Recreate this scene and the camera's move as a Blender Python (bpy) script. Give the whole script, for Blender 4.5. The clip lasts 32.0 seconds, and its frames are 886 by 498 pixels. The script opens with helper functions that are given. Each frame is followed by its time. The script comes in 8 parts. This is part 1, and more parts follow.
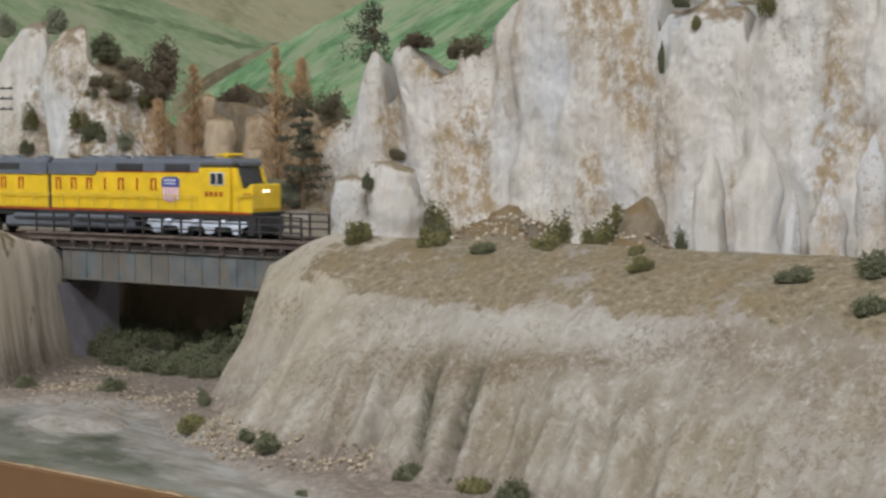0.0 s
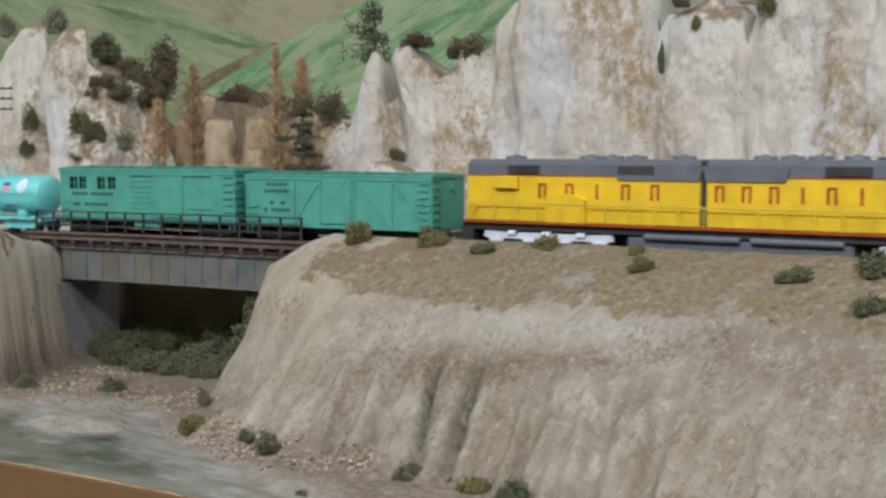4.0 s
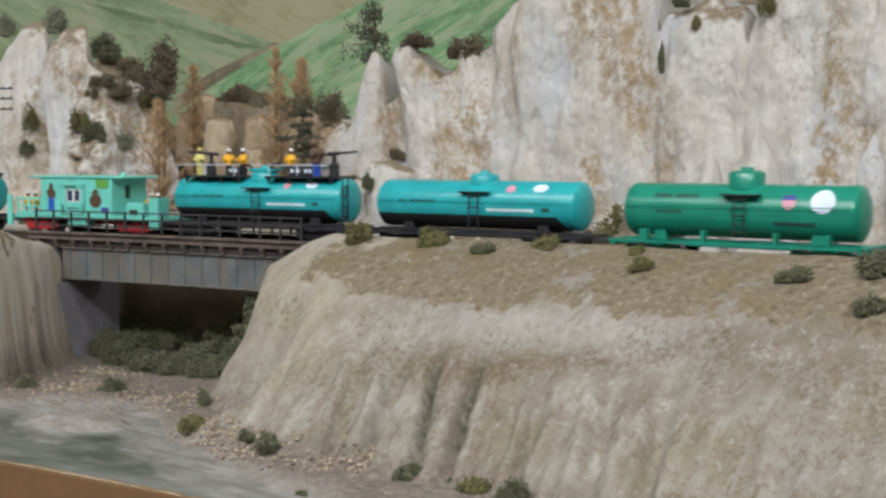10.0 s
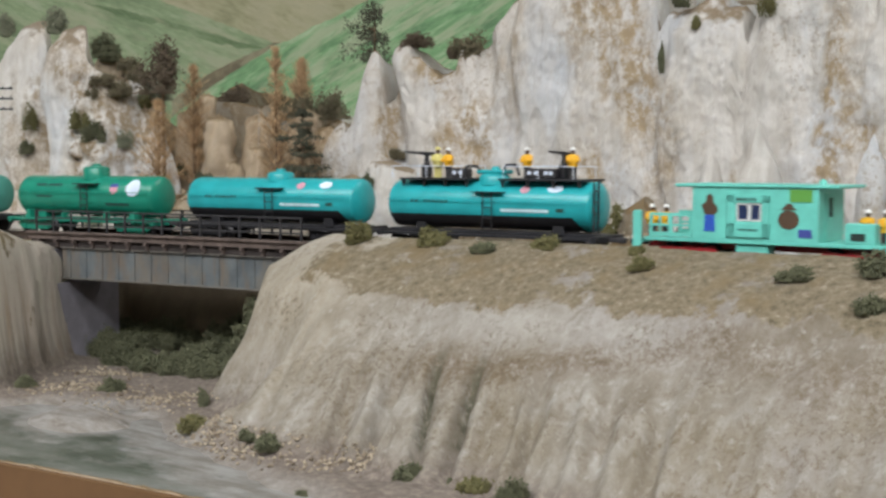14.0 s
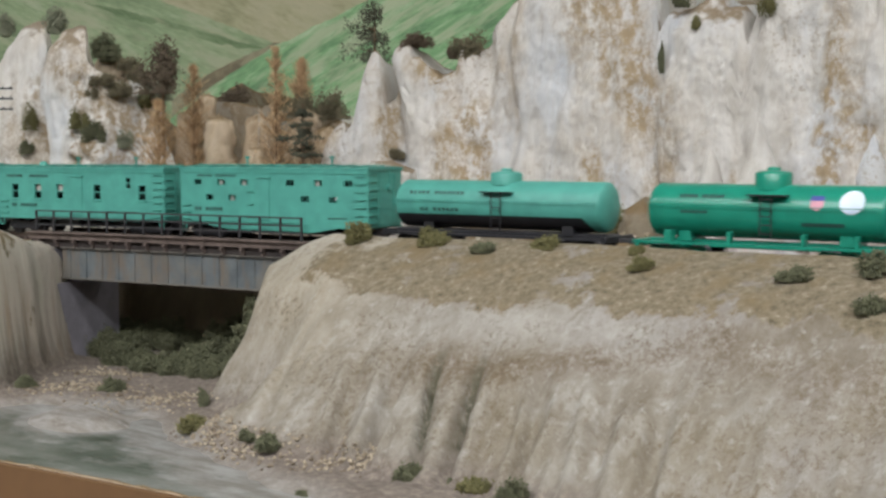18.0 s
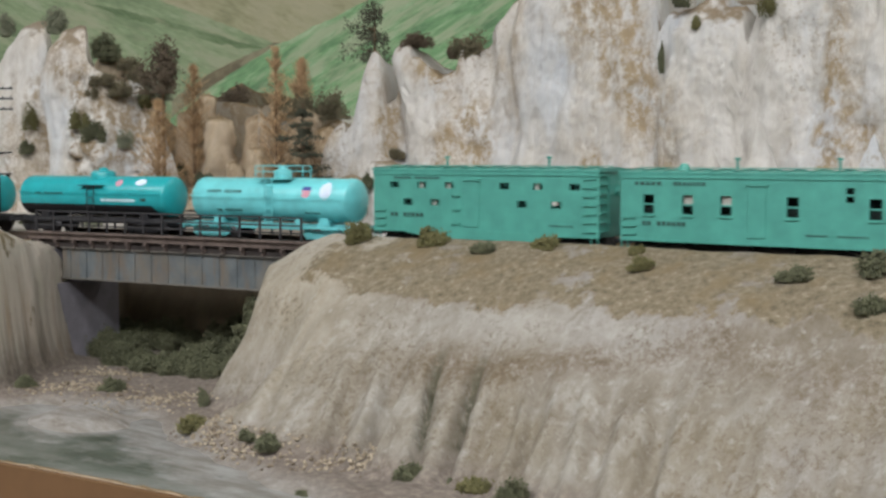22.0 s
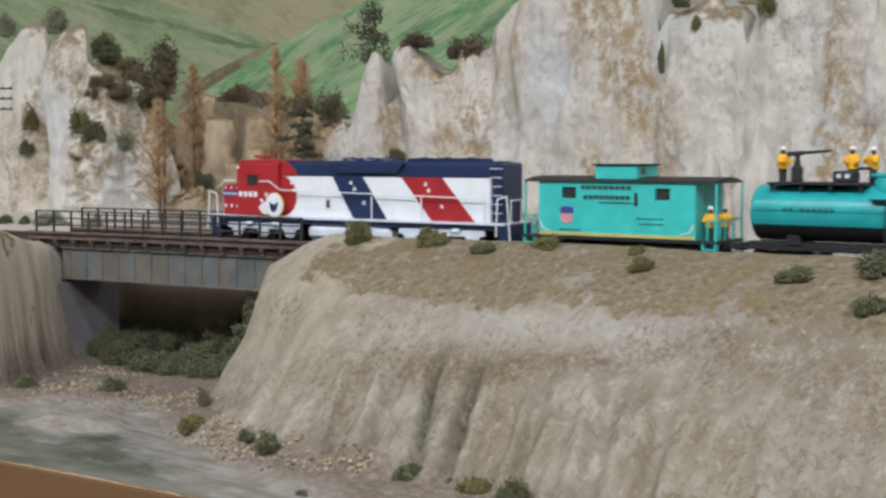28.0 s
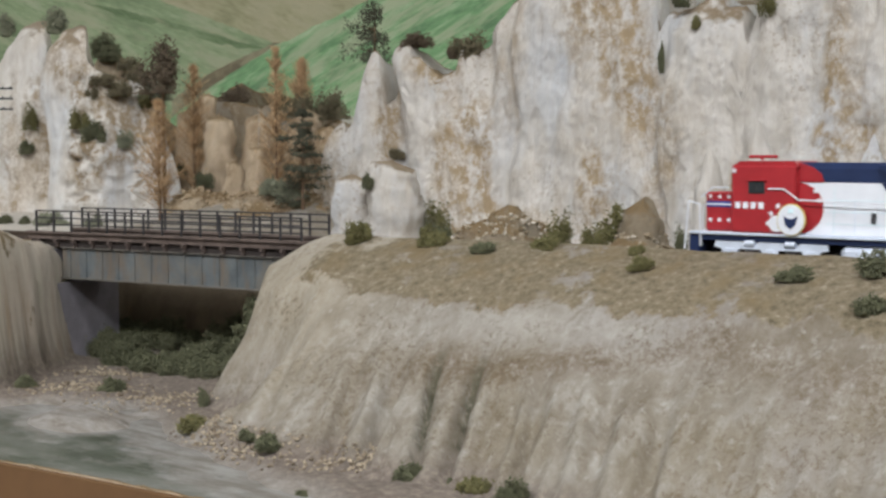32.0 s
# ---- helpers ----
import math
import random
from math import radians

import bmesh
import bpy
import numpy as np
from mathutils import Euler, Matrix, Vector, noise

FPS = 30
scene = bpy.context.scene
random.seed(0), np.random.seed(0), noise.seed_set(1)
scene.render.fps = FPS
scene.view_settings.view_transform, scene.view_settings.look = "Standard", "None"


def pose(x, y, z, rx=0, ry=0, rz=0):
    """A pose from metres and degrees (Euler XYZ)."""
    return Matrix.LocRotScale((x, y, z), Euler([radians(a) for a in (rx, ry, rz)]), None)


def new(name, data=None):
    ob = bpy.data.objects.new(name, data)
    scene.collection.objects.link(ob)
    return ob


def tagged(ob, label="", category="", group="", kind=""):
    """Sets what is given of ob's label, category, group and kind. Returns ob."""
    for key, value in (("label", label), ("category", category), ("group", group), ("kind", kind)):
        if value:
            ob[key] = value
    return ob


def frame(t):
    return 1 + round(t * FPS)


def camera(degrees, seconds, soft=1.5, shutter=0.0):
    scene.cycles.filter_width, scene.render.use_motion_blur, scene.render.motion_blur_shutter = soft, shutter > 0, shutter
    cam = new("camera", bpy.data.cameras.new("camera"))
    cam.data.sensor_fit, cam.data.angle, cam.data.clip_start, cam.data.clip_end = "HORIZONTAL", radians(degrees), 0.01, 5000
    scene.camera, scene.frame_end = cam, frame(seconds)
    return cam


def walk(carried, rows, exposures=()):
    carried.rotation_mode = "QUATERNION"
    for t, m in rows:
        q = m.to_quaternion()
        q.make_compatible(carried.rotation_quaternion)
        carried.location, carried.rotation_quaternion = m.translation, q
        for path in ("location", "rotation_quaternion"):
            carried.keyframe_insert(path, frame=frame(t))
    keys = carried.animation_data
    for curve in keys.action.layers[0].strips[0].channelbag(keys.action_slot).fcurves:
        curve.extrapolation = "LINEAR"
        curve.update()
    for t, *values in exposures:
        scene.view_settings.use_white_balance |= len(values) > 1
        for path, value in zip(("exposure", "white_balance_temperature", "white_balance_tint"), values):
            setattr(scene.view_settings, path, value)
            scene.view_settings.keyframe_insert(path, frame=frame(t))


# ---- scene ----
SECONDS = 32.0
RAIL_SIDE = 0.0555            # the lens stands this far above the rails
cam = camera(38.0, SECONDS, soft=2.7, shutter=0.4)
CAM_POSE = pose(0, 0, RAIL_SIDE, 90 - 4.175, 0, 0)
walk(cam, [(0.0, CAM_POSE), (32.0, CAM_POSE)], exposures=[(0.0, 0.04), (8.5, 0.07), (12.0, 0.16), (17.0, 0.15), (21.0, 0.13), (22.2, 0.06), (32.0, 0.03)])

# ---- light: an exhibition room with a white ceiling and fluorescent fixtures ----
world = bpy.data.worlds.new("room_air")
scene.world = world
world.use_nodes = True
world.node_tree.nodes["Background"].inputs[0].default_value = (0.80, 0.88, 1.0, 1)
world.node_tree.nodes["Background"].inputs[1].default_value = 0.10

FLOOR_Z, CEIL_Z = -1.25, 1.45


def ceiling_lamp(x, y, power, turn=0.0, length=1.2, width=0.3):
    data = bpy.data.lights.new("fluorescent_tubes", "AREA")
    data.shape, data.size, data.size_y = "RECTANGLE", length, width
    data.energy, data.color = power, (0.965, 0.985, 1.0)
    ob = new("fluorescent_light", data)
    ob.matrix_world = pose(x, y, CEIL_Z - 0.075, 0, 0, turn)
    return ob


LAMPS = ((-0.80, -0.80, 34.0), (0.45, -0.55, 12.0), (0.2, -1.6, 24), (-1.5, 0.1, 14), (1.6, 0.9, 9), (-2.4, -2.0, 10))
for lx, ly, power in LAMPS:
    ceiling_lamp(lx, ly, power, -33)

# ---- the plan: the track is one wide curve round CENTRE ----
CX, CY, RC, RS, PHI = -1.8310, -2.0450, 3.345, 3.327, radians(56.61)


def spot(s, d=0.0, z=0.0):
    """A place s along the track, d beyond its centre line (away from the aisle), z above the rails."""
    a = PHI - s / RS
    return Vector((CX + (RC + d) * math.cos(a), CY + (RC + d) * math.sin(a), z))


def turn_at(s):
    return math.degrees(PHI - s / RS) - 90.0


def along(x, y):
    """s and d of a place in the plan."""
    a = np.arctan2(np.asarray(y) - CY, np.asarray(x) - CX)
    return (PHI - a) * RS, np.hypot(np.asarray(x) - CX, np.asarray(y) - CY) - RC


# ---- materials ----
def nodes_of(name):
    m = bpy.data.materials.new(name)
    m.use_nodes = True
    return m, m.node_tree.nodes, m.node_tree.links, m.node_tree.nodes["Principled BSDF"]


def ramp_node(nt, stops):
    r = nt.new("ShaderNodeValToRGB")
    el = r.color_ramp.elements
    el[0].position, el[0].color = stops[0][0], (*stops[0][1], 1)
    el[1].position, el[1].color = stops[-1][0], (*stops[-1][1], 1)
    for p, c in stops[1:-1]:
        e = el.new(p)
        e.color = (*c, 1)
    return r


def noise_node(nt, ln, coord, scale, detail=4.0, rough=0.6, stretch=None):
    n = nt.new("ShaderNodeTexNoise")
    n.inputs["Scale"].default_value, n.inputs["Detail"].default_value, n.inputs["Roughness"].default_value = scale, detail, rough
    if stretch:
        mp = nt.new("ShaderNodeMapping")
        mp.inputs["Scale"].default_value = stretch
        ln.new(coord, mp.inputs["Vector"])
        coord = mp.outputs["Vector"]
    ln.new(coord, n.inputs["Vector"])
    return n


def mix_node(nt, ln, fac, a, b, mode="MIX"):
    m = nt.new("ShaderNodeMix")
    m.data_type, m.blend_type = "RGBA", mode
    for value, socket in ((fac, m.inputs[0]), (a, m.inputs[6]), (b, m.inputs[7])):
        if isinstance(value, (int, float)):
            socket.default_value = value
        elif isinstance(value, tuple):
            socket.default_value = (*value, 1)
        else:
            ln.new(value, socket)
    return m.outputs[2]


def step_node(nt, ln, value, lo, hi):
    m = nt.new("ShaderNodeMapRange")
    m.inputs[1].default_value, m.inputs[2].default_value = lo, hi
    ln.new(value, m.inputs[0])
    return m.outputs[0]


def bump_node(nt, ln, bsdf, height, strength, distance):
    b = nt.new("ShaderNodeBump")
    b.inputs["Strength"].default_value, b.inputs["Distance"].default_value = strength, distance
    ln.new(height, b.inputs["Height"])
    ln.new(b.outputs[0], bsdf.inputs["Normal"])


def paint(name, colour, rough=0.45, metal=0.0, var=0.12, grime=(0.10, 0.09, 0.08), dirt=0.12, bump=0.15):
    """Painted model plastic or metal with slight mottling and a little grime."""
    m, nt, ln, bs = nodes_of(name)
    tc = nt.new("ShaderNodeTexCoord").outputs["Object"]
    n1 = noise_node(nt, ln, tc, 90, 3)
    n2 = noise_node(nt, ln, tc, 700, 2)
    lo, hi = tuple(c * (1 - var) for c in colour), tuple(min(1, c * (1 + var)) for c in colour)
    r = ramp_node(nt, ((0.3, lo), (0.7, hi)))
    ln.new(n1.outputs[0], r.inputs[0])
    spots = step_node(nt, ln, n2.outputs[0], 0.58, 0.85)
    sc = nt.new("ShaderNodeMath")
    sc.operation = "MULTIPLY"
    sc.inputs[1].default_value = dirt
    ln.new(spots, sc.inputs[0])
    ln.new(mix_node(nt, ln, sc.outputs[0], r.outputs[0], grime), bs.inputs["Base Color"])
    bs.inputs["Roughness"].default_value, bs.inputs["Metallic"].default_value = rough, metal
    bump_node(nt, ln, bs, n2.outputs[0], bump, 0.0002)
    return m


def times(nt, ln, p, q):
    m = nt.new("ShaderNodeMath")
    m.operation = "MULTIPLY"
    for value, socket in ((p, m.inputs[0]), (q, m.inputs[1])):
        if isinstance(value, (int, float)):
            socket.default_value = value
        else:
            ln.new(value, socket)
    return m.outputs[0]


def rock_stuff(name, pale, mid, stain, stain_from=0.50, speck=(0.36, 0.275, 0.185), soil=(0.23, 0.155, 0.075), soil_amount=0.85):
    """Painted plaster rock: chalky streaks down the face, crumbly ochre stains, dark specks, soil lodged on the flat tops."""
    m, nt, ln, bs = nodes_of(name)
    ge = nt.new("ShaderNodeNewGeometry")
    pos = ge.outputs["Position"]
    streak = noise_node(nt, ln, pos, 55, 8, 0.70, (1, 1, 0.36))
    r = ramp_node(nt, ((0.30, mid), (0.46, tuple((p + q) / 2 for p, q in zip(pale, mid))), (0.60, pale), (0.74, tuple(min(0.85, p * 1.16) for p in pale))))
    ln.new(streak.outputs[0], r.inputs[0])
    cool = noise_node(nt, ln, pos, 22, 4, 0.55, (1, 1, 0.4))
    col = mix_node(nt, ln, step_node(nt, ln, cool.outputs[0], 0.46, 0.66), r.outputs[0], tuple(p * k for p, k in zip(pale, (0.90, 0.96, 1.05))))
    warm = noise_node(nt, ln, pos, 13, 3, 0.5, (1, 1, 0.6))
    col = mix_node(nt, ln, times(nt, ln, step_node(nt, ln, warm.outputs[0], 0.52, 0.72), 0.5), col, tuple(p * k for p, k in zip(mid, (1.12, 1.02, 0.90))))
    stroke = noise_node(nt, ln, pos, 170, 5, 0.6, (1, 1, 0.09))
    col = mix_node(nt, ln, times(nt, ln, step_node(nt, ln, stroke.outputs[0], 0.52, 0.70), 0.25), col, tuple(p * 0.78 for p in mid))
    col = mix_node(nt, ln, times(nt, ln, step_node(nt, ln, stroke.outputs[0], 0.46, 0.30), 0.25), col, tuple(min(0.86, p * 1.18) for p in pale))
    crumb = noise_node(nt, ln, pos, 105, 10, 0.78, (1, 1, 0.75))
    area = noise_node(nt, ln, pos, 13, 5, 0.62, (1, 1, 0.38))
    given = nt.new("ShaderNodeAttribute")
    given.attribute_name = "ochre"
    lift = nt.new("ShaderNodeMath")
    lift.operation = "MULTIPLY_ADD"
    lift.inputs[1].default_value = 0.24
    ln.new(given.outputs["Fac"], lift.inputs[0])
    ln.new(area.outputs[0], lift.inputs[2])
    fac = times(nt, ln, step_node(nt, ln, lift.outputs[0], stain_from, stain_from + 0.14), step_node(nt, ln, crumb.outputs[0], 0.43, 0.56))
    col = mix_node(nt, ln, fac, col, stain)
    fine = noise_node(nt, ln, pos, 300, 6, 0.74)
    region = noise_node(nt, ln, pos, 21, 4, 0.6, (1, 1, 0.3))
    fac = times(nt, ln, times(nt, ln, step_node(nt, ln, fine.outputs[0], 0.53, 0.62), step_node(nt, ln, region.outputs[0], 0.46, 0.60)), 0.6)
    col = mix_node(nt, ln, fac, col, speck)
    sep = nt.new("ShaderNodeSeparateXYZ")
    ln.new(ge.outputs["Normal"], sep.inputs[0])
    add = nt.new("ShaderNodeMath")
    add.operation = "MULTIPLY_ADD"
    add.inputs[1].default_value = 0.55
    ln.new(fine.outputs[0], add.inputs[0])
    ln.new(sep.outputs[2], add.inputs[2])
    col = mix_node(nt, ln, times(nt, ln, step_node(nt, ln, add.outputs[0], 0.80, 1.02), soil_amount), col, soil)
    ln.new(col, bs.inputs["Base Color"])
    bs.inputs["Roughness"].default_value = 0.88
    relief = noise_node(nt, ln, pos, 105, 10, 0.72, (1, 1, 0.5))
    bump_node(nt, ln, bs, relief.outputs[0], 0.9, 0.0055)
    return m


rock_pale = rock_stuff("painted_plaster_rock", (0.74, 0.706, 0.672), (0.575, 0.527, 0.468), (0.42, 0.32, 0.205), 0.51)
rock_chalk = rock_stuff("chalky_plaster_rock", (0.78, 0.75, 0.715), (0.62, 0.57, 0.51), (0.36, 0.275, 0.18), 0.52, soil_amount=0.75)
rock_tan = rock_stuff("tan_plaster_rock", (0.62, 0.50, 0.365), (0.45, 0.345, 0.23), (0.235, 0.15, 0.08), 0.47)
rock_earth = rock_stuff("brown_canyon_earth", (0.45, 0.365, 0.265), (0.29, 0.22, 0.145), (0.19, 0.13, 0.075), 0.45)
rock_rubble = rock_stuff("brown_rubble", (0.31, 0.26, 0.195), (0.19, 0.145, 0.09), (0.17, 0.115, 0.06), 0.44)


def foliage(name, dark, light, rough=0.9):
    m, nt, ln, bs = nodes_of(name)
    ge = nt.new("ShaderNodeNewGeometry")
    n = noise_node(nt, ln, ge.outputs["Position"], 160, 3)
    ri = ge.outputs["Random Per Island"]
    r = ramp_node(nt, ((0.0, dark), (1.0, light)))
    ad = nt.new("ShaderNodeMath")
    ad.operation = "MULTIPLY_ADD"
    ad.inputs[1].default_value = 0.6
    ln.new(ri, ad.inputs[0])
    ml = nt.new("ShaderNodeMath")
    ml.operation = "MULTIPLY"
    ml.inputs[1].default_value = 0.6
    ln.new(n.outputs[0], ml.inputs[0])
    ln.new(ml.outputs[0], ad.inputs[2])
    ln.new(ad.outputs[0], r.inputs[0])
    ln.new(r.outputs[0], bs.inputs["Base Color"])
    bs.inputs["Roughness"].default_value = rough
    return m


leaf_dark = foliage("dark_green_foam", (0.050, 0.056, 0.033), (0.155, 0.158, 0.090))
leaf_olive = foliage("olive_foam", (0.080, 0.078, 0.032), (0.205, 0.188, 0.080))
leaf_scrub = foliage("dull_brown_green_scrub", (0.075, 0.066, 0.040), (0.215, 0.185, 0.115))
leaf_brown = foliage("brown_lichen", (0.06, 0.045, 0.03), (0.17, 0.13, 0.09))
leaf_rust = foliage("rust_dried_twigs", (0.34, 0.215, 0.115), (0.70, 0.50, 0.30))
rust_wood = paint("rust_brown_stems", (0.30, 0.18, 0.09), 0.9, var=0.3, bump=0.4)
leaf_pine = foliage("blackish_pine", (0.034, 0.038, 0.026), (0.110, 0.112, 0.076))
leaf_grey = foliage("grey_green_lichen", (0.13, 0.14, 0.10), (0.30, 0.31, 0.22))
bark = paint("brown_bark", (0.16, 0.10, 0.06), 0.9, var=0.3, bump=0.6)
dead_wood = paint("grey_dead_wood", (0.42, 0.38, 0.33), 0.9, var=0.2)

mint = paint("mint_green_paint", (0.072, 0.315, 0.262), 0.5, dirt=0.1)
mint_light = paint("bright_mint_paint", (0.145, 0.57, 0.49), 0.42, dirt=0.06)
aqua = paint("light_aqua_paint", (0.165, 0.60, 0.635), 0.3, dirt=0.05)
teal = paint("teal_paint", (0.020, 0.365, 0.40), 0.3, dirt=0.05)
deep_green = paint("emerald_green_paint", (0.012, 0.235, 0.160), 0.28, dirt=0.05)
caboose_teal = paint("turquoise_caboose_paint", (0.043, 0.515, 0.510), 0.45, dirt=0.05)
black = paint("black_plastic", (0.018, 0.018, 0.022), 0.5, var=0.25)
dark_steel = paint("dark_steel", (0.045, 0.043, 0.047), 0.55, metal=0.2, var=0.3)
silver = paint("silver_paint", (0.68, 0.75, 0.88), 0.35, metal=0.1)
yellow = paint("armour_yellow_paint", (0.74, 0.49, 0.022), 0.42, dirt=0.04)
loco_grey = paint("harbour_grey_paint", (0.115, 0.13, 0.16), 0.5)
red = paint("signal_red_paint", (0.37, 0.022, 0.030), 0.4, dirt=0.04)
rail_yellow = paint("dusty_yellow_handrail", (0.58, 0.42, 0.06), 0.5, dirt=0.1)
letter_red = paint("red_lettering", (0.36, 0.055, 0.012), 0.5, dirt=0.0)
navy = paint("navy_blue_paint", (0.015, 0.029, 0.088), 0.38)
white = paint("white_paint", (0.78, 0.81, 0.88), 0.4, var=0.04, dirt=0.05)
off_white = paint("off_white_paint", (0.70, 0.72, 0.72), 0.5, var=0.05)
letter_dark = paint("dark_green_lettering", (0.022, 0.07, 0.06), 0.6, dirt=0.0)
letter_black = paint("black_lettering", (0.02, 0.025, 0.03), 0.6, dirt=0.0)
shield_blue = paint("blue_decal", (0.05, 0.07, 0.30), 0.5, dirt=0.0)
shield_pink = paint("pink_striped_decal", (0.62, 0.30, 0.38), 0.5, dirt=0.0)
pale_blue = paint("pale_blue_decal", (0.62, 0.82, 0.88), 0.5, dirt=0.0)
decal_green = paint("leaf_green_decal", (0.11, 0.33, 0.06), 0.5, dirt=0.0)
decal_brown = paint("brown_decal", (0.085, 0.05, 0.03), 0.5, dirt=0.0)
curtain_cloth = paint("pale_curtain", (0.42, 0.41, 0.37), 0.8, dirt=0.0)
gold = paint("gold_decal", (0.58, 0.47, 0.13), 0.5, dirt=0.0)
doll_yellow = paint("yellow_coat", (0.80, 0.42, 0.015), 0.6, dirt=0.0)
doll_lime = paint("pale_lime_coat", (0.64, 0.58, 0.20), 0.6, dirt=0.0)
doll_blue = paint("blue_overall", (0.02, 0.09, 0.50), 0.6, dirt=0.0)
doll_brown = paint("brown_doll", (0.12, 0.07, 0.045), 0.7, dirt=0.0)
emblem_white = paint("cool_white_decal", (0.66, 0.76, 0.92), 0.5, dirt=0.0)
doll_white = paint("white_helmet", (0.78, 0.78, 0.76), 0.5, dirt=0.0)
cab_glass = paint("dark_cab_glass", (0.03, 0.035, 0.04), 0.08, var=0.1, dirt=0.0, bump=0.0)
# near-black colour standing in for the shade inside cars and openings
unlit_inside = paint("unlit_inside_colour", (0.015, 0.03, 0.027), 0.8)
flange_paint = paint("rust_streaked_flange", (0.135, 0.125, 0.11), 0.6, var=0.25, grime=(0.15, 0.09, 0.05), dirt=0.6, bump=0.4)


def girder_stuff():
    """Blue-grey girder paint with brown runs and blotches."""
    m, nt, ln, bs = nodes_of("weathered_blue_grey_girder")
    pos = nt.new("ShaderNodeNewGeometry").outputs["Position"]
    tone = noise_node(nt, ln, pos, 60, 4)
    r = ramp_node(nt, ((0.35, (0.082, 0.096, 0.105)), (0.65, (0.135, 0.152, 0.160))))
    ln.new(tone.outputs[0], r.inputs[0])
    run = noise_node(nt, ln, pos, 130, 6, 0.68, (1, 1, 0.18))
    col = mix_node(nt, ln, times(nt, ln, step_node(nt, ln, run.outputs[0], 0.46, 0.64), 0.75), r.outputs[0], (0.150, 0.112, 0.078))
    blot = noise_node(nt, ln, pos, 42, 6, 0.7)
    col = mix_node(nt, ln, times(nt, ln, step_node(nt, ln, blot.outputs[0], 0.48, 0.64), 0.65), col, (0.155, 0.135, 0.108))
    ln.new(col, bs.inputs["Base Color"])
    bs.inputs["Roughness"].default_value = 0.6
    bump_node(nt, ln, bs, run.outputs[0], 0.4, 0.0006)
    return m


girder_paint = girder_stuff()
dark_timber = paint("dark_creosoted_timber", (0.036, 0.028, 0.026), 0.8, var=0.35, bump=0.5)
deck_wood = paint("brown_bridge_timber", (0.118, 0.088, 0.077), 0.75, var=0.35, bump=0.5)
rail_steel = paint("rail_steel", (0.10, 0.075, 0.06), 0.45, metal=0.6)
concrete = paint("blue_grey_concrete", (0.20, 0.19, 0.218), 0.85, var=0.15, bump=0.5)
fascia_paint = paint("brown_fascia_paint", (0.155, 0.082, 0.036), 0.6, var=0.06, dirt=0.05)
wall_paint = paint("cream_wall_paint", (0.62, 0.58, 0.52), 0.9, var=0.04)
ceiling_paint = paint("white_ceiling_paint", (0.80, 0.80, 0.78), 0.95, var=0.03)
carpet = paint("grey_carpet", (0.16, 0.155, 0.16), 0.95, var=0.2, bump=0.6)

lamp_glow, nt_, ln_, bs_ = nodes_of("lamp_diffuser")
bs_.inputs["Emission Color"].default_value = (1.0, 0.96, 0.9, 1)
bs_.inputs["Emission Strength"].default_value = 3.0
head_glow, nt_, ln_, bs_ = nodes_of("headlight_glow")
bs_.inputs["Emission Color"].default_value = (1.0, 0.93, 0.75, 1)
bs_.inputs["Emission Strength"].default_value = 3.0


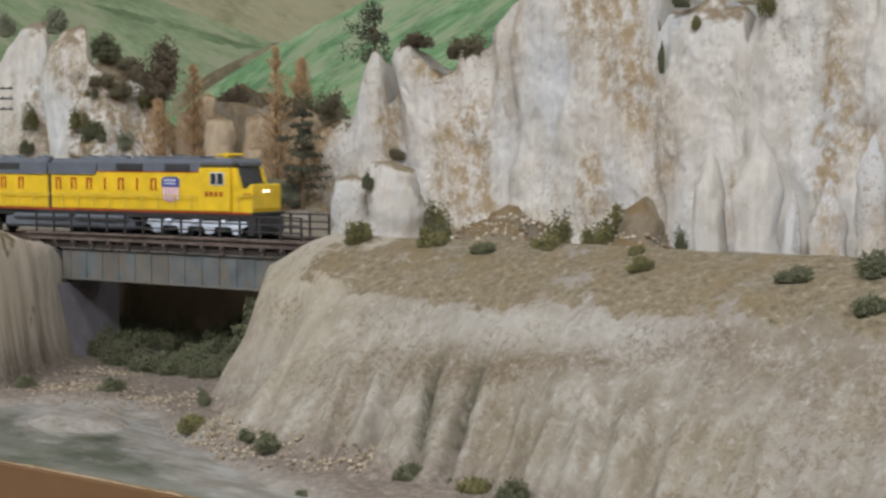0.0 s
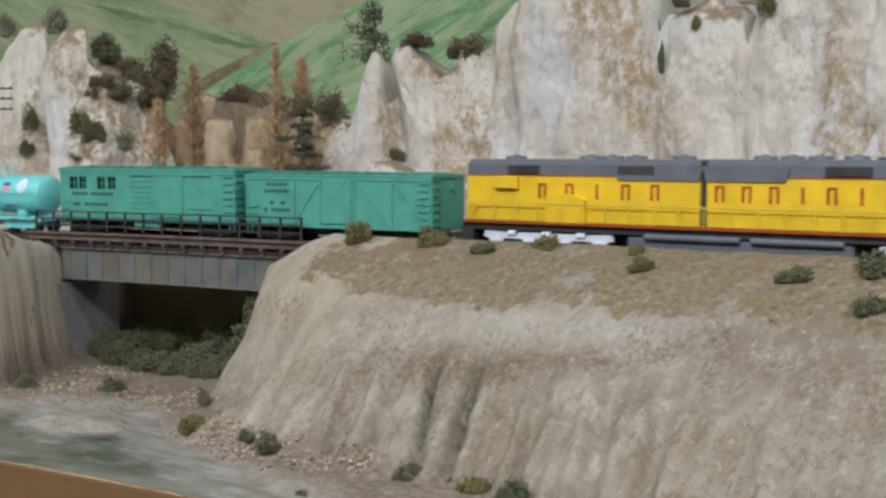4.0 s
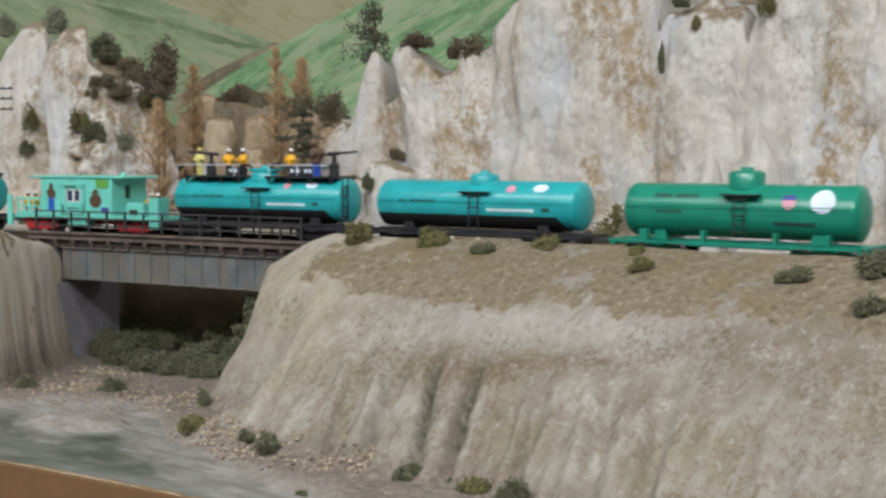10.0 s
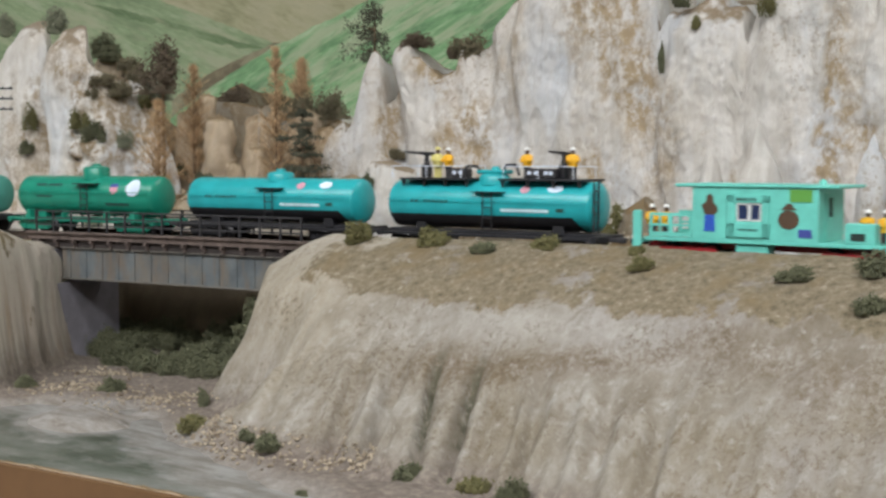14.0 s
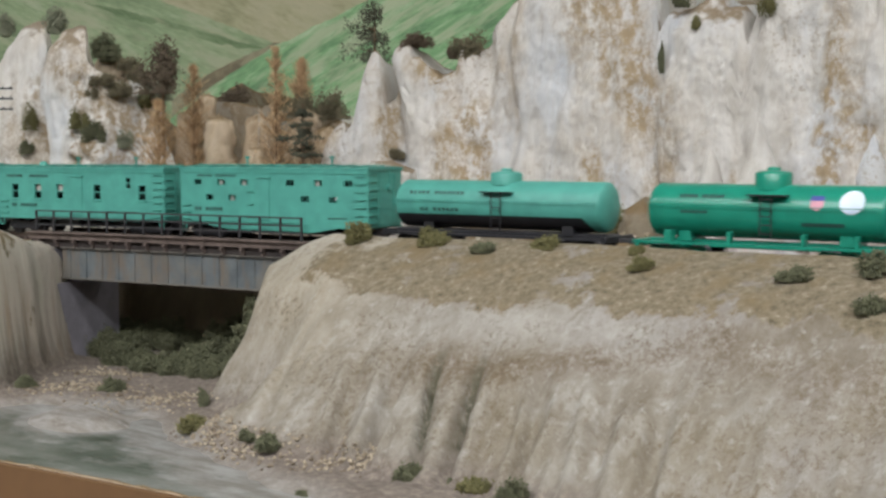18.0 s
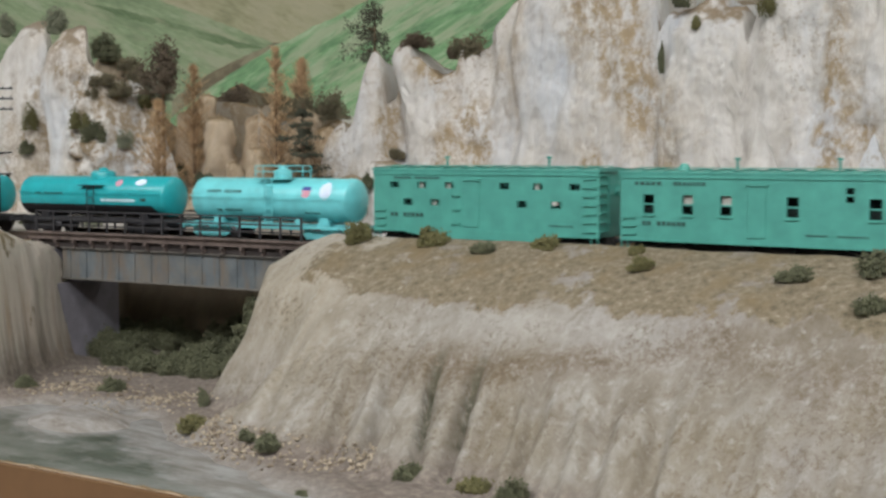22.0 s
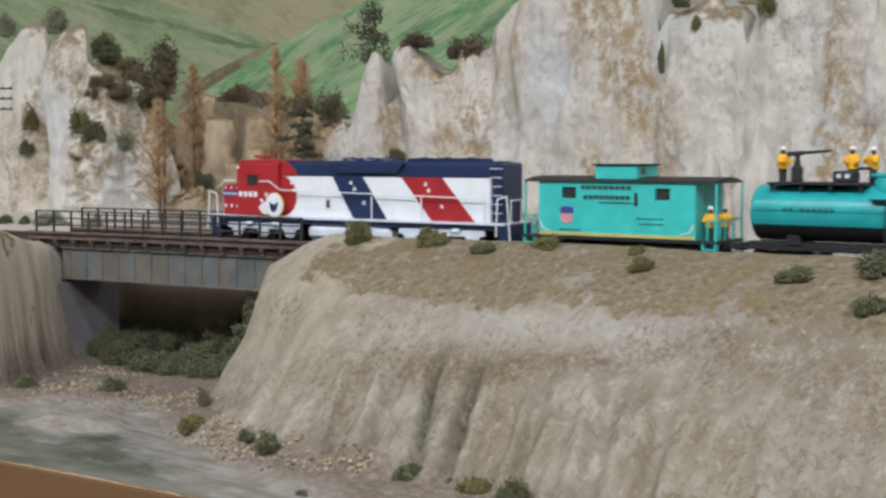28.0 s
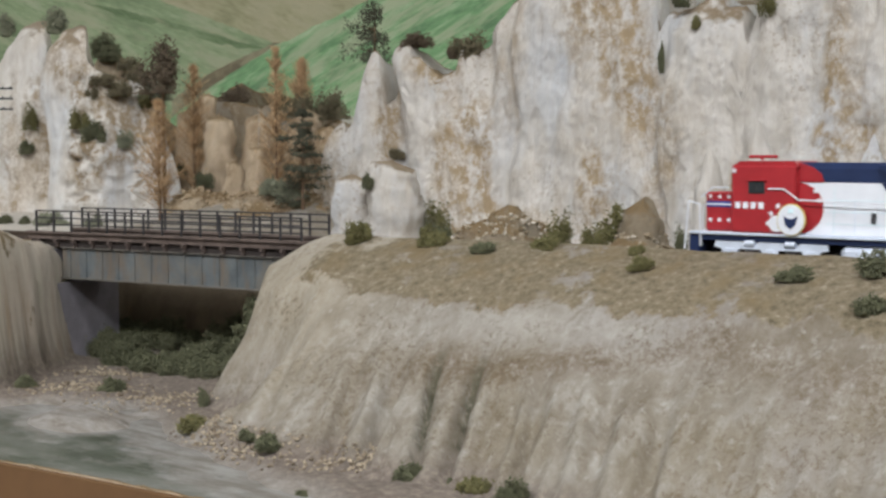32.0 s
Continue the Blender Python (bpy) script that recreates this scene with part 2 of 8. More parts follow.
# ---- mesh building ----
class Shape:
    """Collects vertices and faces of one part."""

    def __init__(self):
        self.v, self.f, self.smooth, self.mi = [], [], [], []
        self.slot = 0

    def add(self, verts, faces, smooth=False):
        k = len(self.v)
        self.v += [tuple(p) for p in verts]
        self.f += [tuple(i + k for i in q) for q in faces]
        self.smooth += [smooth] * len(faces)
        self.mi += [self.slot] * len(faces)
        return self

    def box(self, x0, x1, y0, y1, z0, z1, b=0.0):
        if b <= 0:
            vs = [(x, y, z) for x in (x0, x1) for y in (y0, y1) for z in (z0, z1)]
            return self.add(vs, [(0, 1, 3, 2), (4, 6, 7, 5), (0, 4, 5, 1), (2, 3, 7, 6), (0, 2, 6, 4), (1, 5, 7, 3)])
        b = min(b, (x1 - x0) * 0.45, (y1 - y0) * 0.45, (z1 - z0) * 0.45)
        lim, vs, idx = ((x0, x1), (y0, y1), (z0, z1)), [], {}
        for c in ((i, j, k) for i in (0, 1) for j in (0, 1) for k in (0, 1)):
            for ax in range(3):
                idx[c, ax] = len(vs)
                vs.append([lim[a][c[a]] + (0 if a == ax else (b if c[a] == 0 else -b)) for a in range(3)])
        fs = []
        mid = Vector(((x0 + x1) / 2, (y0 + y1) / 2, (z0 + z1) / 2))

        def face(q):
            p = [Vector(vs[i]) for i in q]
            n = (p[1] - p[0]).cross(p[2] - p[1])
            c = sum(p, Vector()) / len(p)
            fs.append(tuple(q) if n.dot(c - mid) > 0 else tuple(reversed(q)))

        for ax in range(3):
            o = [a for a in range(3) if a != ax]
            for side in (0, 1):
                q = []
                for i, j in ((0, 0), (1, 0), (1, 1), (0, 1)):
                    c = [0, 0, 0]
                    c[ax], c[o[0]], c[o[1]] = side, i, j
                    q.append(idx[tuple(c), ax])
                face(q)
            for i in (0, 1):
                for j in (0, 1):
                    c0, c1 = [0, 0, 0], [0, 0, 0]
                    c0[ax], c1[ax] = 0, 1
                    c0[o[0]] = c1[o[0]] = i
                    c0[o[1]] = c1[o[1]] = j
                    a0, a1 = tuple(c0), tuple(c1)
                    face([idx[a0, o[0]], idx[a1, o[0]], idx[a1, o[1]], idx[a0, o[1]]])
        for c in ((i, j, k) for i in (0, 1) for j in (0, 1) for k in (0, 1)):
            face([idx[c, 0], idx[c, 1], idx[c, 2]])
        return self.add(vs, fs)

    def tube(self, p0, p1, r0, r1=None, seg=10, caps=True, smooth=True):
        p0, p1 = Vector(p0), Vector(p1)
        r1 = r0 if r1 is None else r1
        d = (p1 - p0).normalized()
        a = d.orthogonal().normalized()
        b = d.cross(a)
        vs = []
        for p, r in ((p0, r0), (p1, r1)):
            vs += [p + r * (math.cos(2 * math.pi * i / seg) * a + math.sin(2 * math.pi * i / seg) * b) for i in range(seg)]
        fs = [(i, (i + 1) % seg, seg + (i + 1) % seg, seg + i) for i in range(seg)]
        self.add(vs, fs, smooth)
        if caps:
            self.add(vs, [tuple(reversed(range(seg))), tuple(range(seg, 2 * seg))])
        return self

    def line(self, pts, r, seg=6):
        for a, b in zip(pts, pts[1:]):
            self.tube(a, b, r, seg=seg)
        return self

    def lathe(self, rings, axis=0, at=(0, 0, 0), seg=28, y_scale=1.0):
        """rings: (place along the axis, radius); axis 0 is x, 2 is z."""
        vs = []
        for h, r in rings:
            for i in range(seg):
                c, s = r * math.cos(2 * math.pi * i / seg), r * math.sin(2 * math.pi * i / seg)
                p = (h, c * y_scale, s) if axis == 0 else (c, s * y_scale, h)
                vs.append((p[0] + at[0], p[1] + at[1], p[2] + at[2]))
        fs = []
        for k in range(len(rings) - 1):
            for i in range(seg):
                j = (i + 1) % seg
                fs.append((k * seg + i, k * seg + j, (k + 1) * seg + j, (k + 1) * seg + i))
        self.add(vs, fs, True)
        n = (len(rings) - 1) * seg
        return self.add(vs, [tuple(reversed(range(seg))), tuple(range(n, n + seg))])

    def slab(self, outline, y0, y1):
        """A flat plate with this outline in x and z, from y0 to y1."""
        n = len(outline)
        vs = [(x, y0, z) for x, z in outline] + [(x, y1, z) for x, z in outline]
        fs = [tuple(range(n)), tuple(reversed(range(n, 2 * n)))]
        fs += [(i, i + n, (i + 1) % n + n, (i + 1) % n) for i in range(n)]
        return self.add(vs, fs)

    def mesh(self, name, *mats):
        me = bpy.data.meshes.new(name)
        me.from_pydata(self.v, [], self.f)
        for m in mats:
            me.materials.append(m)
        me.polygons.foreach_set("use_smooth", self.smooth)
        if len(mats) > 1:
            me.polygons.foreach_set("material_index", self.mi)
        me.update()
        bm = bmesh.new()
        bm.from_mesh(me)
        bmesh.ops.recalc_face_normals(bm, faces=bm.faces)
        bm.to_mesh(me)
        bm.free()
        return me


def part(name, shape, material, parent, label=""):
    mats = material if isinstance(material, tuple) else (material,)
    me = shape if isinstance(shape, bpy.types.Mesh) else shape.mesh(name, *mats)
    ob = new(name, me)
    ob.parent = parent
    if label:
        ob["label"] = label
    return ob


def thing(name, label, category, group="", at=None, kind=""):
    ob = new(name)
    ob.empty_display_size = 0.01
    if at is not None:
        ob.matrix_world = at
    return tagged(ob, label, category, group, kind)


def solid(name, shape, material, label, category, group="", at=None, kind=""):
    ob = new(name, shape.mesh(name, *(material if isinstance(material, tuple) else (material,))))
    if at is not None:
        ob.matrix_world = at
    return tagged(ob, label, category, group, kind)


# ---- the room ----
def room():
    sh = Shape().box(-4.6, 4.2, -4.8, 3.4, FLOOR_Z - 0.1, FLOOR_Z)
    solid("floor", sh, carpet, "grey carpet floor of the exhibition room", "floor", kind="structure")
    sh = Shape().box(-4.6, 4.2, -4.8, 3.4, CEIL_Z, CEIL_Z + 0.1)
    solid("ceiling", sh, ceiling_paint, "plain white ceiling of the exhibition room", "ceiling", kind="structure")
    for name, b in (("wall_north", (-4.6, 4.2, 3.4, 3.5)), ("wall_south", (-4.6, 4.2, -4.9, -4.8)), ("wall_west", (-4.7, -4.6, -4.9, 3.5)), ("wall_east", (4.2, 4.3, -4.9, 3.5))):
        solid(name, Shape().box(*b, FLOOR_Z - 0.1, CEIL_Z + 0.1), wall_paint, "plain cream painted room wall", "wall", kind="structure")
    for lx, ly, power in LAMPS:
        t = thing("ceiling_light", "white fluorescent ceiling fixture with a flat diffuser", "ceiling light", "ceiling fixtures", pose(lx, ly, CEIL_Z, 0, 0, -33))
        part("frame", Shape().box(-0.63, 0.63, -0.18, 0.18, -0.06, -0.001, 0.01), off_white, t)
        part("diffuser", Shape().box(-0.59, 0.59, -0.14, 0.14, -0.068, -0.0605), lamp_glow, t, "glowing white diffuser")


room()


# ---- the ground: one sheet along the track, with the river valley cut through it ----
def polygon_distance(px, py, poly):
    """Distance outside a polygon (negative inside)."""
    best = np.full(px.shape, 9.0)
    inside = np.zeros(px.shape, bool)
    for (ax, ay), (bx, by) in zip(poly, poly[1:] + poly[:1]):
        ex, ey = bx - ax, by - ay
        u = np.clip(((px - ax) * ex + (py - ay) * ey) / (ex * ex + ey * ey), 0, 1)
        best = np.minimum(best, np.hypot(px - ax - u * ex, py - ay - u * ey))
        if ey:
            cross = ((ay > py) != (by > py)) & (px < ex * (py - ay) / ey + ax)
            inside ^= cross
    return np.where(inside, -best, best)


def wave(a, seed, octaves=4, base=1.0):
    """Smooth one-dimensional noise."""
    rng = np.random.RandomState(seed)
    out = np.zeros_like(a)
    for o in range(octaves):
        f, k = base * 2 ** o, rng.rand(4) * 6.28
        out += (np.sin(a * f + k[0]) + np.sin(a * f * 1.37 + k[1]) + np.sin(a * f * 0.73 + k[2])) / 3 / 1.6 ** o
    return out


def rough_field(x, y, seed, base, octaves=4):
    rng = np.random.RandomState(seed)
    out = np.zeros_like(x)
    for o in range(octaves):
        for _ in range(5):
            t, f, k = rng.rand() * 6.28, base * 2 ** o * (0.7 + 0.6 * rng.rand()), rng.rand() * 6.28
            out += np.sin((x * math.cos(t) + y * math.sin(t)) * f + k) / 5 / 1.7 ** o
    return out


def ease(a, lo, hi):
    u = np.clip((a - lo) / (hi - lo), 0, 1)
    return u * u * (3 - 2 * u)


def right_bank():
    pts = [(-0.03, 1.16), (-0.06, 1.03), (-0.08, 0.95), (-0.098, 0.87), (-0.106, 0.81), (-0.106, 0.775), (-0.104, 0.745), (-0.090, 0.722), (-0.055, 0.704)]
    pts += [tuple(spot(s, -0.083)[:2]) for s in (0.02, 0.06, 0.13, 0.2, 0.3, 0.5, 0.9, 1.5, 2.2, 3.0, 4.2)]
    return pts + [tuple(spot(s, 0.75)[:2]) for s in (4.2, 3.0, 2.0, 1.0, 0.4, -0.2)]


def left_bank():
    pts = [(-0.278, 0.785), (-0.272, 0.83), (-0.266, 0.875), (-0.262, 0.91), (-0.245, 0.955), (-0.225, 1.03), (-0.21, 1.15)]
    pts += [tuple(spot(s, 0.75)[:2]) for s in (-0.5, -1.0, -2.0, -3.0, -4.2)]
    return pts + [tuple(spot(s, -0.15)[:2]) for s in (-4.2, -3.0, -2.0, -1.2, -0.7, -0.5)]


RIGHT, LEFT = right_bank(), left_bank()
BED = -0.088


def ground_height(x, y):
    s, d = along(x, y)
    n1, n2 = rough_field(x, y, 3, 40.0), rough_field(x, y, 5, 230.0, 3)
    valley = np.interp(d, (-0.3, 0.0, 0.035, 0.062, 0.085, 0.15, 0.3, 0.6), (BED, BED, BED + 0.003, -0.070, -0.004, 0.012, 0.05, 0.10)) + 0.003 * n1
    shore = np.interp(s, (-0.6, -0.234, -0.225, -0.189, -0.1625, -0.13, -0.0645, -0.013, 0.028, 0.06, 0.12), (-0.15, -0.142, -0.125, -0.117, -0.104, -0.121, -0.161, -0.186, -0.198, -0.203, -0.25)) + 0.003 * wave(s * 60, 2)
    bu, bv = 19.8 * (s + 0.162) + 21.5 * (d + 0.145), 14.7 * (s + 0.162) - 25.7 * (d + 0.145)
    bar = np.exp(-(bu ** 2 + bv ** 2) ** 2)
    valley = valley - 0.011 * ease(shore - d, -0.012, 0.014) + 0.0115 * bar
    dr, dl = polygon_distance(x, y, RIGHT), polygon_distance(x, y, LEFT)
    # the bank faces the aisle with ribs and gullies running down it
    lean = s + 0.20 * (d + 0.12)
    rib = -np.sqrt(wave(lean * 125 + 0.5 * wave(d * 30, 8), 11, 2) ** 2 + 0.035) * 1.5 + 0.75 + 0.28 * wave(lean * 430 + wave(d * 60, 3), 17, 2)
    rib = rib * (1 - 0.62 * ease(s, 0.175, 0.25)) * (0.55 + 0.45 * ease(s, 0.0, 0.05))
    crook = 0.0016 * wave(d * 70, 21, 2)
    groove = -(np.exp(-((s - 0.0675 + 0.42 * (d + 0.1213) + crook) / 0.0026) ** 2) + 0.9 * np.exp(-((s - 0.0900 + 0.32 * (d + 0.1168) + crook) / 0.0026) ** 2)) * ease(-d, 0.110, 0.128)
    start = ease(dr - 0.010 * ease(s, 0.07, 0.11), 0.012, 0.05)
    dr2 = dr - (start * 0.0050 * rib + ease(dr, 0.034, 0.065) * 0.0062 * rib + start * 0.016 * groove) - 0.0045 * n1
    face = np.interp(dr2, (-0.02, 0.0, 0.008, 0.02, 0.05, 0.080, 0.088), (1.0, 0.985, 0.95, 0.84, 0.46, 0.07, 0.0))
    side = ease(-s, 0.035, 0.075) * ease(d, -0.19, -0.125)
    steep = np.interp(dr2, (-0.01, 0.0, 0.004, 0.009, 0.028, 0.032), (1.0, 0.98, 0.86, 0.62, 0.05, 0.0))
    face = face * (1 - side) + steep * side
    top_r = np.interp(d, (-0.11, -0.085, -0.06, -0.038, -0.028, -0.0225, 0.0225, 0.032, 0.15, 0.4), (-0.016, -0.009, 0.002, 0.0098, 0.0085, -0.0065, -0.0065, -0.004, -0.008, 0.0)) + 0.0009 * n1 + 0.0004 * n2
    top_r = top_r - 0.020 * ease(-x, 0.060, 0.112)
    top_l = np.interp(d, (-0.12, -0.08, -0.05, -0.03, -0.0225, 0.0225, 0.032, 0.4), (0.012, 0.007, -0.002, -0.004, -0.0065, -0.0065, -0.003, 0.01)) + 0.0009 * n1
    cut = np.interp(dl - 0.0016 * n1 - 0.0009 * n2, (-0.012, -0.005, -0.001, 0.003, 0.0075), (1.0, 0.95, 0.75, 0.10, 0.0))
    z = valley + face * (top_r - valley)
    z = z + cut * (top_l - z)
    slope_z = 0.0009 * n2 * ease(np.minimum(dr, dl), -0.02, 0.03)
    crest = np.clip(rib * 0.9 + 0.5, 0, 1) * ease(dr, 0.030, 0.060) * (1 - np.clip(cut * 3, 0, 1))
    centre = np.interp(s, (0.03, 0.10, 0.136, 0.176, 0.194, 0.215, 0.26), (0.040, 0.038, 0.0325, 0.0262, 0.0180, 0.0200, 0.0260))
    wide = np.interp(s, (0.03, 0.10, 0.18, 0.20, 0.26), (0.010, 0.0055, 0.0055, 0.009, 0.010))
    band = np.exp(-((dr - centre - 0.003 * n1) / wide) ** 2) * ease(s, 0.0, 0.09) * (1 - 0.55 * ease(s, 0.20, 0.24))
    lime = np.exp(-((dr - 0.018) / 0.011) ** 2) * ease(s, -0.03, 0.05) * (1 - ease(s, 0.17, 0.23)) * (1 - np.clip(cut * 3, 0, 1))
    return z + slope_z, face, cut, s, d, n1, -groove, crest, band * (1 - np.clip(cut * 3, 0, 1)), shore, lime


def ground():
    sg = np.unique(np.concatenate([np.linspace(-4.1, -0.66, 60), np.linspace(-0.66, 0.52, 440), np.linspace(0.52, 4.1, 60)]).round(5))
    dg = np.unique(np.concatenate([np.linspace(-0.2345, 0.30, 215), np.linspace(0.30, 0.62, 40)]).round(5))
    s, d = np.meshgrid(sg, dg, indexing="ij")
    a = PHI - s / RS
    x, y = CX + (RC + d) * np.cos(a), CY + (RC + d) * np.sin(a)
    z, face, cut, s2, d2, n1, moss, crest, band, shore, lime = ground_height(x, y)
    z[:, 0] = np.minimum(z[:, 0], BED - 0.007)
    me = bpy.data.meshes.new("ground")
    ni, nj = s.shape
    ids = np.arange(ni * nj).reshape(ni, nj)
    quads = np.stack([ids[:-1, :-1], ids[1:, :-1], ids[1:, 1:], ids[:-1, 1:]], -1).reshape(-1, 4)
    me.from_pydata(np.stack([x, y, z], -1).reshape(-1, 3).tolist(), [], quads.tolist())
    top = np.where(face > cut, ease(face, 0.80, 1.0) * (0.30 + 0.70 * ease(s2, -0.085, -0.015)), 0.55 * ease(cut, 0.7, 1.0)) * ease(z, -0.03, -0.012)
    bed = 1 - ease(z + 0.004 * n1, BED + 0.002, BED + 0.014)
    west = ease(-s2, 0.15, 0.20) * (1 - bed) * ease(-d2, -0.02, 0.02)
    for name, values in (("crest", crest * (1 - bed)), ("band", band * (1 - bed)), ("lime", lime * (1 - bed)), ("lit_left", ease(-s2, -0.05, 0.05) * face * (1 - bed)), ("wet", (1 - ease(d2 - shore, -0.004, 0.016)) * bed), ("soil", top), ("bed", bed * ease(-d2, -0.12, -0.06)), ("west", west), ("chalky", ease(d2, 0.028, 0.045) * ease(-s2, 0.335, 0.375)), ("moss", np.clip(moss * 1.6, 0, 1) * (1 - bed)), ("earth", ease(d2, 0.02, 0.05) * ease(-z, -0.004, 0.02) * ease(s2, -0.5, -0.45) * ease(-s2, 0.05, 0.1))):
        at = me.attributes.new(name, "FLOAT", "POINT")
        at.data.foreach_set("value", values.reshape(-1).astype(np.float32))
    me.polygons.foreach_set("use_smooth", [True] * len(me.polygons))
    me.materials.append(ground_stuff())
    tagged(new("ground", me), "modelled plaster ground with a tan railway bench and a gravel valley", "ground", kind="structure")


def ground_stuff():
    m, nt, ln, bs = nodes_of("plaster_bank_and_soil")
    ge = nt.new("ShaderNodeNewGeometry")
    pos = ge.outputs["Position"]

    def mask(name):
        n = nt.new("ShaderNodeAttribute")
        n.attribute_name = name
        return n.outputs["Fac"]

    fine = noise_node(nt, ln, pos, 260, 6, 0.7)
    mid = noise_node(nt, ln, pos, 60, 7, 0.68, (1, 1, 0.4))
    big = noise_node(nt, ln, pos, 13, 4, 0.6)
    slope = ramp_node(nt, ((0.30, (0.172, 0.145, 0.110)), (0.46, (0.245, 0.216, 0.176)), (0.58, (0.305, 0.278, 0.240)), (0.72, (0.42, 0.398, 0.365))))
    ln.new(mid.outputs[0], slope.inputs[0])
    col = mix_node(nt, ln, step_node(nt, ln, big.outputs[0], 0.5, 0.66), slope.outputs[0], (0.24, 0.205, 0.15))
    wash = noise_node(nt, ln, pos, 9, 5, 0.62)
    col = mix_node(nt, ln, times(nt, ln, step_node(nt, ln, wash.outputs[0], 0.50, 0.64), 0.55), col, (0.36, 0.34, 0.335))
    mp = nt.new("ShaderNodeMapping")
    mp.inputs["Rotation"].default_value = (0, 0, radians(35))
    ln.new(pos, mp.inputs["Vector"])
    stroke = noise_node(nt, ln, mp.outputs[0], 190, 6, 0.62, (1, 0.12, 0.12))
    col = mix_node(nt, ln, times(nt, ln, step_node(nt, ln, stroke.outputs[0], 0.50, 0.68), 0.26), col, (0.19, 0.158, 0.12))
    col = mix_node(nt, ln, times(nt, ln, step_node(nt, ln, stroke.outputs[0], 0.46, 0.28), 0.36), col, (0.44, 0.42, 0.395))
    dry = times(nt, ln, step_node(nt, ln, mask("crest"), 0.55, 0.95), step_node(nt, ln, mid.outputs[0], 0.36, 0.56))
    col = mix_node(nt, ln, times(nt, ln, dry, 0.45), col, (0.40, 0.375, 0.335))
    stain = noise_node(nt, ln, pos, 230, 8, 0.78, (1, 1, 0.8))
    both = nt.new("ShaderNodeMath")
    both.operation = "MULTIPLY"
    ln.new(step_node(nt, ln, stain.outputs[0], 0.49, 0.62), both.inputs[0])
    ln.new(step_node(nt, ln, noise_node(nt, ln, pos, 17, 6, 0.65).outputs[0], 0.40, 0.62), both.inputs[1])
    col = mix_node(nt, ln, both.outputs[0], col, (0.155, 0.115, 0.07))
    crumb = noise_node(nt, ln, pos, 340, 7, 0.75)
    loose = noise_node(nt, ln, pos, 60, 5, 0.65)
    fleck = times(nt, ln, step_node(nt, ln, crumb.outputs[0], 0.44, 0.60), step_node(nt, ln, loose.outputs[0], 0.40, 0.58))
    col = mix_node(nt, ln, times(nt, ln, mask("band"), times(nt, ln, step_node(nt, ln, crumb.outputs[0], 0.36, 0.56), 0.85)), col, (0.165, 0.122, 0.078))
    col = mix_node(nt, ln, times(nt, ln, mask("band"), fleck), col, (0.125, 0.088, 0.052))
    col = mix_node(nt, ln, times(nt, ln, times(nt, ln, mask("lime"), step_node(nt, ln, big.outputs[0], 0.30, 0.60)), 0.5), col, mix_node(nt, ln, mid.outputs[0], (0.36, 0.345, 0.325), (0.60, 0.585, 0.565)))
    # left side of the bank paler and yellower: light from the left, as colour
    col = mix_node(nt, ln, times(nt, ln, mask("lit_left"), 0.6), col, mix_node(nt, ln, mid.outputs[0], (0.36, 0.31, 0.235), (0.60, 0.54, 0.44)))
    sown = noise_node(nt, ln, pos, 26, 5, 0.7)
    col = mix_node(nt, ln, times(nt, ln, times(nt, ln, step_node(nt, ln, crumb.outputs[0], 0.50, 0.62), step_node(nt, ln, sown.outputs[0], 0.46, 0.60)), 0.8), col, (0.14, 0.105, 0.068))
    chalk = noise_node(nt, ln, pos, 210, 7, 0.72, (1, 1, 0.5))
    col = mix_node(nt, ln, times(nt, ln, step_node(nt, ln, chalk.outputs[0], 0.54, 0.70), 0.6), col, (0.47, 0.45, 0.42))
    run = noise_node(nt, ln, pos, 95, 5, 0.6, (1, 1, 0.07))
    west = ramp_node(nt, ((0.34, (0.40, 0.315, 0.23)), (0.46, (0.47, 0.41, 0.34)), (0.56, (0.54, 0.49, 0.42)), (0.66, (0.50, 0.475, 0.37))))
    ln.new(run.outputs[0], west.inputs[0])
    col = mix_node(nt, ln, mask("west"), col, mix_node(nt, ln, times(nt, ln, step_node(nt, ln, mid.outputs[0], 0.35, 0.65), 0.8), west.outputs[0], (0.53, 0.48, 0.42)))
    clot = times(nt, ln, step_node(nt, ln, fine.outputs[0], 0.36, 0.50), mask("moss"))
    col = mix_node(nt, ln, clot, col, (0.085, 0.080, 0.050))
    # brown earth behind the bridge, its colour darkened further for the bridge's shade
    col = mix_node(nt, ln, mask("earth"), col, mix_node(nt, ln, mid.outputs[0], (0.08, 0.062, 0.043), (0.24, 0.19, 0.13)))
    col_pale = mix_node(nt, ln, mid.outputs[0], (0.44, 0.40, 0.35), (0.70, 0.67, 0.62))
    soil = ramp_node(nt, ((0.3, (0.095, 0.078, 0.045)), (0.48, (0.195, 0.158, 0.104)), (0.62, (0.26, 0.22, 0.155)), (0.72, (0.46, 0.41, 0.34))))
    ln.new(fine.outputs[0], soil.inputs[0])
    soil2 = mix_node(nt, ln, step_node(nt, ln, noise_node(nt, ln, pos, 30, 4).outputs[0], 0.52, 0.68), soil.outputs[0], (0.20, 0.148, 0.080))
    sh = nt.new("ShaderNodeMath")
    sh.operation = "MULTIPLY_ADD"
    sh.inputs[1].default_value = 4.6
    blot = mix_node(nt, ln, 0.5, noise_node(nt, ln, pos, 24, 7, 0.68).outputs[0], mid.outputs[0])
    ln.new(blot, sh.inputs[0])
    ln.new(mask("soil"), sh.inputs[2])
    col = mix_node(nt, ln, step_node(nt, ln, sh.outputs[0], 2.84, 3.04), col, soil2)
    col = mix_node(nt, ln, mask("chalky"), col, col_pale)
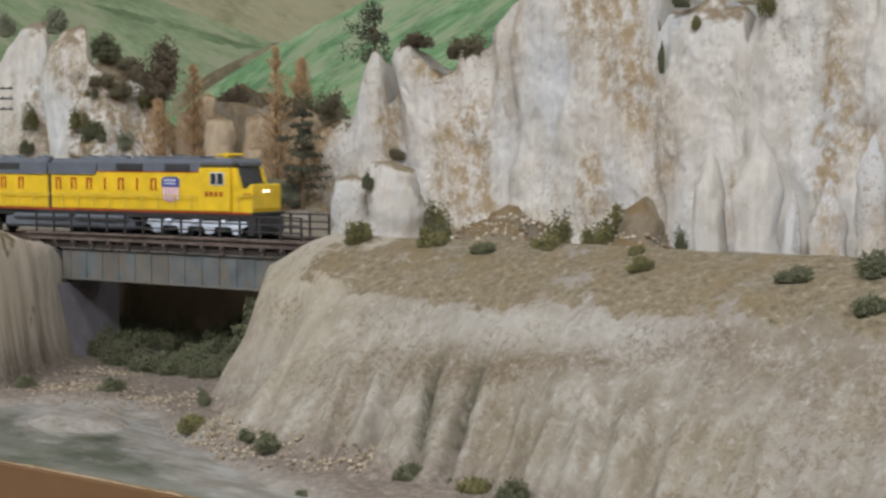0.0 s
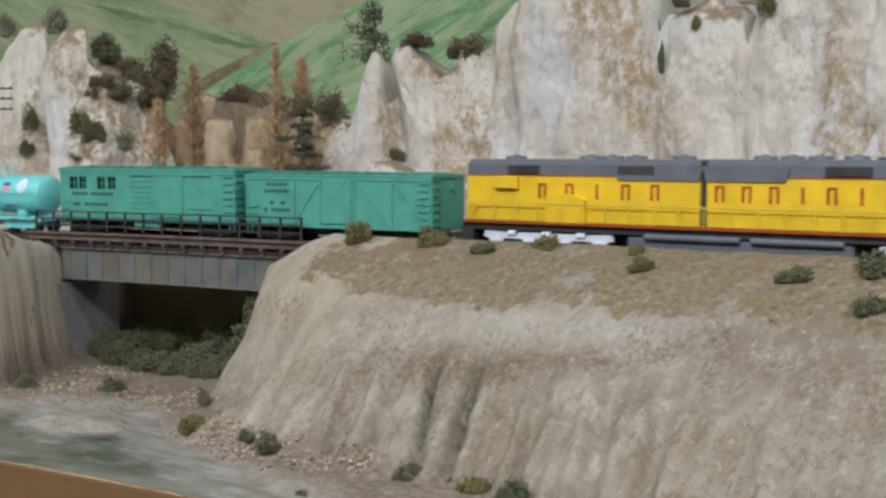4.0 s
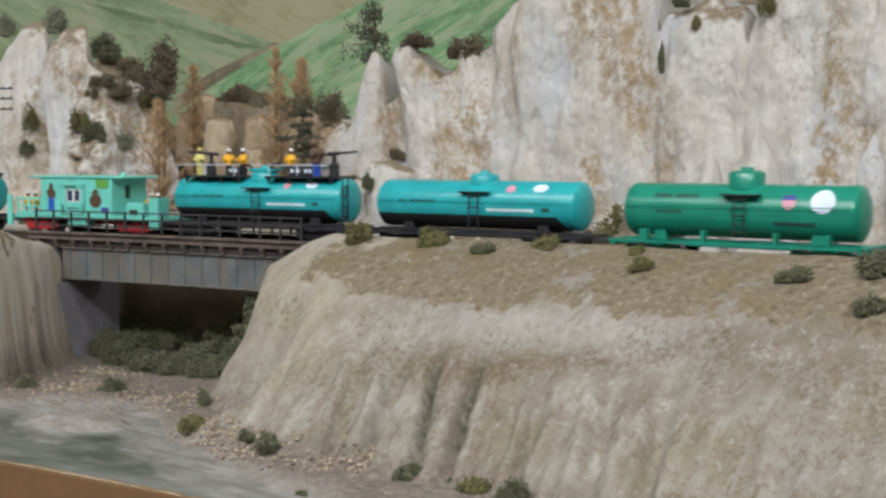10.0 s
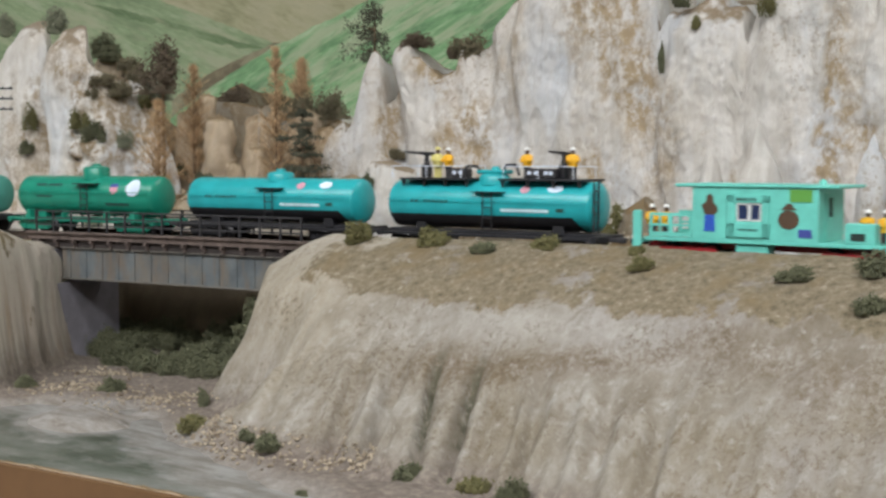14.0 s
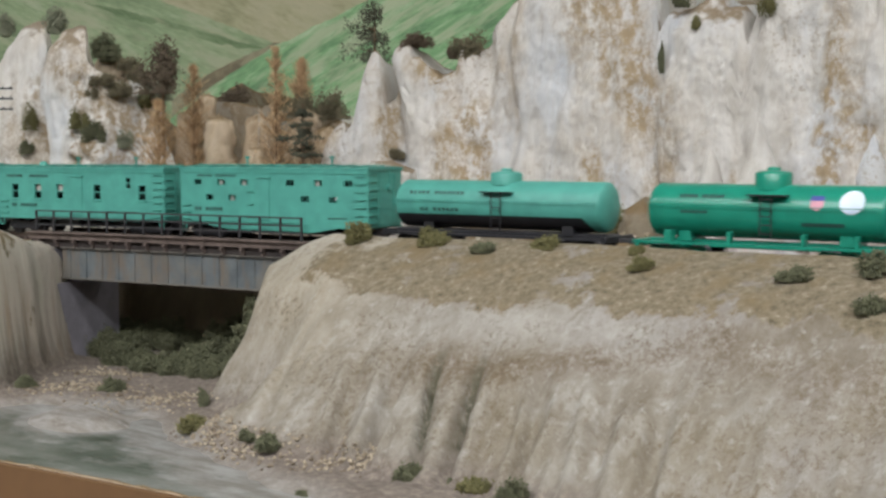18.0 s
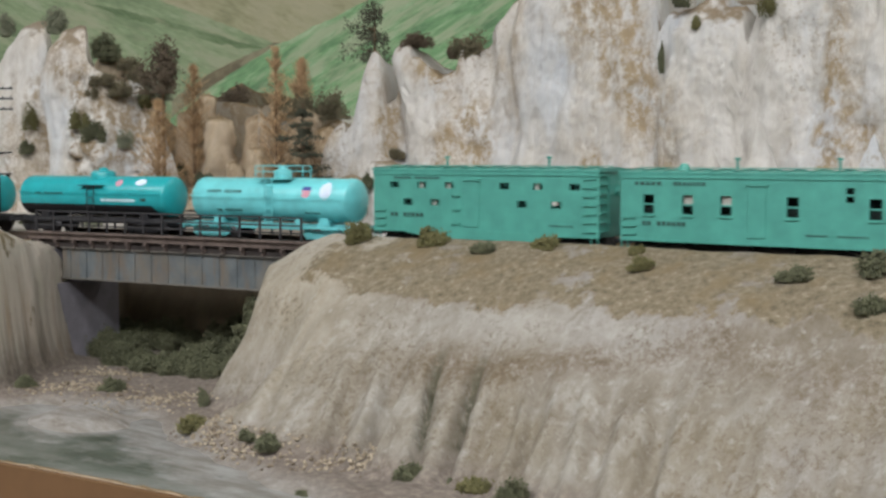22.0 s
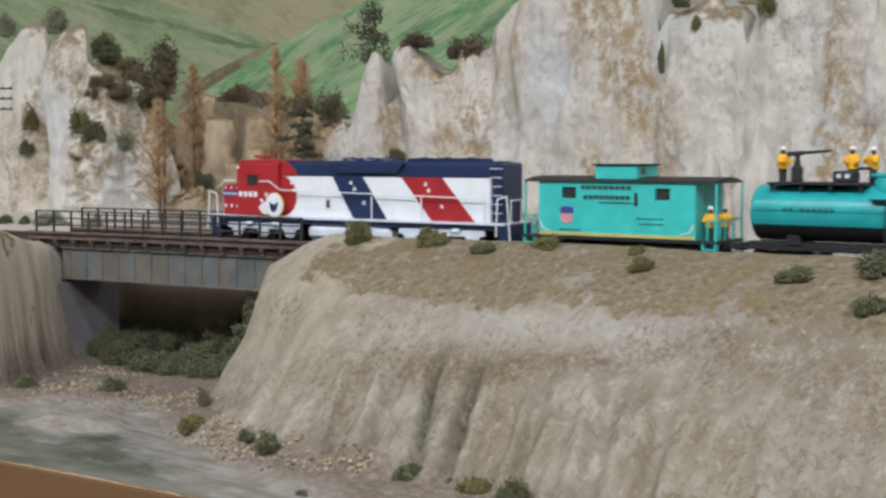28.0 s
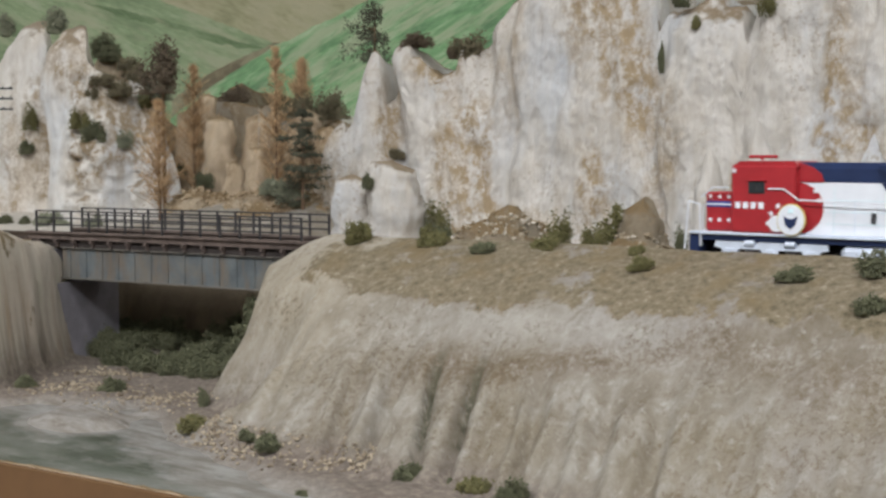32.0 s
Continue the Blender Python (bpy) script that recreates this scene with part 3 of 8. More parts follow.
    bedc = ramp_node(nt, ((0.32, (0.115, 0.09, 0.075)), (0.52, (0.20, 0.165, 0.14)), (0.70, (0.33, 0.285, 0.235))))
    ln.new(fine.outputs[0], bedc.inputs[0])
    col = mix_node(nt, ln, mask("bed"), col, bedc.outputs[0])
    mp2 = nt.new("ShaderNodeMapping")
    mp2.inputs["Rotation"].default_value = (0, 0, radians(36))
    ln.new(pos, mp2.inputs["Vector"])
    froth = noise_node(nt, ln, mp2.outputs[0], 95, 8, 0.74, (0.45, 1.6, 1))
    silt = mix_node(nt, ln, step_node(nt, ln, froth.outputs[0], 0.40, 0.62), (0.20, 0.175, 0.150), (0.35, 0.335, 0.32))
    col = mix_node(nt, ln, times(nt, ln, mask("wet"), 0.9), col, silt)
    ln.new(col, bs.inputs["Base Color"])
    bs.inputs["Roughness"].default_value = 0.92
    relief = noise_node(nt, ln, pos, 190, 8, 0.72)
    bump_node(nt, ln, bs, relief.outputs[0], 0.6, 0.0035)
    return m


def water_stuff():
    m, nt, ln, bs = nodes_of("milky_river_resin")
    pos = nt.new("ShaderNodeNewGeometry").outputs["Position"]
    mp = nt.new("ShaderNodeMapping")
    mp.inputs["Rotation"].default_value = (0, 0, radians(36))
    ln.new(pos, mp.inputs["Vector"])
    a = noise_node(nt, ln, mp.outputs[0], 20, 6, 0.6, (0.45, 1.9, 1))
    r = ramp_node(nt, ((0.34, (0.055, 0.066, 0.048)), (0.47, (0.095, 0.108, 0.088)), (0.60, (0.165, 0.172, 0.155))))
    ln.new(a.outputs[0], r.inputs[0])
    shoal = nt.new("ShaderNodeAttribute")
    shoal.attribute_name = "shoal"
    foam = noise_node(nt, ln, mp.outputs[0], 70, 9, 0.74, (0.6, 1.5, 1))
    lift = nt.new("ShaderNodeMath")
    lift.operation = "MULTIPLY_ADD"
    lift.inputs[1].default_value = 0.34
    ln.new(shoal.outputs["Fac"], lift.inputs[0])
    ln.new(foam.outputs[0], lift.inputs[2])
    froth = noise_node(nt, ln, mp.outputs[0], 95, 8, 0.74, (0.45, 1.6, 1))
    pale = mix_node(nt, ln, step_node(nt, ln, froth.outputs[0], 0.40, 0.62), (0.185, 0.168, 0.150), (0.35, 0.345, 0.34))
    wet = mix_node(nt, ln, times(nt, ln, step_node(nt, ln, lift.outputs[0], 0.52, 0.74), 0.9), r.outputs[0], pale)
    ln.new(wet, bs.inputs["Base Color"])
    bs.inputs["Roughness"].default_value = 0.42
    bump_node(nt, ln, bs, noise_node(nt, ln, mp.outputs[0], 130, 5, 0.6, (0.6, 1.4, 1)).outputs[0], 0.4, 0.0015)
    return m


def water():
    """The river's resin surface, with a pale shoal along its shore."""
    s, d = np.meshgrid(np.linspace(-0.9, 0.3, 240), np.linspace(-0.2345, -0.08, 48), indexing="ij")
    a = PHI - s / RS
    x, y = CX + (RC + d) * np.cos(a), CY + (RC + d) * np.sin(a)
    shore = ground_height(x, y)[9]
    me = bpy.data.meshes.new("water")
    ids = np.arange(s.size).reshape(s.shape)
    quads = np.stack([ids[:-1, :-1], ids[1:, :-1], ids[1:, 1:], ids[:-1, 1:]], -1).reshape(-1, 4)
    me.from_pydata(np.stack([x, y, np.full(s.shape, BED - 0.0045)], -1).reshape(-1, 3).tolist(), [], quads.tolist())
    depth = BED - 0.0045 - ground_height(x, y)[0]
    shoal = np.maximum(1 - ease(shore - d, 0.006, 0.050), 0.9 * (1 - ease(depth, 0.001, 0.0065)))
    me.attributes.new("shoal", "FLOAT", "POINT").data.foreach_set("value", shoal.reshape(-1).astype(np.float32))
    me.materials.append(water_stuff())
    tagged(new("water", me), "milky grey-green resin river with pale shoals along the shore", "river", kind="structure")


def strip(s_list, d0, d1, z0, z1, d0b=None):
    """A band along the track between two offsets and two heights, closed all round."""
    sh = Shape()
    vs, fs = [], []
    for s in s_list:
        vs += [spot(s, d0, z0), spot(s, d1, z0), spot(s, d1, z1), spot(s, d0, z1)]
    n = len(s_list)
    for i in range(n - 1):
        for k in range(4):
            fs.append((i * 4 + k, i * 4 + (k + 1) % 4, i * 4 + 4 + (k + 1) % 4, i * 4 + 4 + k))
    fs += [(0, 1, 2, 3), (n * 4 - 4, n * 4 - 3, n * 4 - 2, n * 4 - 1)]
    return sh.add(vs, fs)


def steps(a, b, n):
    return [a + (b - a) * i / n for i in range(n + 1)]


ground()
water()
solid("fascia", strip(steps(-4.1, 4.1, 120), -0.2395, -0.2362, -0.55, BED - 0.0034), fascia_paint, "brown painted board along the layout's front edge", "fascia board", kind="structure")
rim = strip(steps(-1.2, 0.6, 300), -0.2361, -0.2340, -0.115, BED - 0.0030)
for i, p in enumerate(rim.v):
    if i % 4 > 1:
        rim.v[i] = (p[0], p[1], p[2] + 0.0009 * noise.fractal(Vector(p) * 160, 0.8, 2.0, 4))
solid("plaster_rim", rim, rock_tan, "thin crumbly plaster rim behind the fascia board", "plaster edge", kind="structure")
solid("layout_base", strip(steps(-4.1, 4.1, 80), -0.2339, 0.62, -0.30, -0.125), deck_wood, "timber base under the model railway", "layout base", kind="structure")


# ---- painted backdrop: hills behind the canyon ----
def hill_paint(name, lo, mid, hi, scale, stretch, turn):
    m, nt, ln, bs = nodes_of(name)
    pos = nt.new("ShaderNodeNewGeometry").outputs["Position"]
    mp = nt.new("ShaderNodeMapping")
    mp.inputs["Rotation"].default_value = (0, radians(turn), 0)
    ln.new(pos, mp.inputs["Vector"])
    brush = noise_node(nt, ln, mp.outputs[0], scale, 5, 0.6, stretch)
    broad = noise_node(nt, ln, pos, 7, 3)
    sc = nt.new("ShaderNodeMath")
    sc.operation = "MULTIPLY_ADD"
    sc.inputs[1].default_value = 0.5
    ln.new(broad.outputs[0], sc.inputs[0])
    half = nt.new("ShaderNodeMath")
    half.operation = "MULTIPLY"
    half.inputs[1].default_value = 0.5
    ln.new(brush.outputs[0], half.inputs[0])
    ln.new(half.outputs[0], sc.inputs[2])
    r = ramp_node(nt, ((0.38, lo), (0.5, mid), (0.62, hi)))
    ln.new(sc.outputs[0], r.inputs[0])
    bristle = noise_node(nt, ln, mp.outputs[0], scale * 4, 7, 0.72, stretch)
    col = mix_node(nt, ln, times(nt, ln, step_node(nt, ln, bristle.outputs[0], 0.52, 0.72), 0.28), r.outputs[0], tuple(min(0.8, v * 1.35) for v in hi))
    col = mix_node(nt, ln, times(nt, ln, step_node(nt, ln, bristle.outputs[0], 0.46, 0.30), 0.42), col, tuple(v * 0.62 for v in lo))
    patch = noise_node(nt, ln, mp.outputs[0], scale * 0.45, 5, 0.65, stretch)
    col = mix_node(nt, ln, times(nt, ln, step_node(nt, ln, patch.outputs[0], 0.50, 0.62), 0.8), col, tuple(0.5 * p + 0.5 * q for p, q in zip(hi, (0.40, 0.39, 0.27))))
    ln.new(col, bs.inputs["Base Color"])
    bs.inputs["Roughness"].default_value = 0.9
    return m


def backdrop():
    far = hill_paint("backdrop_tan_hills", (0.26, 0.27, 0.16), (0.36, 0.35, 0.22), (0.44, 0.41, 0.28), 14, (1, 1, 3.5), -24)
    base = solid("backdrop", strip(steps(-4.1, 4.1, 160), 0.600, 0.616, -0.125, 0.75), far, "curved backdrop painted with tan and green hills", "backdrop", kind="structure")
    left = hill_paint("backdrop_dull_green", (0.185, 0.25, 0.145), (0.26, 0.345, 0.20), (0.38, 0.43, 0.29), 15, (1, 1, 4.5), -22)
    right = hill_paint("backdrop_bright_green", (0.125, 0.24, 0.125), (0.215, 0.40, 0.20), (0.44, 0.56, 0.37), 20, (1, 1, 6.5), 29)

    def hill(name, mat, ss, top, low, d, label):
        vs, fs = [], []
        for s in ss:
            vs += [spot(s, d, low(s)), spot(s, d, top(s)), spot(s, 0.5995, top(s)), spot(s, 0.5995, low(s))]
        for i in range(len(ss) - 1):
            for k in range(4):
                fs.append((i * 4 + k, i * 4 + (k + 1) % 4, i * 4 + 4 + (k + 1) % 4, i * 4 + 4 + k))
        n = len(ss)
        fs += [(0, 1, 2, 3), (n * 4 - 4, n * 4 - 3, n * 4 - 2, n * 4 - 1)]
        part(name, Shape().add(vs, fs), mat, base, label)

    dab = lambda s, k: 0.0022 * noise.fractal(Vector((s * 45, k, 0)), 0.7, 2.1, 5)
    lt = lambda s: float(np.interp(s, (-1.6, -0.9324, -0.7871, -0.66, -0.6186, -0.5644, -0.5198, -0.49), (0.66, 0.3848, 0.3070, 0.2471, 0.2299, 0.2069, 0.1875, 0.172))) + dab(s, 1.0)
    hill("painted_hill", left, steps(-1.6, -0.49, 220), lt, lambda s: -0.12, 0.5985, "dull green painted hillside")
    rt = lambda s: float(np.interp(s, (-0.66, -0.6196, -0.5932, -0.5508, -0.5193, -0.5047, -0.4713, -0.4296, -0.4076, -0.3461, -0.1, 0.6), (0.09, 0.1212, 0.1412, 0.1658, 0.1860, 0.1907, 0.2069, 0.2248, 0.2356, 0.2659, 0.36, 0.50))) + dab(s, 5.0)
    hill("painted_hill", right, steps(-0.66, 0.6, 260), rt, lambda s: -0.12, 0.5970, "bright green painted hillside with pale brush strokes")
    fold = hill_paint("backdrop_dark_fold", (0.125, 0.185, 0.095), (0.17, 0.245, 0.13), (0.25, 0.32, 0.19), 26, (1, 1, 5), -24)
    ft = lambda s: float(np.interp(s, (-0.7525, -0.7168, -0.6606, -0.6191, -0.5648, -0.5314), (0.2484, 0.2400, 0.2240, 0.2110, 0.1925, 0.1815))) + dab(s, 9.0)
    thick = lambda s: float(np.interp(s, (-0.7525, -0.70, -0.64, -0.58, -0.5314), (0.001, 0.010, 0.006, 0.011, 0.001))) * (1 + 0.5 * noise.noise(Vector((s * 60, 2.0, 0))))
    hill("painted_fold", fold, steps(-0.7525, -0.5314, 120), ft, lambda s: ft(s) - thick(s), 0.5981, "dark green painted fold in the hillside")
    gully = hill_paint("backdrop_brown_gully", (0.13, 0.11, 0.075), (0.19, 0.16, 0.105), (0.26, 0.23, 0.15), 30, (1, 1, 2), 10)
    gt = lambda s: rt(s) + float(np.interp(s, (-0.645, -0.60, -0.57, -0.53, -0.512), (0.022, 0.018, 0.013, 0.006, 0.0)))
    hill("painted_gully", gully, steps(-0.645, -0.512, 70), gt, lambda s: -0.12, 0.5978, "brown painted gully between the hills")


backdrop()


# ---- rocks ----
def rock(name, x, y, height, rx, depth, lean, form, mat, parent=None, seed=None, tilt=0.0):
    """A plaster rock: rings of a noisy rounded column, fluted down its face."""
    k = int(abs(x * 9173 + y * 3571)) % 997 if seed is None else seed
    off = Vector((k * 0.37, k * 0.61, k * 0.13))
    foot = -0.016
    rows, seg = max(14, int((height - foot) / 0.0042)), max(28, int(rx / 0.0011))
    seg = min(seg, 120)
    sh, vs, fs = Shape(), [], []
    for i in range(rows + 1):
        u = i / rows
        if form == "point":
            r = (1 - u ** 2.2) ** 0.62 * (1.08 - 0.25 * u) if u < 1 else 0.0
        elif form == "bullet":
            r = (1 - u ** 3.4) ** 0.8 * (1.04 - 0.12 * u) if u < 1 else 0.0
        elif form == "horn":
            r = float(np.interp(u, (0, 0.5, 0.62, 0.78, 0.92, 1.0), (1.0, 0.93, 0.72, 0.40, 0.20, 0.0)))
        elif form == "crag":
            r = (1 - u ** 14) ** 0.5 * (1.10 - 0.22 * u) if u < 1 else 0.0
        elif form == "round":
            r = (1 - u ** 4.5) ** 0.5 * (1.06 - 0.16 * u) if u < 1 else 0.0
        elif form == "block":
            r = (1 - u ** 9) ** 0.5 * (1.04 - 0.18 * u) if u < 1 else 0.0
        else:
            r = (1 - u ** 1.7) ** 0.75
        z = foot + (height - foot) * u
        for j in range(seg):
            a = 2 * math.pi * j / seg
            c, s = math.cos(a), math.sin(a)
            q = {"block": 0.82, "crag": 0.62}.get(form, 1.0)
            c2, s2 = math.copysign(abs(c) ** q, c), math.copysign(abs(s) ** q, s)
            px, py = rx * r * c2, rx * depth * r * s2
            w = Vector((x + px, y + py, z))
            q = 1.0 / rx
            flute = noise.noise(Vector((w.x * 1.6 * q, w.y * 1.6 * q, w.z * 0.28 * q)) + off)
            lump = noise.fractal(Vector((w.x * 0.85 * q, w.y * 0.85 * q, w.z * 0.6 * q)) + off, 0.8, 2.1, 5)
            grit = noise.fractal(w * 330 + off, 0.7, 2.0, 2)
            chip = 0.0
            if form in ("crag", "block"):
                near = noise.voronoi(w * (1.5 * q) + off)[0]
                chip = (0.42 if form == "crag" else 0.25) * (near[1] - near[0] - 0.3)
            g = 1 + chip + (0.20 if form != "crag" else 0.08) * flute + (0.26 if form != "mound" else 0.55) * lump + (0.0006 if form != "mound" else 0.0016) * q * grit
            z2 = z if not tilt else min(z, height - max(0.0, tilt * (px + rx * 0.6)) + 0.003 * lump)
            vs.append((px * g + lean * u, py * g, z2 + ((0.18 if form != "mound" else 0.32) * rx * lump + (0.0005 if form != "mound" else 0.0013) * grit) * (1 if u > 0 else 0)))
    for i in range(rows):
        for j in range(seg):
            n = (j + 1) % seg
            fs.append((i * seg + j, i * seg + n, (i + 1) * seg + n, (i + 1) * seg + j))
    sh.add(vs, fs, True)
    if parent:
        ob = part(name, sh, mat, parent)
        ob.location = (x, y, 0)
        return ob
    me = sh.mesh(name, mat)
    ob = new(name, me)
    ob.location = (x, y, 0)
    kinds = {"spire": ("rock_spire", "pale grey pointed plaster rock spire beside the track", "rock spire", "rock spires"),
             "boulder": ("boulder", "large pale plaster boulder with a brown top", "boulder", "boulders"),
             "mound": ("rubble_mound", "brown mound of rubble and soil beside the track", "mound", "mounds"),
             "talus": ("rubble_mound", "tan mound of crumbled rock on the canyon floor", "mound", "mounds"),
             "block": ("rock_outcrop", "blocky weathered rock outcrop in the canyon", "rock", "canyon rocks"),
             "slope": ("rock_outcrop", "rounded weathered rock outcrop in the canyon", "rock", "canyon rocks"),
             "dome": ("rock_dome", "large pale rounded plaster rock dome", "rock", "canyon rocks"),
             "fin": ("rock_fin", "tall narrow pale plaster rock fin", "rock spire", "rock spires")}
    nm, label, cat, grp = kinds[name]
    ob.name = nm
    return tagged(ob, label, cat, grp)


def rock_wall(name, s0, s1, ribs, sky, mat, label, step=0.0017, back=0.55, dmax=0.27, far=(), fall=0.0, depth=0.6, stains=(), crown=(2.6, 0.42), cap=1.0, crag=()):
    """A plaster wall along the track made of rounded ribs that melt into each other.
    A rib: place and half width at its foot, place and half width at its top, height of the top, offset of its face."""
    ss = np.concatenate([np.arange(s0, s1, step), np.array(far)])
    rows, terrace = 92, 10
    S, V = np.meshgrid(ss, np.linspace(0, 1, rows + 1), indexing="ij")
    top = np.interp(ss, [p[0] for p in sky], [p[1] for p in sky])
    for c0, w0, c1, w1, zt, d0 in ribs:
        u = np.abs(ss - c1) / (w1 * 1.02)
        top = np.maximum(top, zt * np.clip(1 - u ** crown[0], 0, 1) ** crown[1])
    foot = -0.014
    Z = foot + (top[:, None] - foot) * V
    D = np.full(S.shape, dmax)
    k = 0.0045
    acc = np.exp(-D / k)
    for c0, w0, c1, w1, zt, d0 in ribs:
        t = np.clip(Z / zt, 0, 1.3)
        c, w = c0 + (c1 - c0) * np.minimum(t, 1), w0 + (w1 - w0) * np.minimum(t, 1)
        c = c + 0.12 * w * np.sin(Z * 55 + c0 * 90)
        u = np.abs(S - c) / w
        face = d0 + np.minimum(depth * w, cap) * (1 - np.sqrt(np.clip(1 - u ** 2, 0, 1))) + np.maximum(0, u - 0.97) * w * 3.4 * depth
        face = face + 0.018 * t + 0.9 * w * np.clip((t - 0.82) / 0.2, 0, 2) ** 2
        acc = acc + np.exp(-face / k)
    D = -k * np.log(acc)
    vs, fs = [], []
    n = rows + 1 + terrace
    for i, s in enumerate(ss):
        s = float(s)
        for j in range(rows + 1):
            z, d = float(Z[i, j]), float(D[i, j])
            q = Vector((s * 20, d * 20, z * 7))
            ridge = 0.5 - abs(noise.noise(Vector((s * 62, 4.2, z * 6.5))))
            lump = noise.fractal(Vector((s * 38, d * 38, z * 24)), 0.8, 2.1, 5)
            grit = noise.fractal(Vector((s * 330, d * 200, z * 240)), 0.7, 2.0, 2)
            d -= 0.0026 * ridge + 0.0042 * lump + 0.0008 * grit + 0.004 * noise.noise(q)
            for g0, g1, size in crag:
                if g0 < s < g1:
                    edge = min(1.0, (s - g0) / 0.01, (g1 - s) / 0.01)
                    d -= edge * size * (noise.voronoi(Vector((s * 60, d * 60, z * 48)))[0][1] - noise.voronoi(Vector((s * 60, d * 60, z * 48)))[0][0] - 0.2) + edge * 0.25 * size * noise.noise(Vector((s * 25, 7.7, z * 130)))
            vs.append(spot(s, d, z + (0.003 * lump if j > rows - 6 else 0)))
        d, z = float(D[i, -1]), float(Z[i, -1])
        for j in range(1, terrace + 1):
            e = j / terrace
            dd = d + (back - d) * e ** 1.6
            lump = noise.fractal(Vector((s * 38, dd * 38, 9.0)), 0.8, 2.1, 4)
            vs.append(spot(s, dd, z + 0.004 * lump + 0.012 * math.sqrt(e) * (1 - fall * 9) - (fall if z < 0.155 or fall > 0.1 else 0.0) * e ** 0.8))
    m = len(ss)
    for i in range(m - 1):
        for j in range(n - 1):
            fs.append((i * n + j, (i + 1) * n + j, (i + 1) * n + j + 1, i * n + j + 1))
    me = Shape().add(vs, fs, True).mesh(name, mat)
    ochre = np.zeros((m, n))
    for sc, zc, rs, rz in stains:
        ochre[:, :rows + 1] += np.exp(-((S - sc) / rs) ** 2 - ((Z - zc) / rz) ** 2)
    me.attributes.new("ochre", "FLOAT", "POINT").data.foreach_set("value", np.clip(ochre, 0, 1).reshape(-1).astype(np.float32))
    return tagged(new(name, me), label, "cliff", kind="structure")


rock_wall("cliff", -0.262, 0.32, (
    (-0.2073, 0.0246, -0.1959, 0.0112, 0.1367, 0.185),
    (-0.2323, 0.0219, -0.2209, 0.0124, 0.0830, 0.180),
    (-0.1137, 0.0235, -0.1647, 0.0152, 0.1443, 0.175),
    (-0.0975, 0.0186, -0.1426, 0.0096, 0.1185, 0.185),
    (-0.0796, 0.0182, -0.1225, 0.0066, 0.1376, 0.188),
    (-0.0606, 0.0269, -0.0753, 0.0226, 0.1735, 0.186),
    (-0.0284, 0.0370, -0.0333, 0.0381, 0.1979, 0.174),
    (0.0110, 0.0353, 0.0039, 0.0353, 0.1980, 0.170),
    (0.0393, 0.0248, 0.0204, 0.0178, 0.1852, 0.172),
    (0.0824, 0.0318, 0.0730, 0.0289, 0.1578, 0.158),
    (0.1368, 0.0310, 0.1330, 0.0266, 0.1846, 0.156),
    (0.1694, 0.0220, 0.1622, 0.0183, 0.1815, 0.154),
    (0.2024, 0.0214, 0.2014, 0.0211, 0.1771, 0.150),
    (0.2500, 0.0300, 0.2500, 0.0300, 0.1900, 0.150),
    (0.3050, 0.0330, 0.3050, 0.0330, 0.1900, 0.150)),
    ((-0.262, 0.01), (-0.24, 0.03), (-0.215, 0.07), (-0.20, 0.085), (-0.180, 0.100), (-0.168, 0.128), (-0.15, 0.131), (-0.136, 0.118), (-0.125, 0.122), (-0.108, 0.138), (-0.096, 0.150), (-0.083, 0.162), (-0.06, 0.18), (0.0, 0.19), (0.033, 0.19), (0.039, 0.136), (0.047, 0.151), (0.095, 0.153), (0.1015, 0.126), (0.109, 0.17), (0.3, 0.18), (3.9, 0.18)),
    rock_pale, "tall pale plaster cliff behind the track with ochre stains and painted shade between the spires", far=np.linspace(0.34, 3.9, 90), fall=0.05, depth=0.45, cap=0.0075,
    # real ochre stains; the last four paint the dark gaps between the spires
    stains=((0.009, 0.142, 0.024, 0.042), (0.030, 0.098, 0.016, 0.030), (-0.105, 0.049, 0.018, 0.046), (-0.142, 0.129, 0.016, 0.019), (0.160, 0.110, 0.008, 0.057), (0.168, 0.067, 0.014, 0.010), (-0.080, 0.012, 0.035, 0.015), (-0.002, 0.038, 0.007, 0.023), (-0.024, 0.152, 0.010, 0.027), (-0.182, 0.085, 0.006, 0.040), (0.118, 0.035, 0.005, 0.030), (0.158, 0.030, 0.006, 0.030), (0.188, 0.030, 0.005, 0.030), (0.100, 0.035, 0.004, 0.030)))
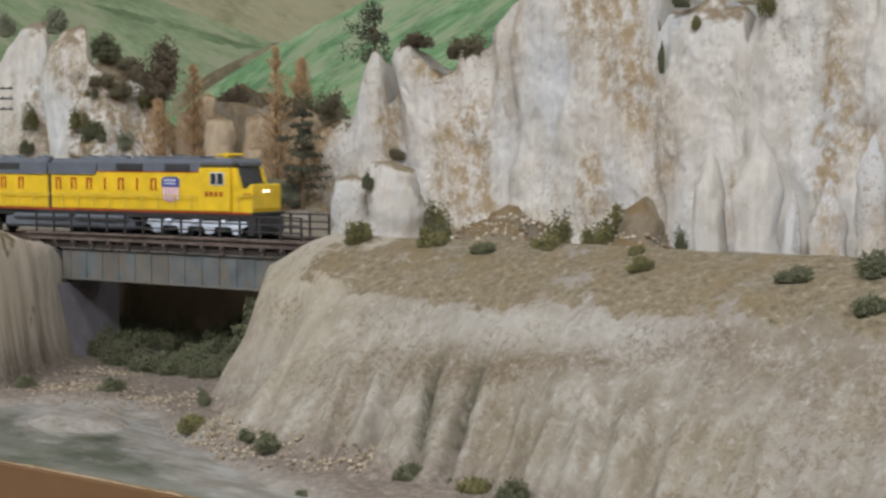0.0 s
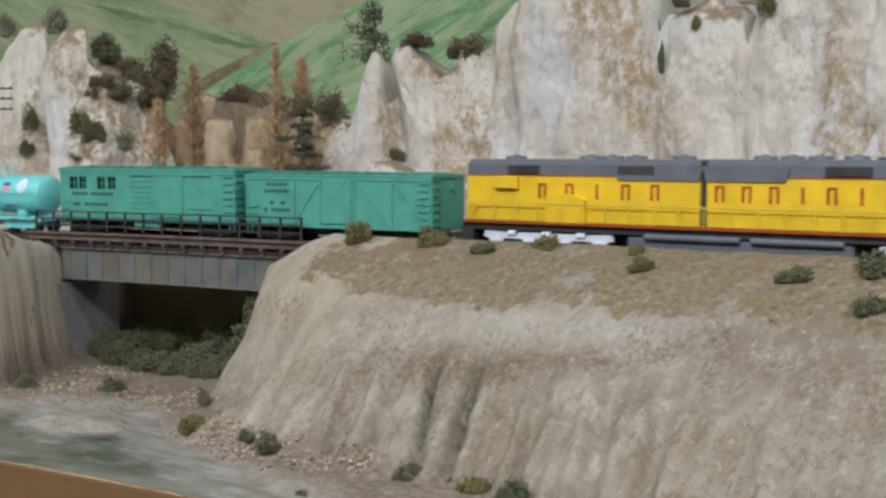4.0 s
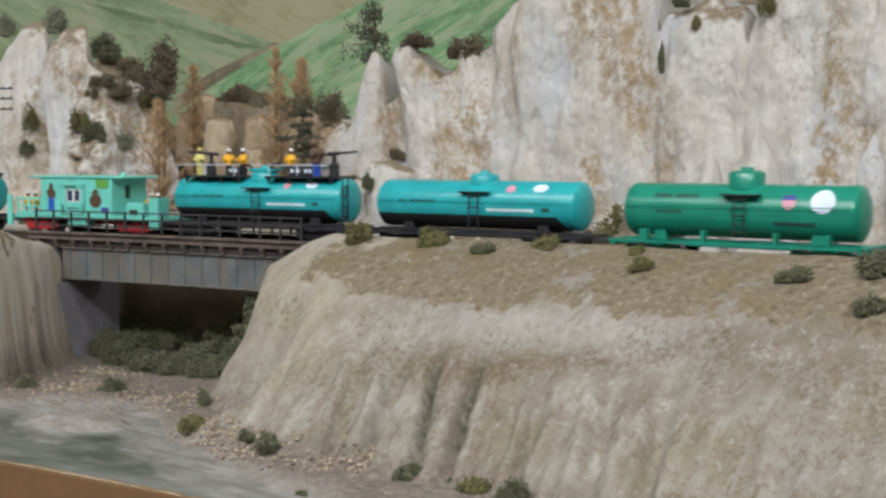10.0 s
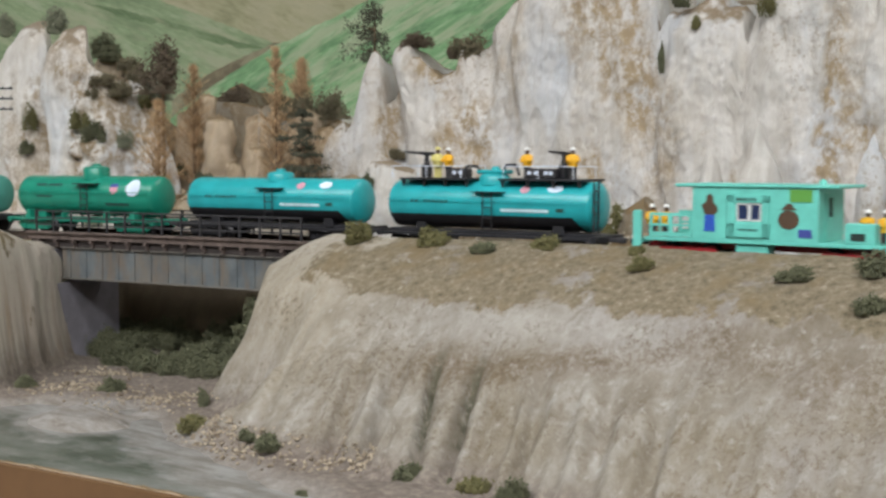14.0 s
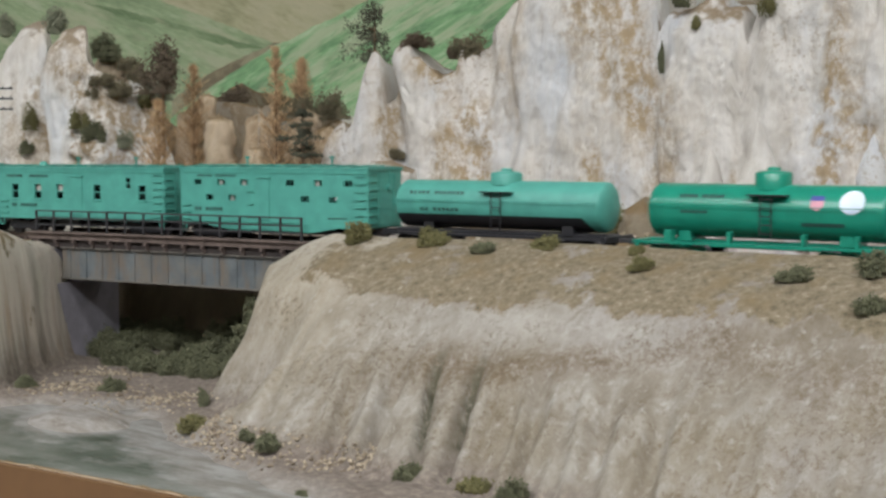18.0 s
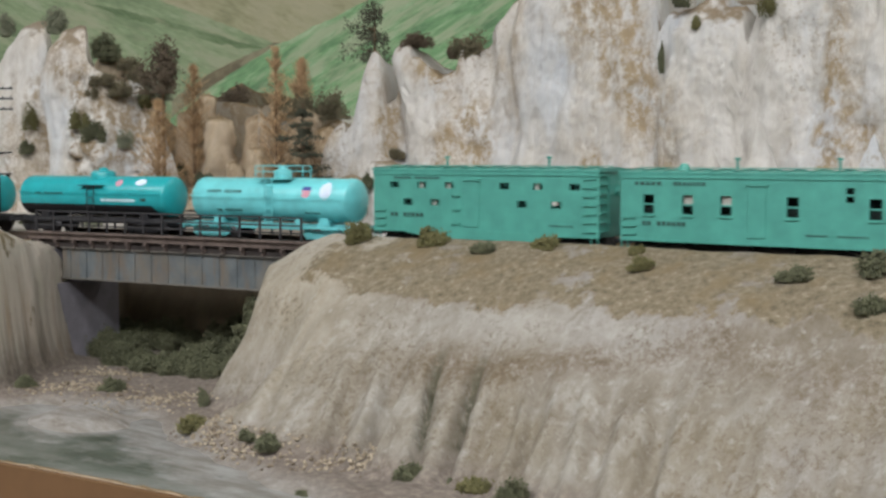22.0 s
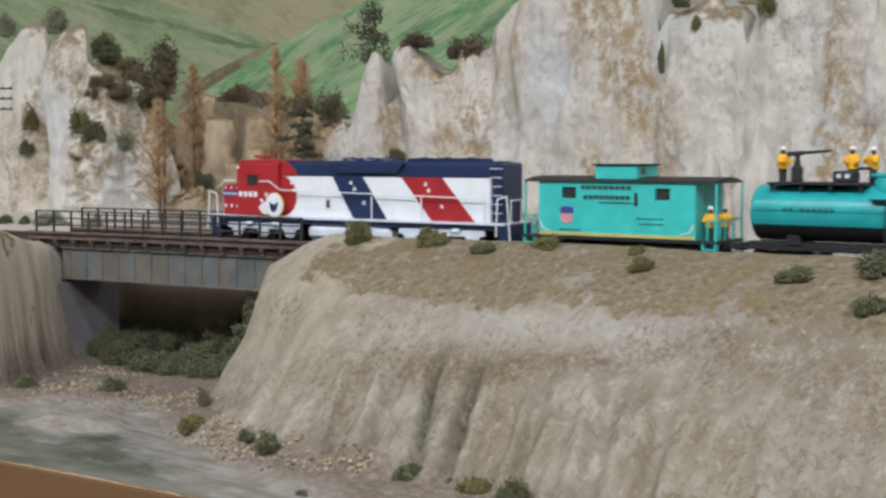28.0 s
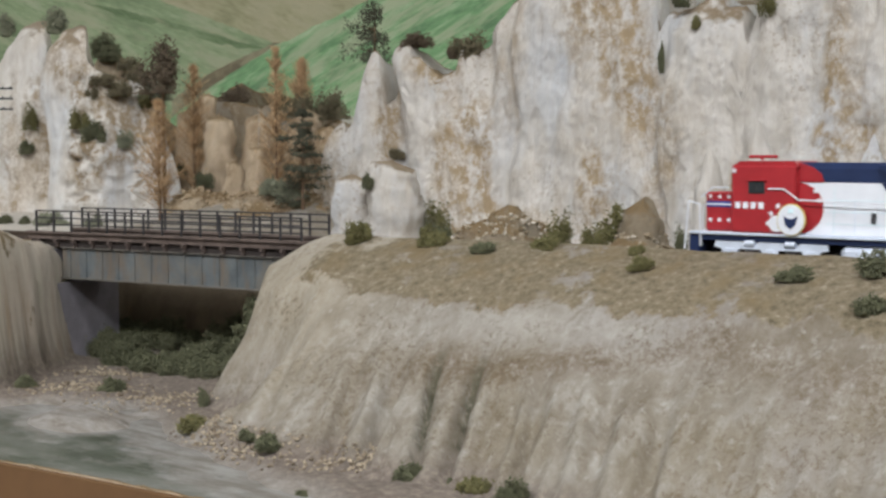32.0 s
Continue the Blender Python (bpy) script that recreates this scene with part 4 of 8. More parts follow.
rock_wall("canyon_wall", -0.75, -0.362, (
    (-0.5487, 0.0394, -0.5491, 0.0379, 0.1817, 0.195),
    (-0.4368, 0.0297, -0.4580, 0.0390, 0.1690, 0.132),
    (-0.4460, 0.0213, -0.4530, 0.0190, 0.1400, 0.196),
    (-0.4160, 0.0198, -0.4290, 0.0160, 0.1250, 0.186),
    (-0.3900, 0.0150, -0.3960, 0.0126, 0.0960, 0.164),
    (-0.5983, 0.0385, -0.6034, 0.0323, 0.1700, 0.180),
    (-0.7000, 0.0500, -0.7100, 0.0400, 0.1800, 0.170)),
    ((-0.8, 0.13), (-0.6, 0.12), (-0.53, 0.125), (-0.475, 0.125), (-0.452, 0.1465), (-0.446, 0.1415), (-0.438, 0.1365), (-0.4303, 0.1320), (-0.417, 0.1222), (-0.4034, 0.1090), (-0.3862, 0.0850), (-0.376, 0.045), (-0.368, 0.0), (-0.362, -0.013)),
    rock_chalk, "pale weathered plaster rocks beyond the bridge", back=0.30, fall=0.13, depth=0.7, crown=(2.1, 0.5), crag=((-0.450, -0.372, 0.014),),
    stains=((-0.445, 0.125, 0.022, 0.022), (-0.425, 0.100, 0.020, 0.030), (-0.432, 0.065, 0.010, 0.040), (-0.400, 0.070, 0.012, 0.035), (-0.425, 0.050, 0.014, 0.020), (-0.503, 0.075, 0.006, 0.050)))
rock_wall("canyon_back", -0.472, -0.254, (
    (-0.4230, 0.0271, -0.4218, 0.0204, 0.0985, 0.262),
    (-0.3293, 0.0192, -0.3417, 0.0176, 0.0780, 0.270),
    (-0.2986, 0.0199, -0.3053, 0.0167, 0.0780, 0.262),
    (-0.2856, 0.0243, -0.2810, 0.0186, 0.0860, 0.258),
    (-0.4666, 0.0247, -0.4616, 0.0122, 0.0950, 0.260),
    (-0.2612, 0.0211, -0.2551, 0.0161, 0.0860, 0.250)),
    ((-0.472, 0.05), (-0.254, 0.06)),
    rock_earth, "brown crumbling slope at the head of the canyon", back=0.31, dmax=0.30, fall=0.02, crag=((-0.472, -0.254, 0.006),))
for bx, by, bh, br, bt, turn in ((-0.1925, 1.0950, 0.0885, 0.0150, 0.22, 24), (-0.1610, 1.1100, 0.0910, 0.0190, -0.30, -18), (-0.1530, 1.0620, 0.0640, 0.0120, 0.30, 40),
                                 (-0.1170, 1.0752, 0.0920, 0.0170, 0.0, 12), (-0.2258, 1.1381, 0.0960, 0.0137, 0.2, -25), (-0.2193, 1.1741, 0.1135, 0.0115, 0.3, 10), (-0.0960, 1.0500, 0.0800, 0.0150, -0.3, 30),
                                 (-0.1760, 1.0800, 0.0520, 0.0100, 0.4, 15)):
    rock("block", bx, by, bh, br, 0.75, 0.0, "crag", rock_tan, tilt=bt).rotation_euler = (0, radians(3), radians(turn))
rock("talus", -0.3020, 1.1900, 0.1500, 0.0330, 0.60, 0.000, "round", rock_earth)
rock("talus", -0.2700, 1.1700, 0.1330, 0.0280, 0.60, 0.000, "round", rock_earth)
rock_wall("gully_slope", -0.475, -0.345, (
    (-0.4010, 0.0361, -0.4200, 0.0300, 0.1240, 0.315),
    (-0.4400, 0.0300, -0.4500, 0.0250, 0.1130, 0.320),
    (-0.3700, 0.0300, -0.3800, 0.0250, 0.1060, 0.325)),
    ((-0.475, 0.105), (-0.44, 0.112), (-0.39, 0.100), (-0.345, 0.080)),
    rock_rubble, "dark brown earth slope in the gully behind the rocks", back=0.46, dmax=0.36, fall=0.02, crown=(2.0, 0.8))
rock("spire", 0.159, 0.767, 0.0605, 0.0102, 0.80, 0.000, "bullet", rock_pale)
rock("spire", 0.1838, 0.750, 0.0765, 0.0142, 0.70, -0.001, "horn", rock_pale)
rock("spire", 0.200, 0.7376, 0.0365, 0.0056, 0.80, 0.001, "bullet", rock_pale)
rock("spire", 0.2165, 0.7250, 0.0435, 0.0112, 0.80, 0.001, "horn", rock_pale)
rock("spire", 0.2385, 0.7110, 0.067, 0.0112, 0.80, -0.001, "bullet", rock_pale)
rock("boulder", -0.0315, 0.876, 0.054, 0.0200, 0.80, -0.003, "crag", rock_pale, tilt=0.42)
rock("boulder", -0.0640, 0.895, 0.042, 0.0135, 0.90, 0.001, "crag", rock_pale, tilt=-0.15)


def gravel_stuff(name, dark, mid, light):
    m, nt, ln, bs = nodes_of(name)
    ge = nt.new("ShaderNodeNewGeometry")
    r = ramp_node(nt, ((0.0, dark), (0.45, mid), (1.0, light)))
    ln.new(ge.outputs["Random Per Island"], r.inputs[0])
    spots = noise_node(nt, ln, ge.outputs["Position"], 700, 4)
    ln.new(mix_node(nt, ln, times(nt, ln, step_node(nt, ln, spots.outputs[0], 0.5, 0.7), 0.5), r.outputs[0], dark), bs.inputs["Base Color"])
    bs.inputs["Roughness"].default_value = 0.9
    return m


buff_gravel = gravel_stuff("buff_gravel", (0.14, 0.108, 0.078), (0.29, 0.235, 0.172), (0.47, 0.40, 0.30))
pale_rubble = gravel_stuff("pale_rock_rubble", (0.22, 0.165, 0.10), (0.42, 0.36, 0.27), (0.66, 0.61, 0.54))
tan_rubble = gravel_stuff("tan_rock_rubble", (0.20, 0.14, 0.08), (0.36, 0.275, 0.18), (0.52, 0.43, 0.31))


def flake(sh, c, r, rng, flat=0.7):
    """A small irregular lump."""
    pts = [(0, 0, 1), (0.9, 0, 0.1), (0, 0.9, -0.1), (-0.9, 0, 0.1), (0, -0.9, -0.1), (0, 0, -0.8)]
    t = Euler((rng.uniform(0, 6), rng.uniform(0, 6), rng.uniform(0, 6))).to_matrix()
    vs = []
    for p in pts:
        q = t @ Vector([a * r * rng.uniform(0.6, 1.3) for a in p])
        vs.append((c[0] + q.x, c[1] + q.y, c[2] + q.z * flat))
    sh.add(vs, [(0, 1, 2), (0, 2, 3), (0, 3, 4), (0, 4, 1), (5, 2, 1), (5, 3, 2), (5, 4, 3), (5, 1, 4)])


def rubble_mound(name, x, y, height, rx, mat, stones, count, big, seed, low=0.0, top=0.75):
    """A soil mound with broken stones lying on its lower slopes."""
    ob = rock(name, x, y, height, rx, 0.70, 0.0, "mound", mat)
    rng, sh = random.Random(seed), Shape()
    verts = [v.co for v in ob.data.vertices if low * height < v.co.z < top * height and v.co.y < rx * 0.2]
    for _ in range(count):
        p = rng.choice(verts)
        flake(sh, (p.x, p.y, p.z + 0.0003), big * (0.35 + 0.65 * rng.random() ** 2.5), rng, 0.8)
    part("rubble", sh, stones, ob, "broken pale stones")


rubble_mound("mound", 0.0420, 0.8290, 0.0235, 0.0330, rock_rubble, pale_rubble, 240, 0.0030, 3)
rubble_mound("mound", 0.1215, 0.7750, 0.0300, 0.0240, rock_rubble, pale_rubble, 60, 0.0034, 4, top=0.4)
rubble_mound("talus", -0.2000, 1.0631, 0.0330, 0.0400, rock_earth, tan_rubble, 420, 0.0032, 5, top=1.0)
rubble_mound("talus", -0.1316, 1.0230, 0.0340, 0.0390, rock_earth, tan_rubble, 420, 0.0032, 6, top=1.0)
rubble_mound("talus", -0.1640, 1.0480, 0.0250, 0.0300, rock_earth, tan_rubble, 260, 0.0030, 7, top=1.0)


# ---- track and bridge ----
BRIDGE_L, BRIDGE_R = -0.335, -0.085


def track():
    t = thing("railway_track", "single model railway track with dark rails on brown ties", "railway track", kind="structure")
    for d in (-0.00855, 0.00785):
        part("rail", strip(steps(-4.0, 4.0, 260), d, d + 0.0007, -0.002, 0.0), rail_steel, t)
    tie = Shape().box(-0.0012, 0.0012, -0.0145, 0.0145, -0.0042, -0.0021).mesh("tie", deck_wood)
    spaced = [-0.9 + 0.0066 * i for i in range(300)]
    for s in spaced:
        ob = part("tie", tie, deck_wood, t)
        ob.matrix_local = Matrix.Translation(spot(s)) @ Matrix.Rotation(radians(turn_at(s)), 4, "Z")
    part("roadbed", strip(steps(-4.0, BRIDGE_L, 90), -0.019, 0.019, -0.012, -0.0043), rock_rubble, t)
    part("roadbed", strip(steps(BRIDGE_R, 4.0, 100), -0.019, 0.019, -0.012, -0.0043), rock_rubble, t)


def bridge():
    t = thing("railway_bridge", "brown deck plate girder railway bridge with blue-grey girders and railings", "bridge")
    w = 0.0245
    for d0, d1 in ((-w, -0.0190), (0.0190, w)):
        part("walkway", strip(steps(BRIDGE_L, BRIDGE_R, 12), d0, d1, 0.0016, 0.0030), deck_wood, t)
        part("fascia_beam", strip(steps(BRIDGE_L, BRIDGE_R, 12), *((d0 + 0.0022, d0 + 0.0038) if d0 < 0 else (d1 - 0.0038, d1 - 0.0022)), -0.0024, 0.0015), deck_wood, t)
        # dark strip added behind the brackets for the shadow between beam ends
        part("bracket_gap_shade", strip(steps(BRIDGE_L, BRIDGE_R, 12), *((-0.0192, -0.0187) if d0 < 0 else (0.0187, 0.0192)), -0.0078, -0.0025), dark_timber, t)
    part("deck", strip(steps(BRIDGE_L, BRIDGE_R, 12), -0.0185, 0.0185, -0.0070, -0.0043), deck_wood, t)
    beam = Shape().box(-0.0013, 0.0013, -0.0165, 0.0165, -0.0092, -0.0071).mesh("cross_beam", dark_timber)
    ends = {}
    for sg in (-1, 1):
        a, b = sorted((sg * 0.0193, sg * 0.0234))
        ends[sg] = Shape().box(-0.0011, 0.0011, a, b, -0.0048, -0.0025, 0.0002).box(-0.0011, 0.0011, *sorted((sg * 0.0193, sg * 0.0216)), -0.0076, -0.0049, 0.0002).mesh("bracket", deck_wood)
    for s in steps(-0.3254, -0.0988, 14):
        m = Matrix.Translation(spot(s)) @ Matrix.Rotation(radians(turn_at(s)), 4, "Z")
        part("cross_beam", beam, dark_timber, t).matrix_local = m
        for sg in (-1, 1):
            part("bracket", ends[sg], deck_wood, t).matrix_local = m
    for near, d in ((True, -0.0175), (False, 0.0175)):
        g = part("girder", strip(steps(BRIDGE_L + 0.028, BRIDGE_R - 0.004, 10), d - 0.0006, d + 0.0006, -0.0289, -0.0086), girder_paint, t, "weathered blue-grey girder with vertical stiffeners")
        for z0, z1 in ((-0.0297, -0.0289), (-0.0086, -0.0079)):
            part("flange", strip(steps(BRIDGE_L + 0.028, BRIDGE_R - 0.004, 10), d - 0.0026, d + 0.0026, z0, z1), flange_paint, g)
        st = Shape().box(-0.0003, 0.0003, -0.0013, 0.0013, -0.0289, -0.0087).mesh("stiffener", girder_paint)
        for s in steps(-0.2993, -0.0964, 14):
            ob = part("stiffener", st, girder_paint, g)
            ob.matrix_local = Matrix.Translation(spot(s, d)) @ Matrix.Rotation(radians(turn_at(s)), 4, "Z")
    for d, a, b in ((-0.0235, -0.3262, -0.0980), (0.0235, -0.3285, -0.1118)):
        r = part("railing", strip(steps(a, b, 12), d - 0.0004, d + 0.0004, 0.0166, 0.0176), dark_steel, t, "dark steel railing with two lower rails")
        for z in (0.0072, 0.0118):
            part("rail_bar", strip(steps(a, b, 12), d - 0.0004, d + 0.0004, z, z + 0.0010), dark_steel, r)
        post = Shape().box(-0.0006, 0.0006, -0.0006, 0.0006, 0.0031, 0.0174).mesh("post", dark_steel)
        for s in steps(a + 0.0008, b - 0.0008, 14):
            ob = part("post", post, dark_steel, r)
            ob.matrix_local = Matrix.Translation(spot(s, d)) @ Matrix.Rotation(radians(turn_at(s)), 4, "Z")
    for s, name in ((BRIDGE_L + 0.031, "abutment"), (BRIDGE_R + 0.012, "abutment")):
        sign = -1 if s < -0.2 else 1
        ss = (s - 0.03, s) if sign < 0 else (s, s + 0.03)
        ab = solid(name, strip(list(ss), -0.028, 0.034, -0.10, -0.0325), concrete, "blue-grey concrete bridge abutment set in the bank", "abutment", "bridge abutments")
        part("back_wall", strip([ss[0], ss[0] + 0.022] if sign < 0 else [ss[1] - 0.022, ss[1]], -0.028, 0.034, -0.032, -0.0095), concrete, ab)


track()
bridge()


# ---- plants ----
BIT = np.array([(0, 0, 0.42), (1.45, 0, 0), (-0.55, 0.66, 0.05), (-0.55, -0.66, -0.05), (0, 0, -0.40)])
BIT_FACES = np.array([(0, 1, 2), (0, 2, 3), (0, 3, 1), (4, 2, 1), (4, 3, 2), (4, 1, 3)])


def bits(places, sizes, rng):
    """Small randomly turned foliage bits at these places, as one shape."""
    n = len(places)
    q = rng.normal(size=(n, 4))
    q /= np.linalg.norm(q, axis=1)[:, None]
    w, x, y, z = q.T
    rot = np.stack([np.stack([1 - 2 * (y * y + z * z), 2 * (x * y - z * w), 2 * (x * z + y * w)], -1),
                    np.stack([2 * (x * y + z * w), 1 - 2 * (x * x + z * z), 2 * (y * z - x * w)], -1),
                    np.stack([2 * (x * z - y * w), 2 * (y * z + x * w), 1 - 2 * (x * x + y * y)], -1)], 1)
    local = BIT[None] * rng.uniform(0.55, 1.35, (n, 5, 1))
    pts = np.einsum("nij,nkj->nki", rot, local) * np.asarray(sizes)[:, None, None] + np.asarray(places)[:, None, :]
    faces = (BIT_FACES[None] + 5 * np.arange(n)[:, None, None]).reshape(-1, 3)
    sh = Shape()
    sh.v, sh.f = [tuple(p) for p in pts.reshape(-1, 3).tolist()], [tuple(t) for t in faces.tolist()]
    sh.smooth, sh.mi = [False] * len(sh.f), [0] * len(sh.f)
    return sh


def clump(rx, ry, h, count, size, rng):
    """Foliage in several uneven lobes."""
    nr = np.random.RandomState(rng.randrange(10 ** 6))
    k = nr.randint(6, 10)
    a, o = nr.uniform(0, 6.283, k), nr.uniform(0.1, 0.75, k)
    centre = np.stack([o * np.cos(a), o * np.sin(a), nr.uniform(0.12, 0.70, k) * (1.1 - 0.6 * o)], -1)
    reach = nr.uniform(0.24, 0.46, k)
    pick = nr.randint(0, k, count)
    v = nr.normal(size=(count, 3))
    v /= np.linalg.norm(v, axis=1)[:, None]
    p = centre[pick] + v * (reach[pick] * nr.rand(count) ** 0.45 * (nr.uniform(0.8, 1.25, count) + 0.6 * nr.rand(count) ** 6))[:, None]
    p = p * np.array([rx, ry, h])
    p[:, 2] = np.maximum(0.02 * h, p[:, 2])
    return bits(p, size * nr.uniform(0.5, 1.4, count), nr)


def bush(x, y, z, r, h, mat, label="dark green foam bush on the ground", group="bushes", depth=0.8, seed=0):
    rng = random.Random(int(abs(x * 7919 + y * 5471) * 10) + seed)
    size = min(0.00115, max(0.0007, r * 0.1))
    n = int(min(1500, 120 + 95 * (r / size) * (h / size) / 6))
    ob = solid("bush", clump(r, r * depth, h, n, size, rng), mat, label, "bush", group)
    ob.location = (x, y, z)
    return ob


def ground_z(x, y):
    return float(ground_height(np.array([x]), np.array([y]))[0][0])


bush(-0.0487, 0.7288, 0.0052, 0.0123, 0.0139, leaf_olive, "olive green foam bush on the tan bench by the track")
bush(-0.0049, 0.7025, 0.0058, 0.0104, 0.0119, leaf_olive, "olive green foam bush on the tan bench by the track")
bush(0.0212, 0.6769, 0.0043, 0.0114, 0.0067, leaf_dark, "dark green foam bush on the tan bench by the track")
bush(0.0529, 0.6644, 0.0067, 0.0088, 0.0075, leaf_olive, "olive green foam bush on the tan bench by the track")
bush(0.0959, 0.6145, 0.0005, 0.0073, 0.0068, leaf_olive, "olive green foam bush on the tan bench by the track")
bush(0.0953, 0.6344, 0.0064, 0.0048, 0.0052, leaf_olive, "olive green foam bush on the tan bench by the track")
bush(0.1561, 0.5697, -0.0000, 0.0099, 0.0076, leaf_dark, "dark green foam bush on the tan bench by the track")
bush(0.1879, 0.5547, 0.0031, 0.0101, 0.0106, leaf_dark, "dark green foam bush on the tan bench by the track")
bush(0.1777, 0.5278, -0.0101, 0.0086, 0.0088, leaf_dark, "dark green foam bush on the tan bench by the track")
bush(-0.0046, 0.8760, -0.0067, 0.0102, 0.0377, leaf_olive, "olive green foam bush at the foot of the cliff")
bush(-0.0033, 0.8398, -0.0055, 0.0105, 0.0221, leaf_dark, "dark green foam bush at the foot of the cliff")
bush(0.0722, 0.7965, -0.0061, 0.0092, 0.0299, leaf_olive, "olive green foam bush at the foot of the cliff")
bush(0.0888, 0.7732, -0.0054, 0.0090, 0.0234, leaf_olive, "olive green foam bush at the foot of the cliff")
bush(0.1073, 0.7848, -0.0067, 0.0114, 0.0347, leaf_olive, "olive green foam bush at the foot of the cliff")
bush(0.1364, 0.7341, -0.0057, 0.0078, 0.0288, leaf_dark, "dark green foam bush at the foot of the cliff")
bush(0.0616, 0.7735, -0.0046, 0.0060, 0.0108, leaf_dark, "dark green foam bush at the foot of the cliff")
bush(-0.3055, 1.0890, 0.0775, 0.0095, 0.0200, leaf_olive, "olive green scrub trailing down the pale fin")
bush(-0.2945, 1.0850, 0.0661, 0.0115, 0.0190, leaf_dark, "dark green scrub trailing down the pale fin")
bush(-0.2706, 1.0980, 0.0615, 0.0092, 0.0185, leaf_grey, "pale grey-green scrub on a ledge of the pale rock")
bush(-0.2889, 1.0980, 0.1151, 0.0105, 0.0120, leaf_scrub, "dull brown scrub on a ledge of the pale rock")
bush(-0.2771, 1.1080, 0.1051, 0.0130, 0.0140, leaf_scrub, "dull brown scrub on a ledge of the pale rock")
bush(-0.2972, 1.0970, 0.1020, 0.0070, 0.0125, leaf_scrub, "dull brown scrub on a ledge of the pale rock")
bush(-0.2594, 1.1220, 0.0960, 0.0095, 0.0150, leaf_olive, "olive green scrub under the lichen tree")
bush(-0.3800, 1.1870, 0.0783, 0.0085, 0.0264, leaf_olive, "olive green scrub in the cleft beside the pale dome")
bush(-0.3834, 1.1860, 0.0568, 0.0085, 0.0125, leaf_dark, "dark green scrub at the foot of the pale dome")
bush(-0.3120, 1.1830, 0.1440, 0.0135, 0.0260, leaf_dark, "dark green shrub on the earth ridge")
bush(-0.2980, 1.1740, 0.1400, 0.0130, 0.0180, leaf_dark, "dark green shrub on the earth ridge")
bush(-0.2830, 1.1600, 0.1320, 0.0150, 0.0160, leaf_scrub, "dull brown-green scrub on the earth ridge")
bush(-0.2680, 1.1500, 0.1200, 0.0140, 0.0150, leaf_scrub, "dull brown-green scrub on the earth ridge")
bush(-0.0792, 1.0530, 0.0613, 0.0070, 0.0170, leaf_olive, "olive green scrub clinging to the pale rock")
bush(-0.0365, 1.0210, 0.0523, 0.0075, 0.0105, leaf_scrub, "dull brown-green scrub clinging to the pale rock")
bush(-0.0509, 0.8640, 0.0327, 0.0045, 0.0105, leaf_dark, "dark green scrub between the pale boulders")
bush(0.1664, 0.8510, 0.1377, 0.0050, 0.0100, leaf_olive, "olive green tuft on the cliff top")
bush(0.1463, 0.8700, 0.1102, 0.0030, 0.0215, leaf_dark, "dark green scrub in a crack of the cliff")
bush(0.2039, 0.8200, 0.1424, 0.0075, 0.0150, leaf_olive, "olive green scrub in a notch of the cliff top")
bush(-0.0237, 1.0085, 0.1391, 0.0160, 0.0110, leaf_brown, "brownish scrub along the cliff top")
bush(-0.2309, 1.1250, 0.0380, 0.0095, 0.0135, leaf_dark, "dark green scrub deep in the canyon")
bush(-0.1986, 1.0730, 0.0280, 0.0095, 0.0150, leaf_dark, "dark green scrub deep in the canyon")
bush(-0.1323, 1.0060, 0.0245, 0.0125, 0.0140, leaf_grey, "pale grey-green scrub on the canyon rubble")
bush(-0.1205, 1.0080, 0.0155, 0.0135, 0.0180, leaf_grey, "pale grey-green scrub on the canyon rubble")
bush(0.0182, 0.9970, 0.1300, 0.0181, 0.0224, leaf_scrub, "brownish scrub clinging to the pale rock")
bush(0.0070, 0.9997, 0.1294, 0.0058, 0.0120, leaf_brown, "brownish scrub clinging to the pale rock")
bush(0.1581, 0.8591, 0.1533, 0.0070, 0.0089, leaf_dark, "dark green scrub clinging to the pale rock")
bush(-0.3408, 1.1538, 0.1635, 0.0145, 0.0234, leaf_grey, "pale grey-green scrub clinging to the pale rock")
bush(-0.4133, 1.2306, 0.1677, 0.0131, 0.0227, leaf_grey, "pale grey-green scrub clinging to the pale rock")
bush(-0.3612, 1.0597, -0.0011, 0.0082, 0.0088, leaf_dark, "dark green low scrub on the ground beyond the bridge")
bush(-0.3436, 1.0513, -0.0014, 0.0061, 0.0068, leaf_dark, "dark green low scrub on the ground beyond the bridge")
bush(-0.3165, 1.0381, -0.0018, 0.0160, 0.0124, leaf_grey, "pale grey-green low scrub on the ground beyond the bridge")
bush(-0.2754, 1.0176, -0.0018, 0.0098, 0.0141, leaf_grey, "pale grey-green low scrub on the ground beyond the bridge")
bush(-0.2502, 1.1259, 0.1034, 0.0163, 0.0182, leaf_grey, "pale grey-green scrub deep in the canyon")
bush(-0.1513, 1.2201, 0.0979, 0.0141, 0.0146, leaf_dark, "dark green scrub deep in the canyon")
bush(-0.1203, 1.1055, 0.0891, 0.0205, 0.0192, leaf_scrub, "dark green scrub deep in the canyon")
bush(-0.0904, 1.0662, 0.0850, 0.0168, 0.0285, leaf_scrub, "dark green scrub deep in the canyon")
bush(-0.1037, 1.1357, 0.0915, 0.0110, 0.0105, leaf_dark, "dark green scrub deep in the canyon")
bush(-0.1844, 1.1603, 0.1033, 0.0168, 0.0161, leaf_brown, "brownish scrub deep in the canyon")
bush(-0.2592, 0.7891, -0.0880, 0.0091, 0.0073, leaf_dark, "dark green low bush on the gravel by the river")
bush(-0.2030, 0.7762, -0.0885, 0.0094, 0.0086, leaf_dark, "dark green low bush on the gravel by the river")
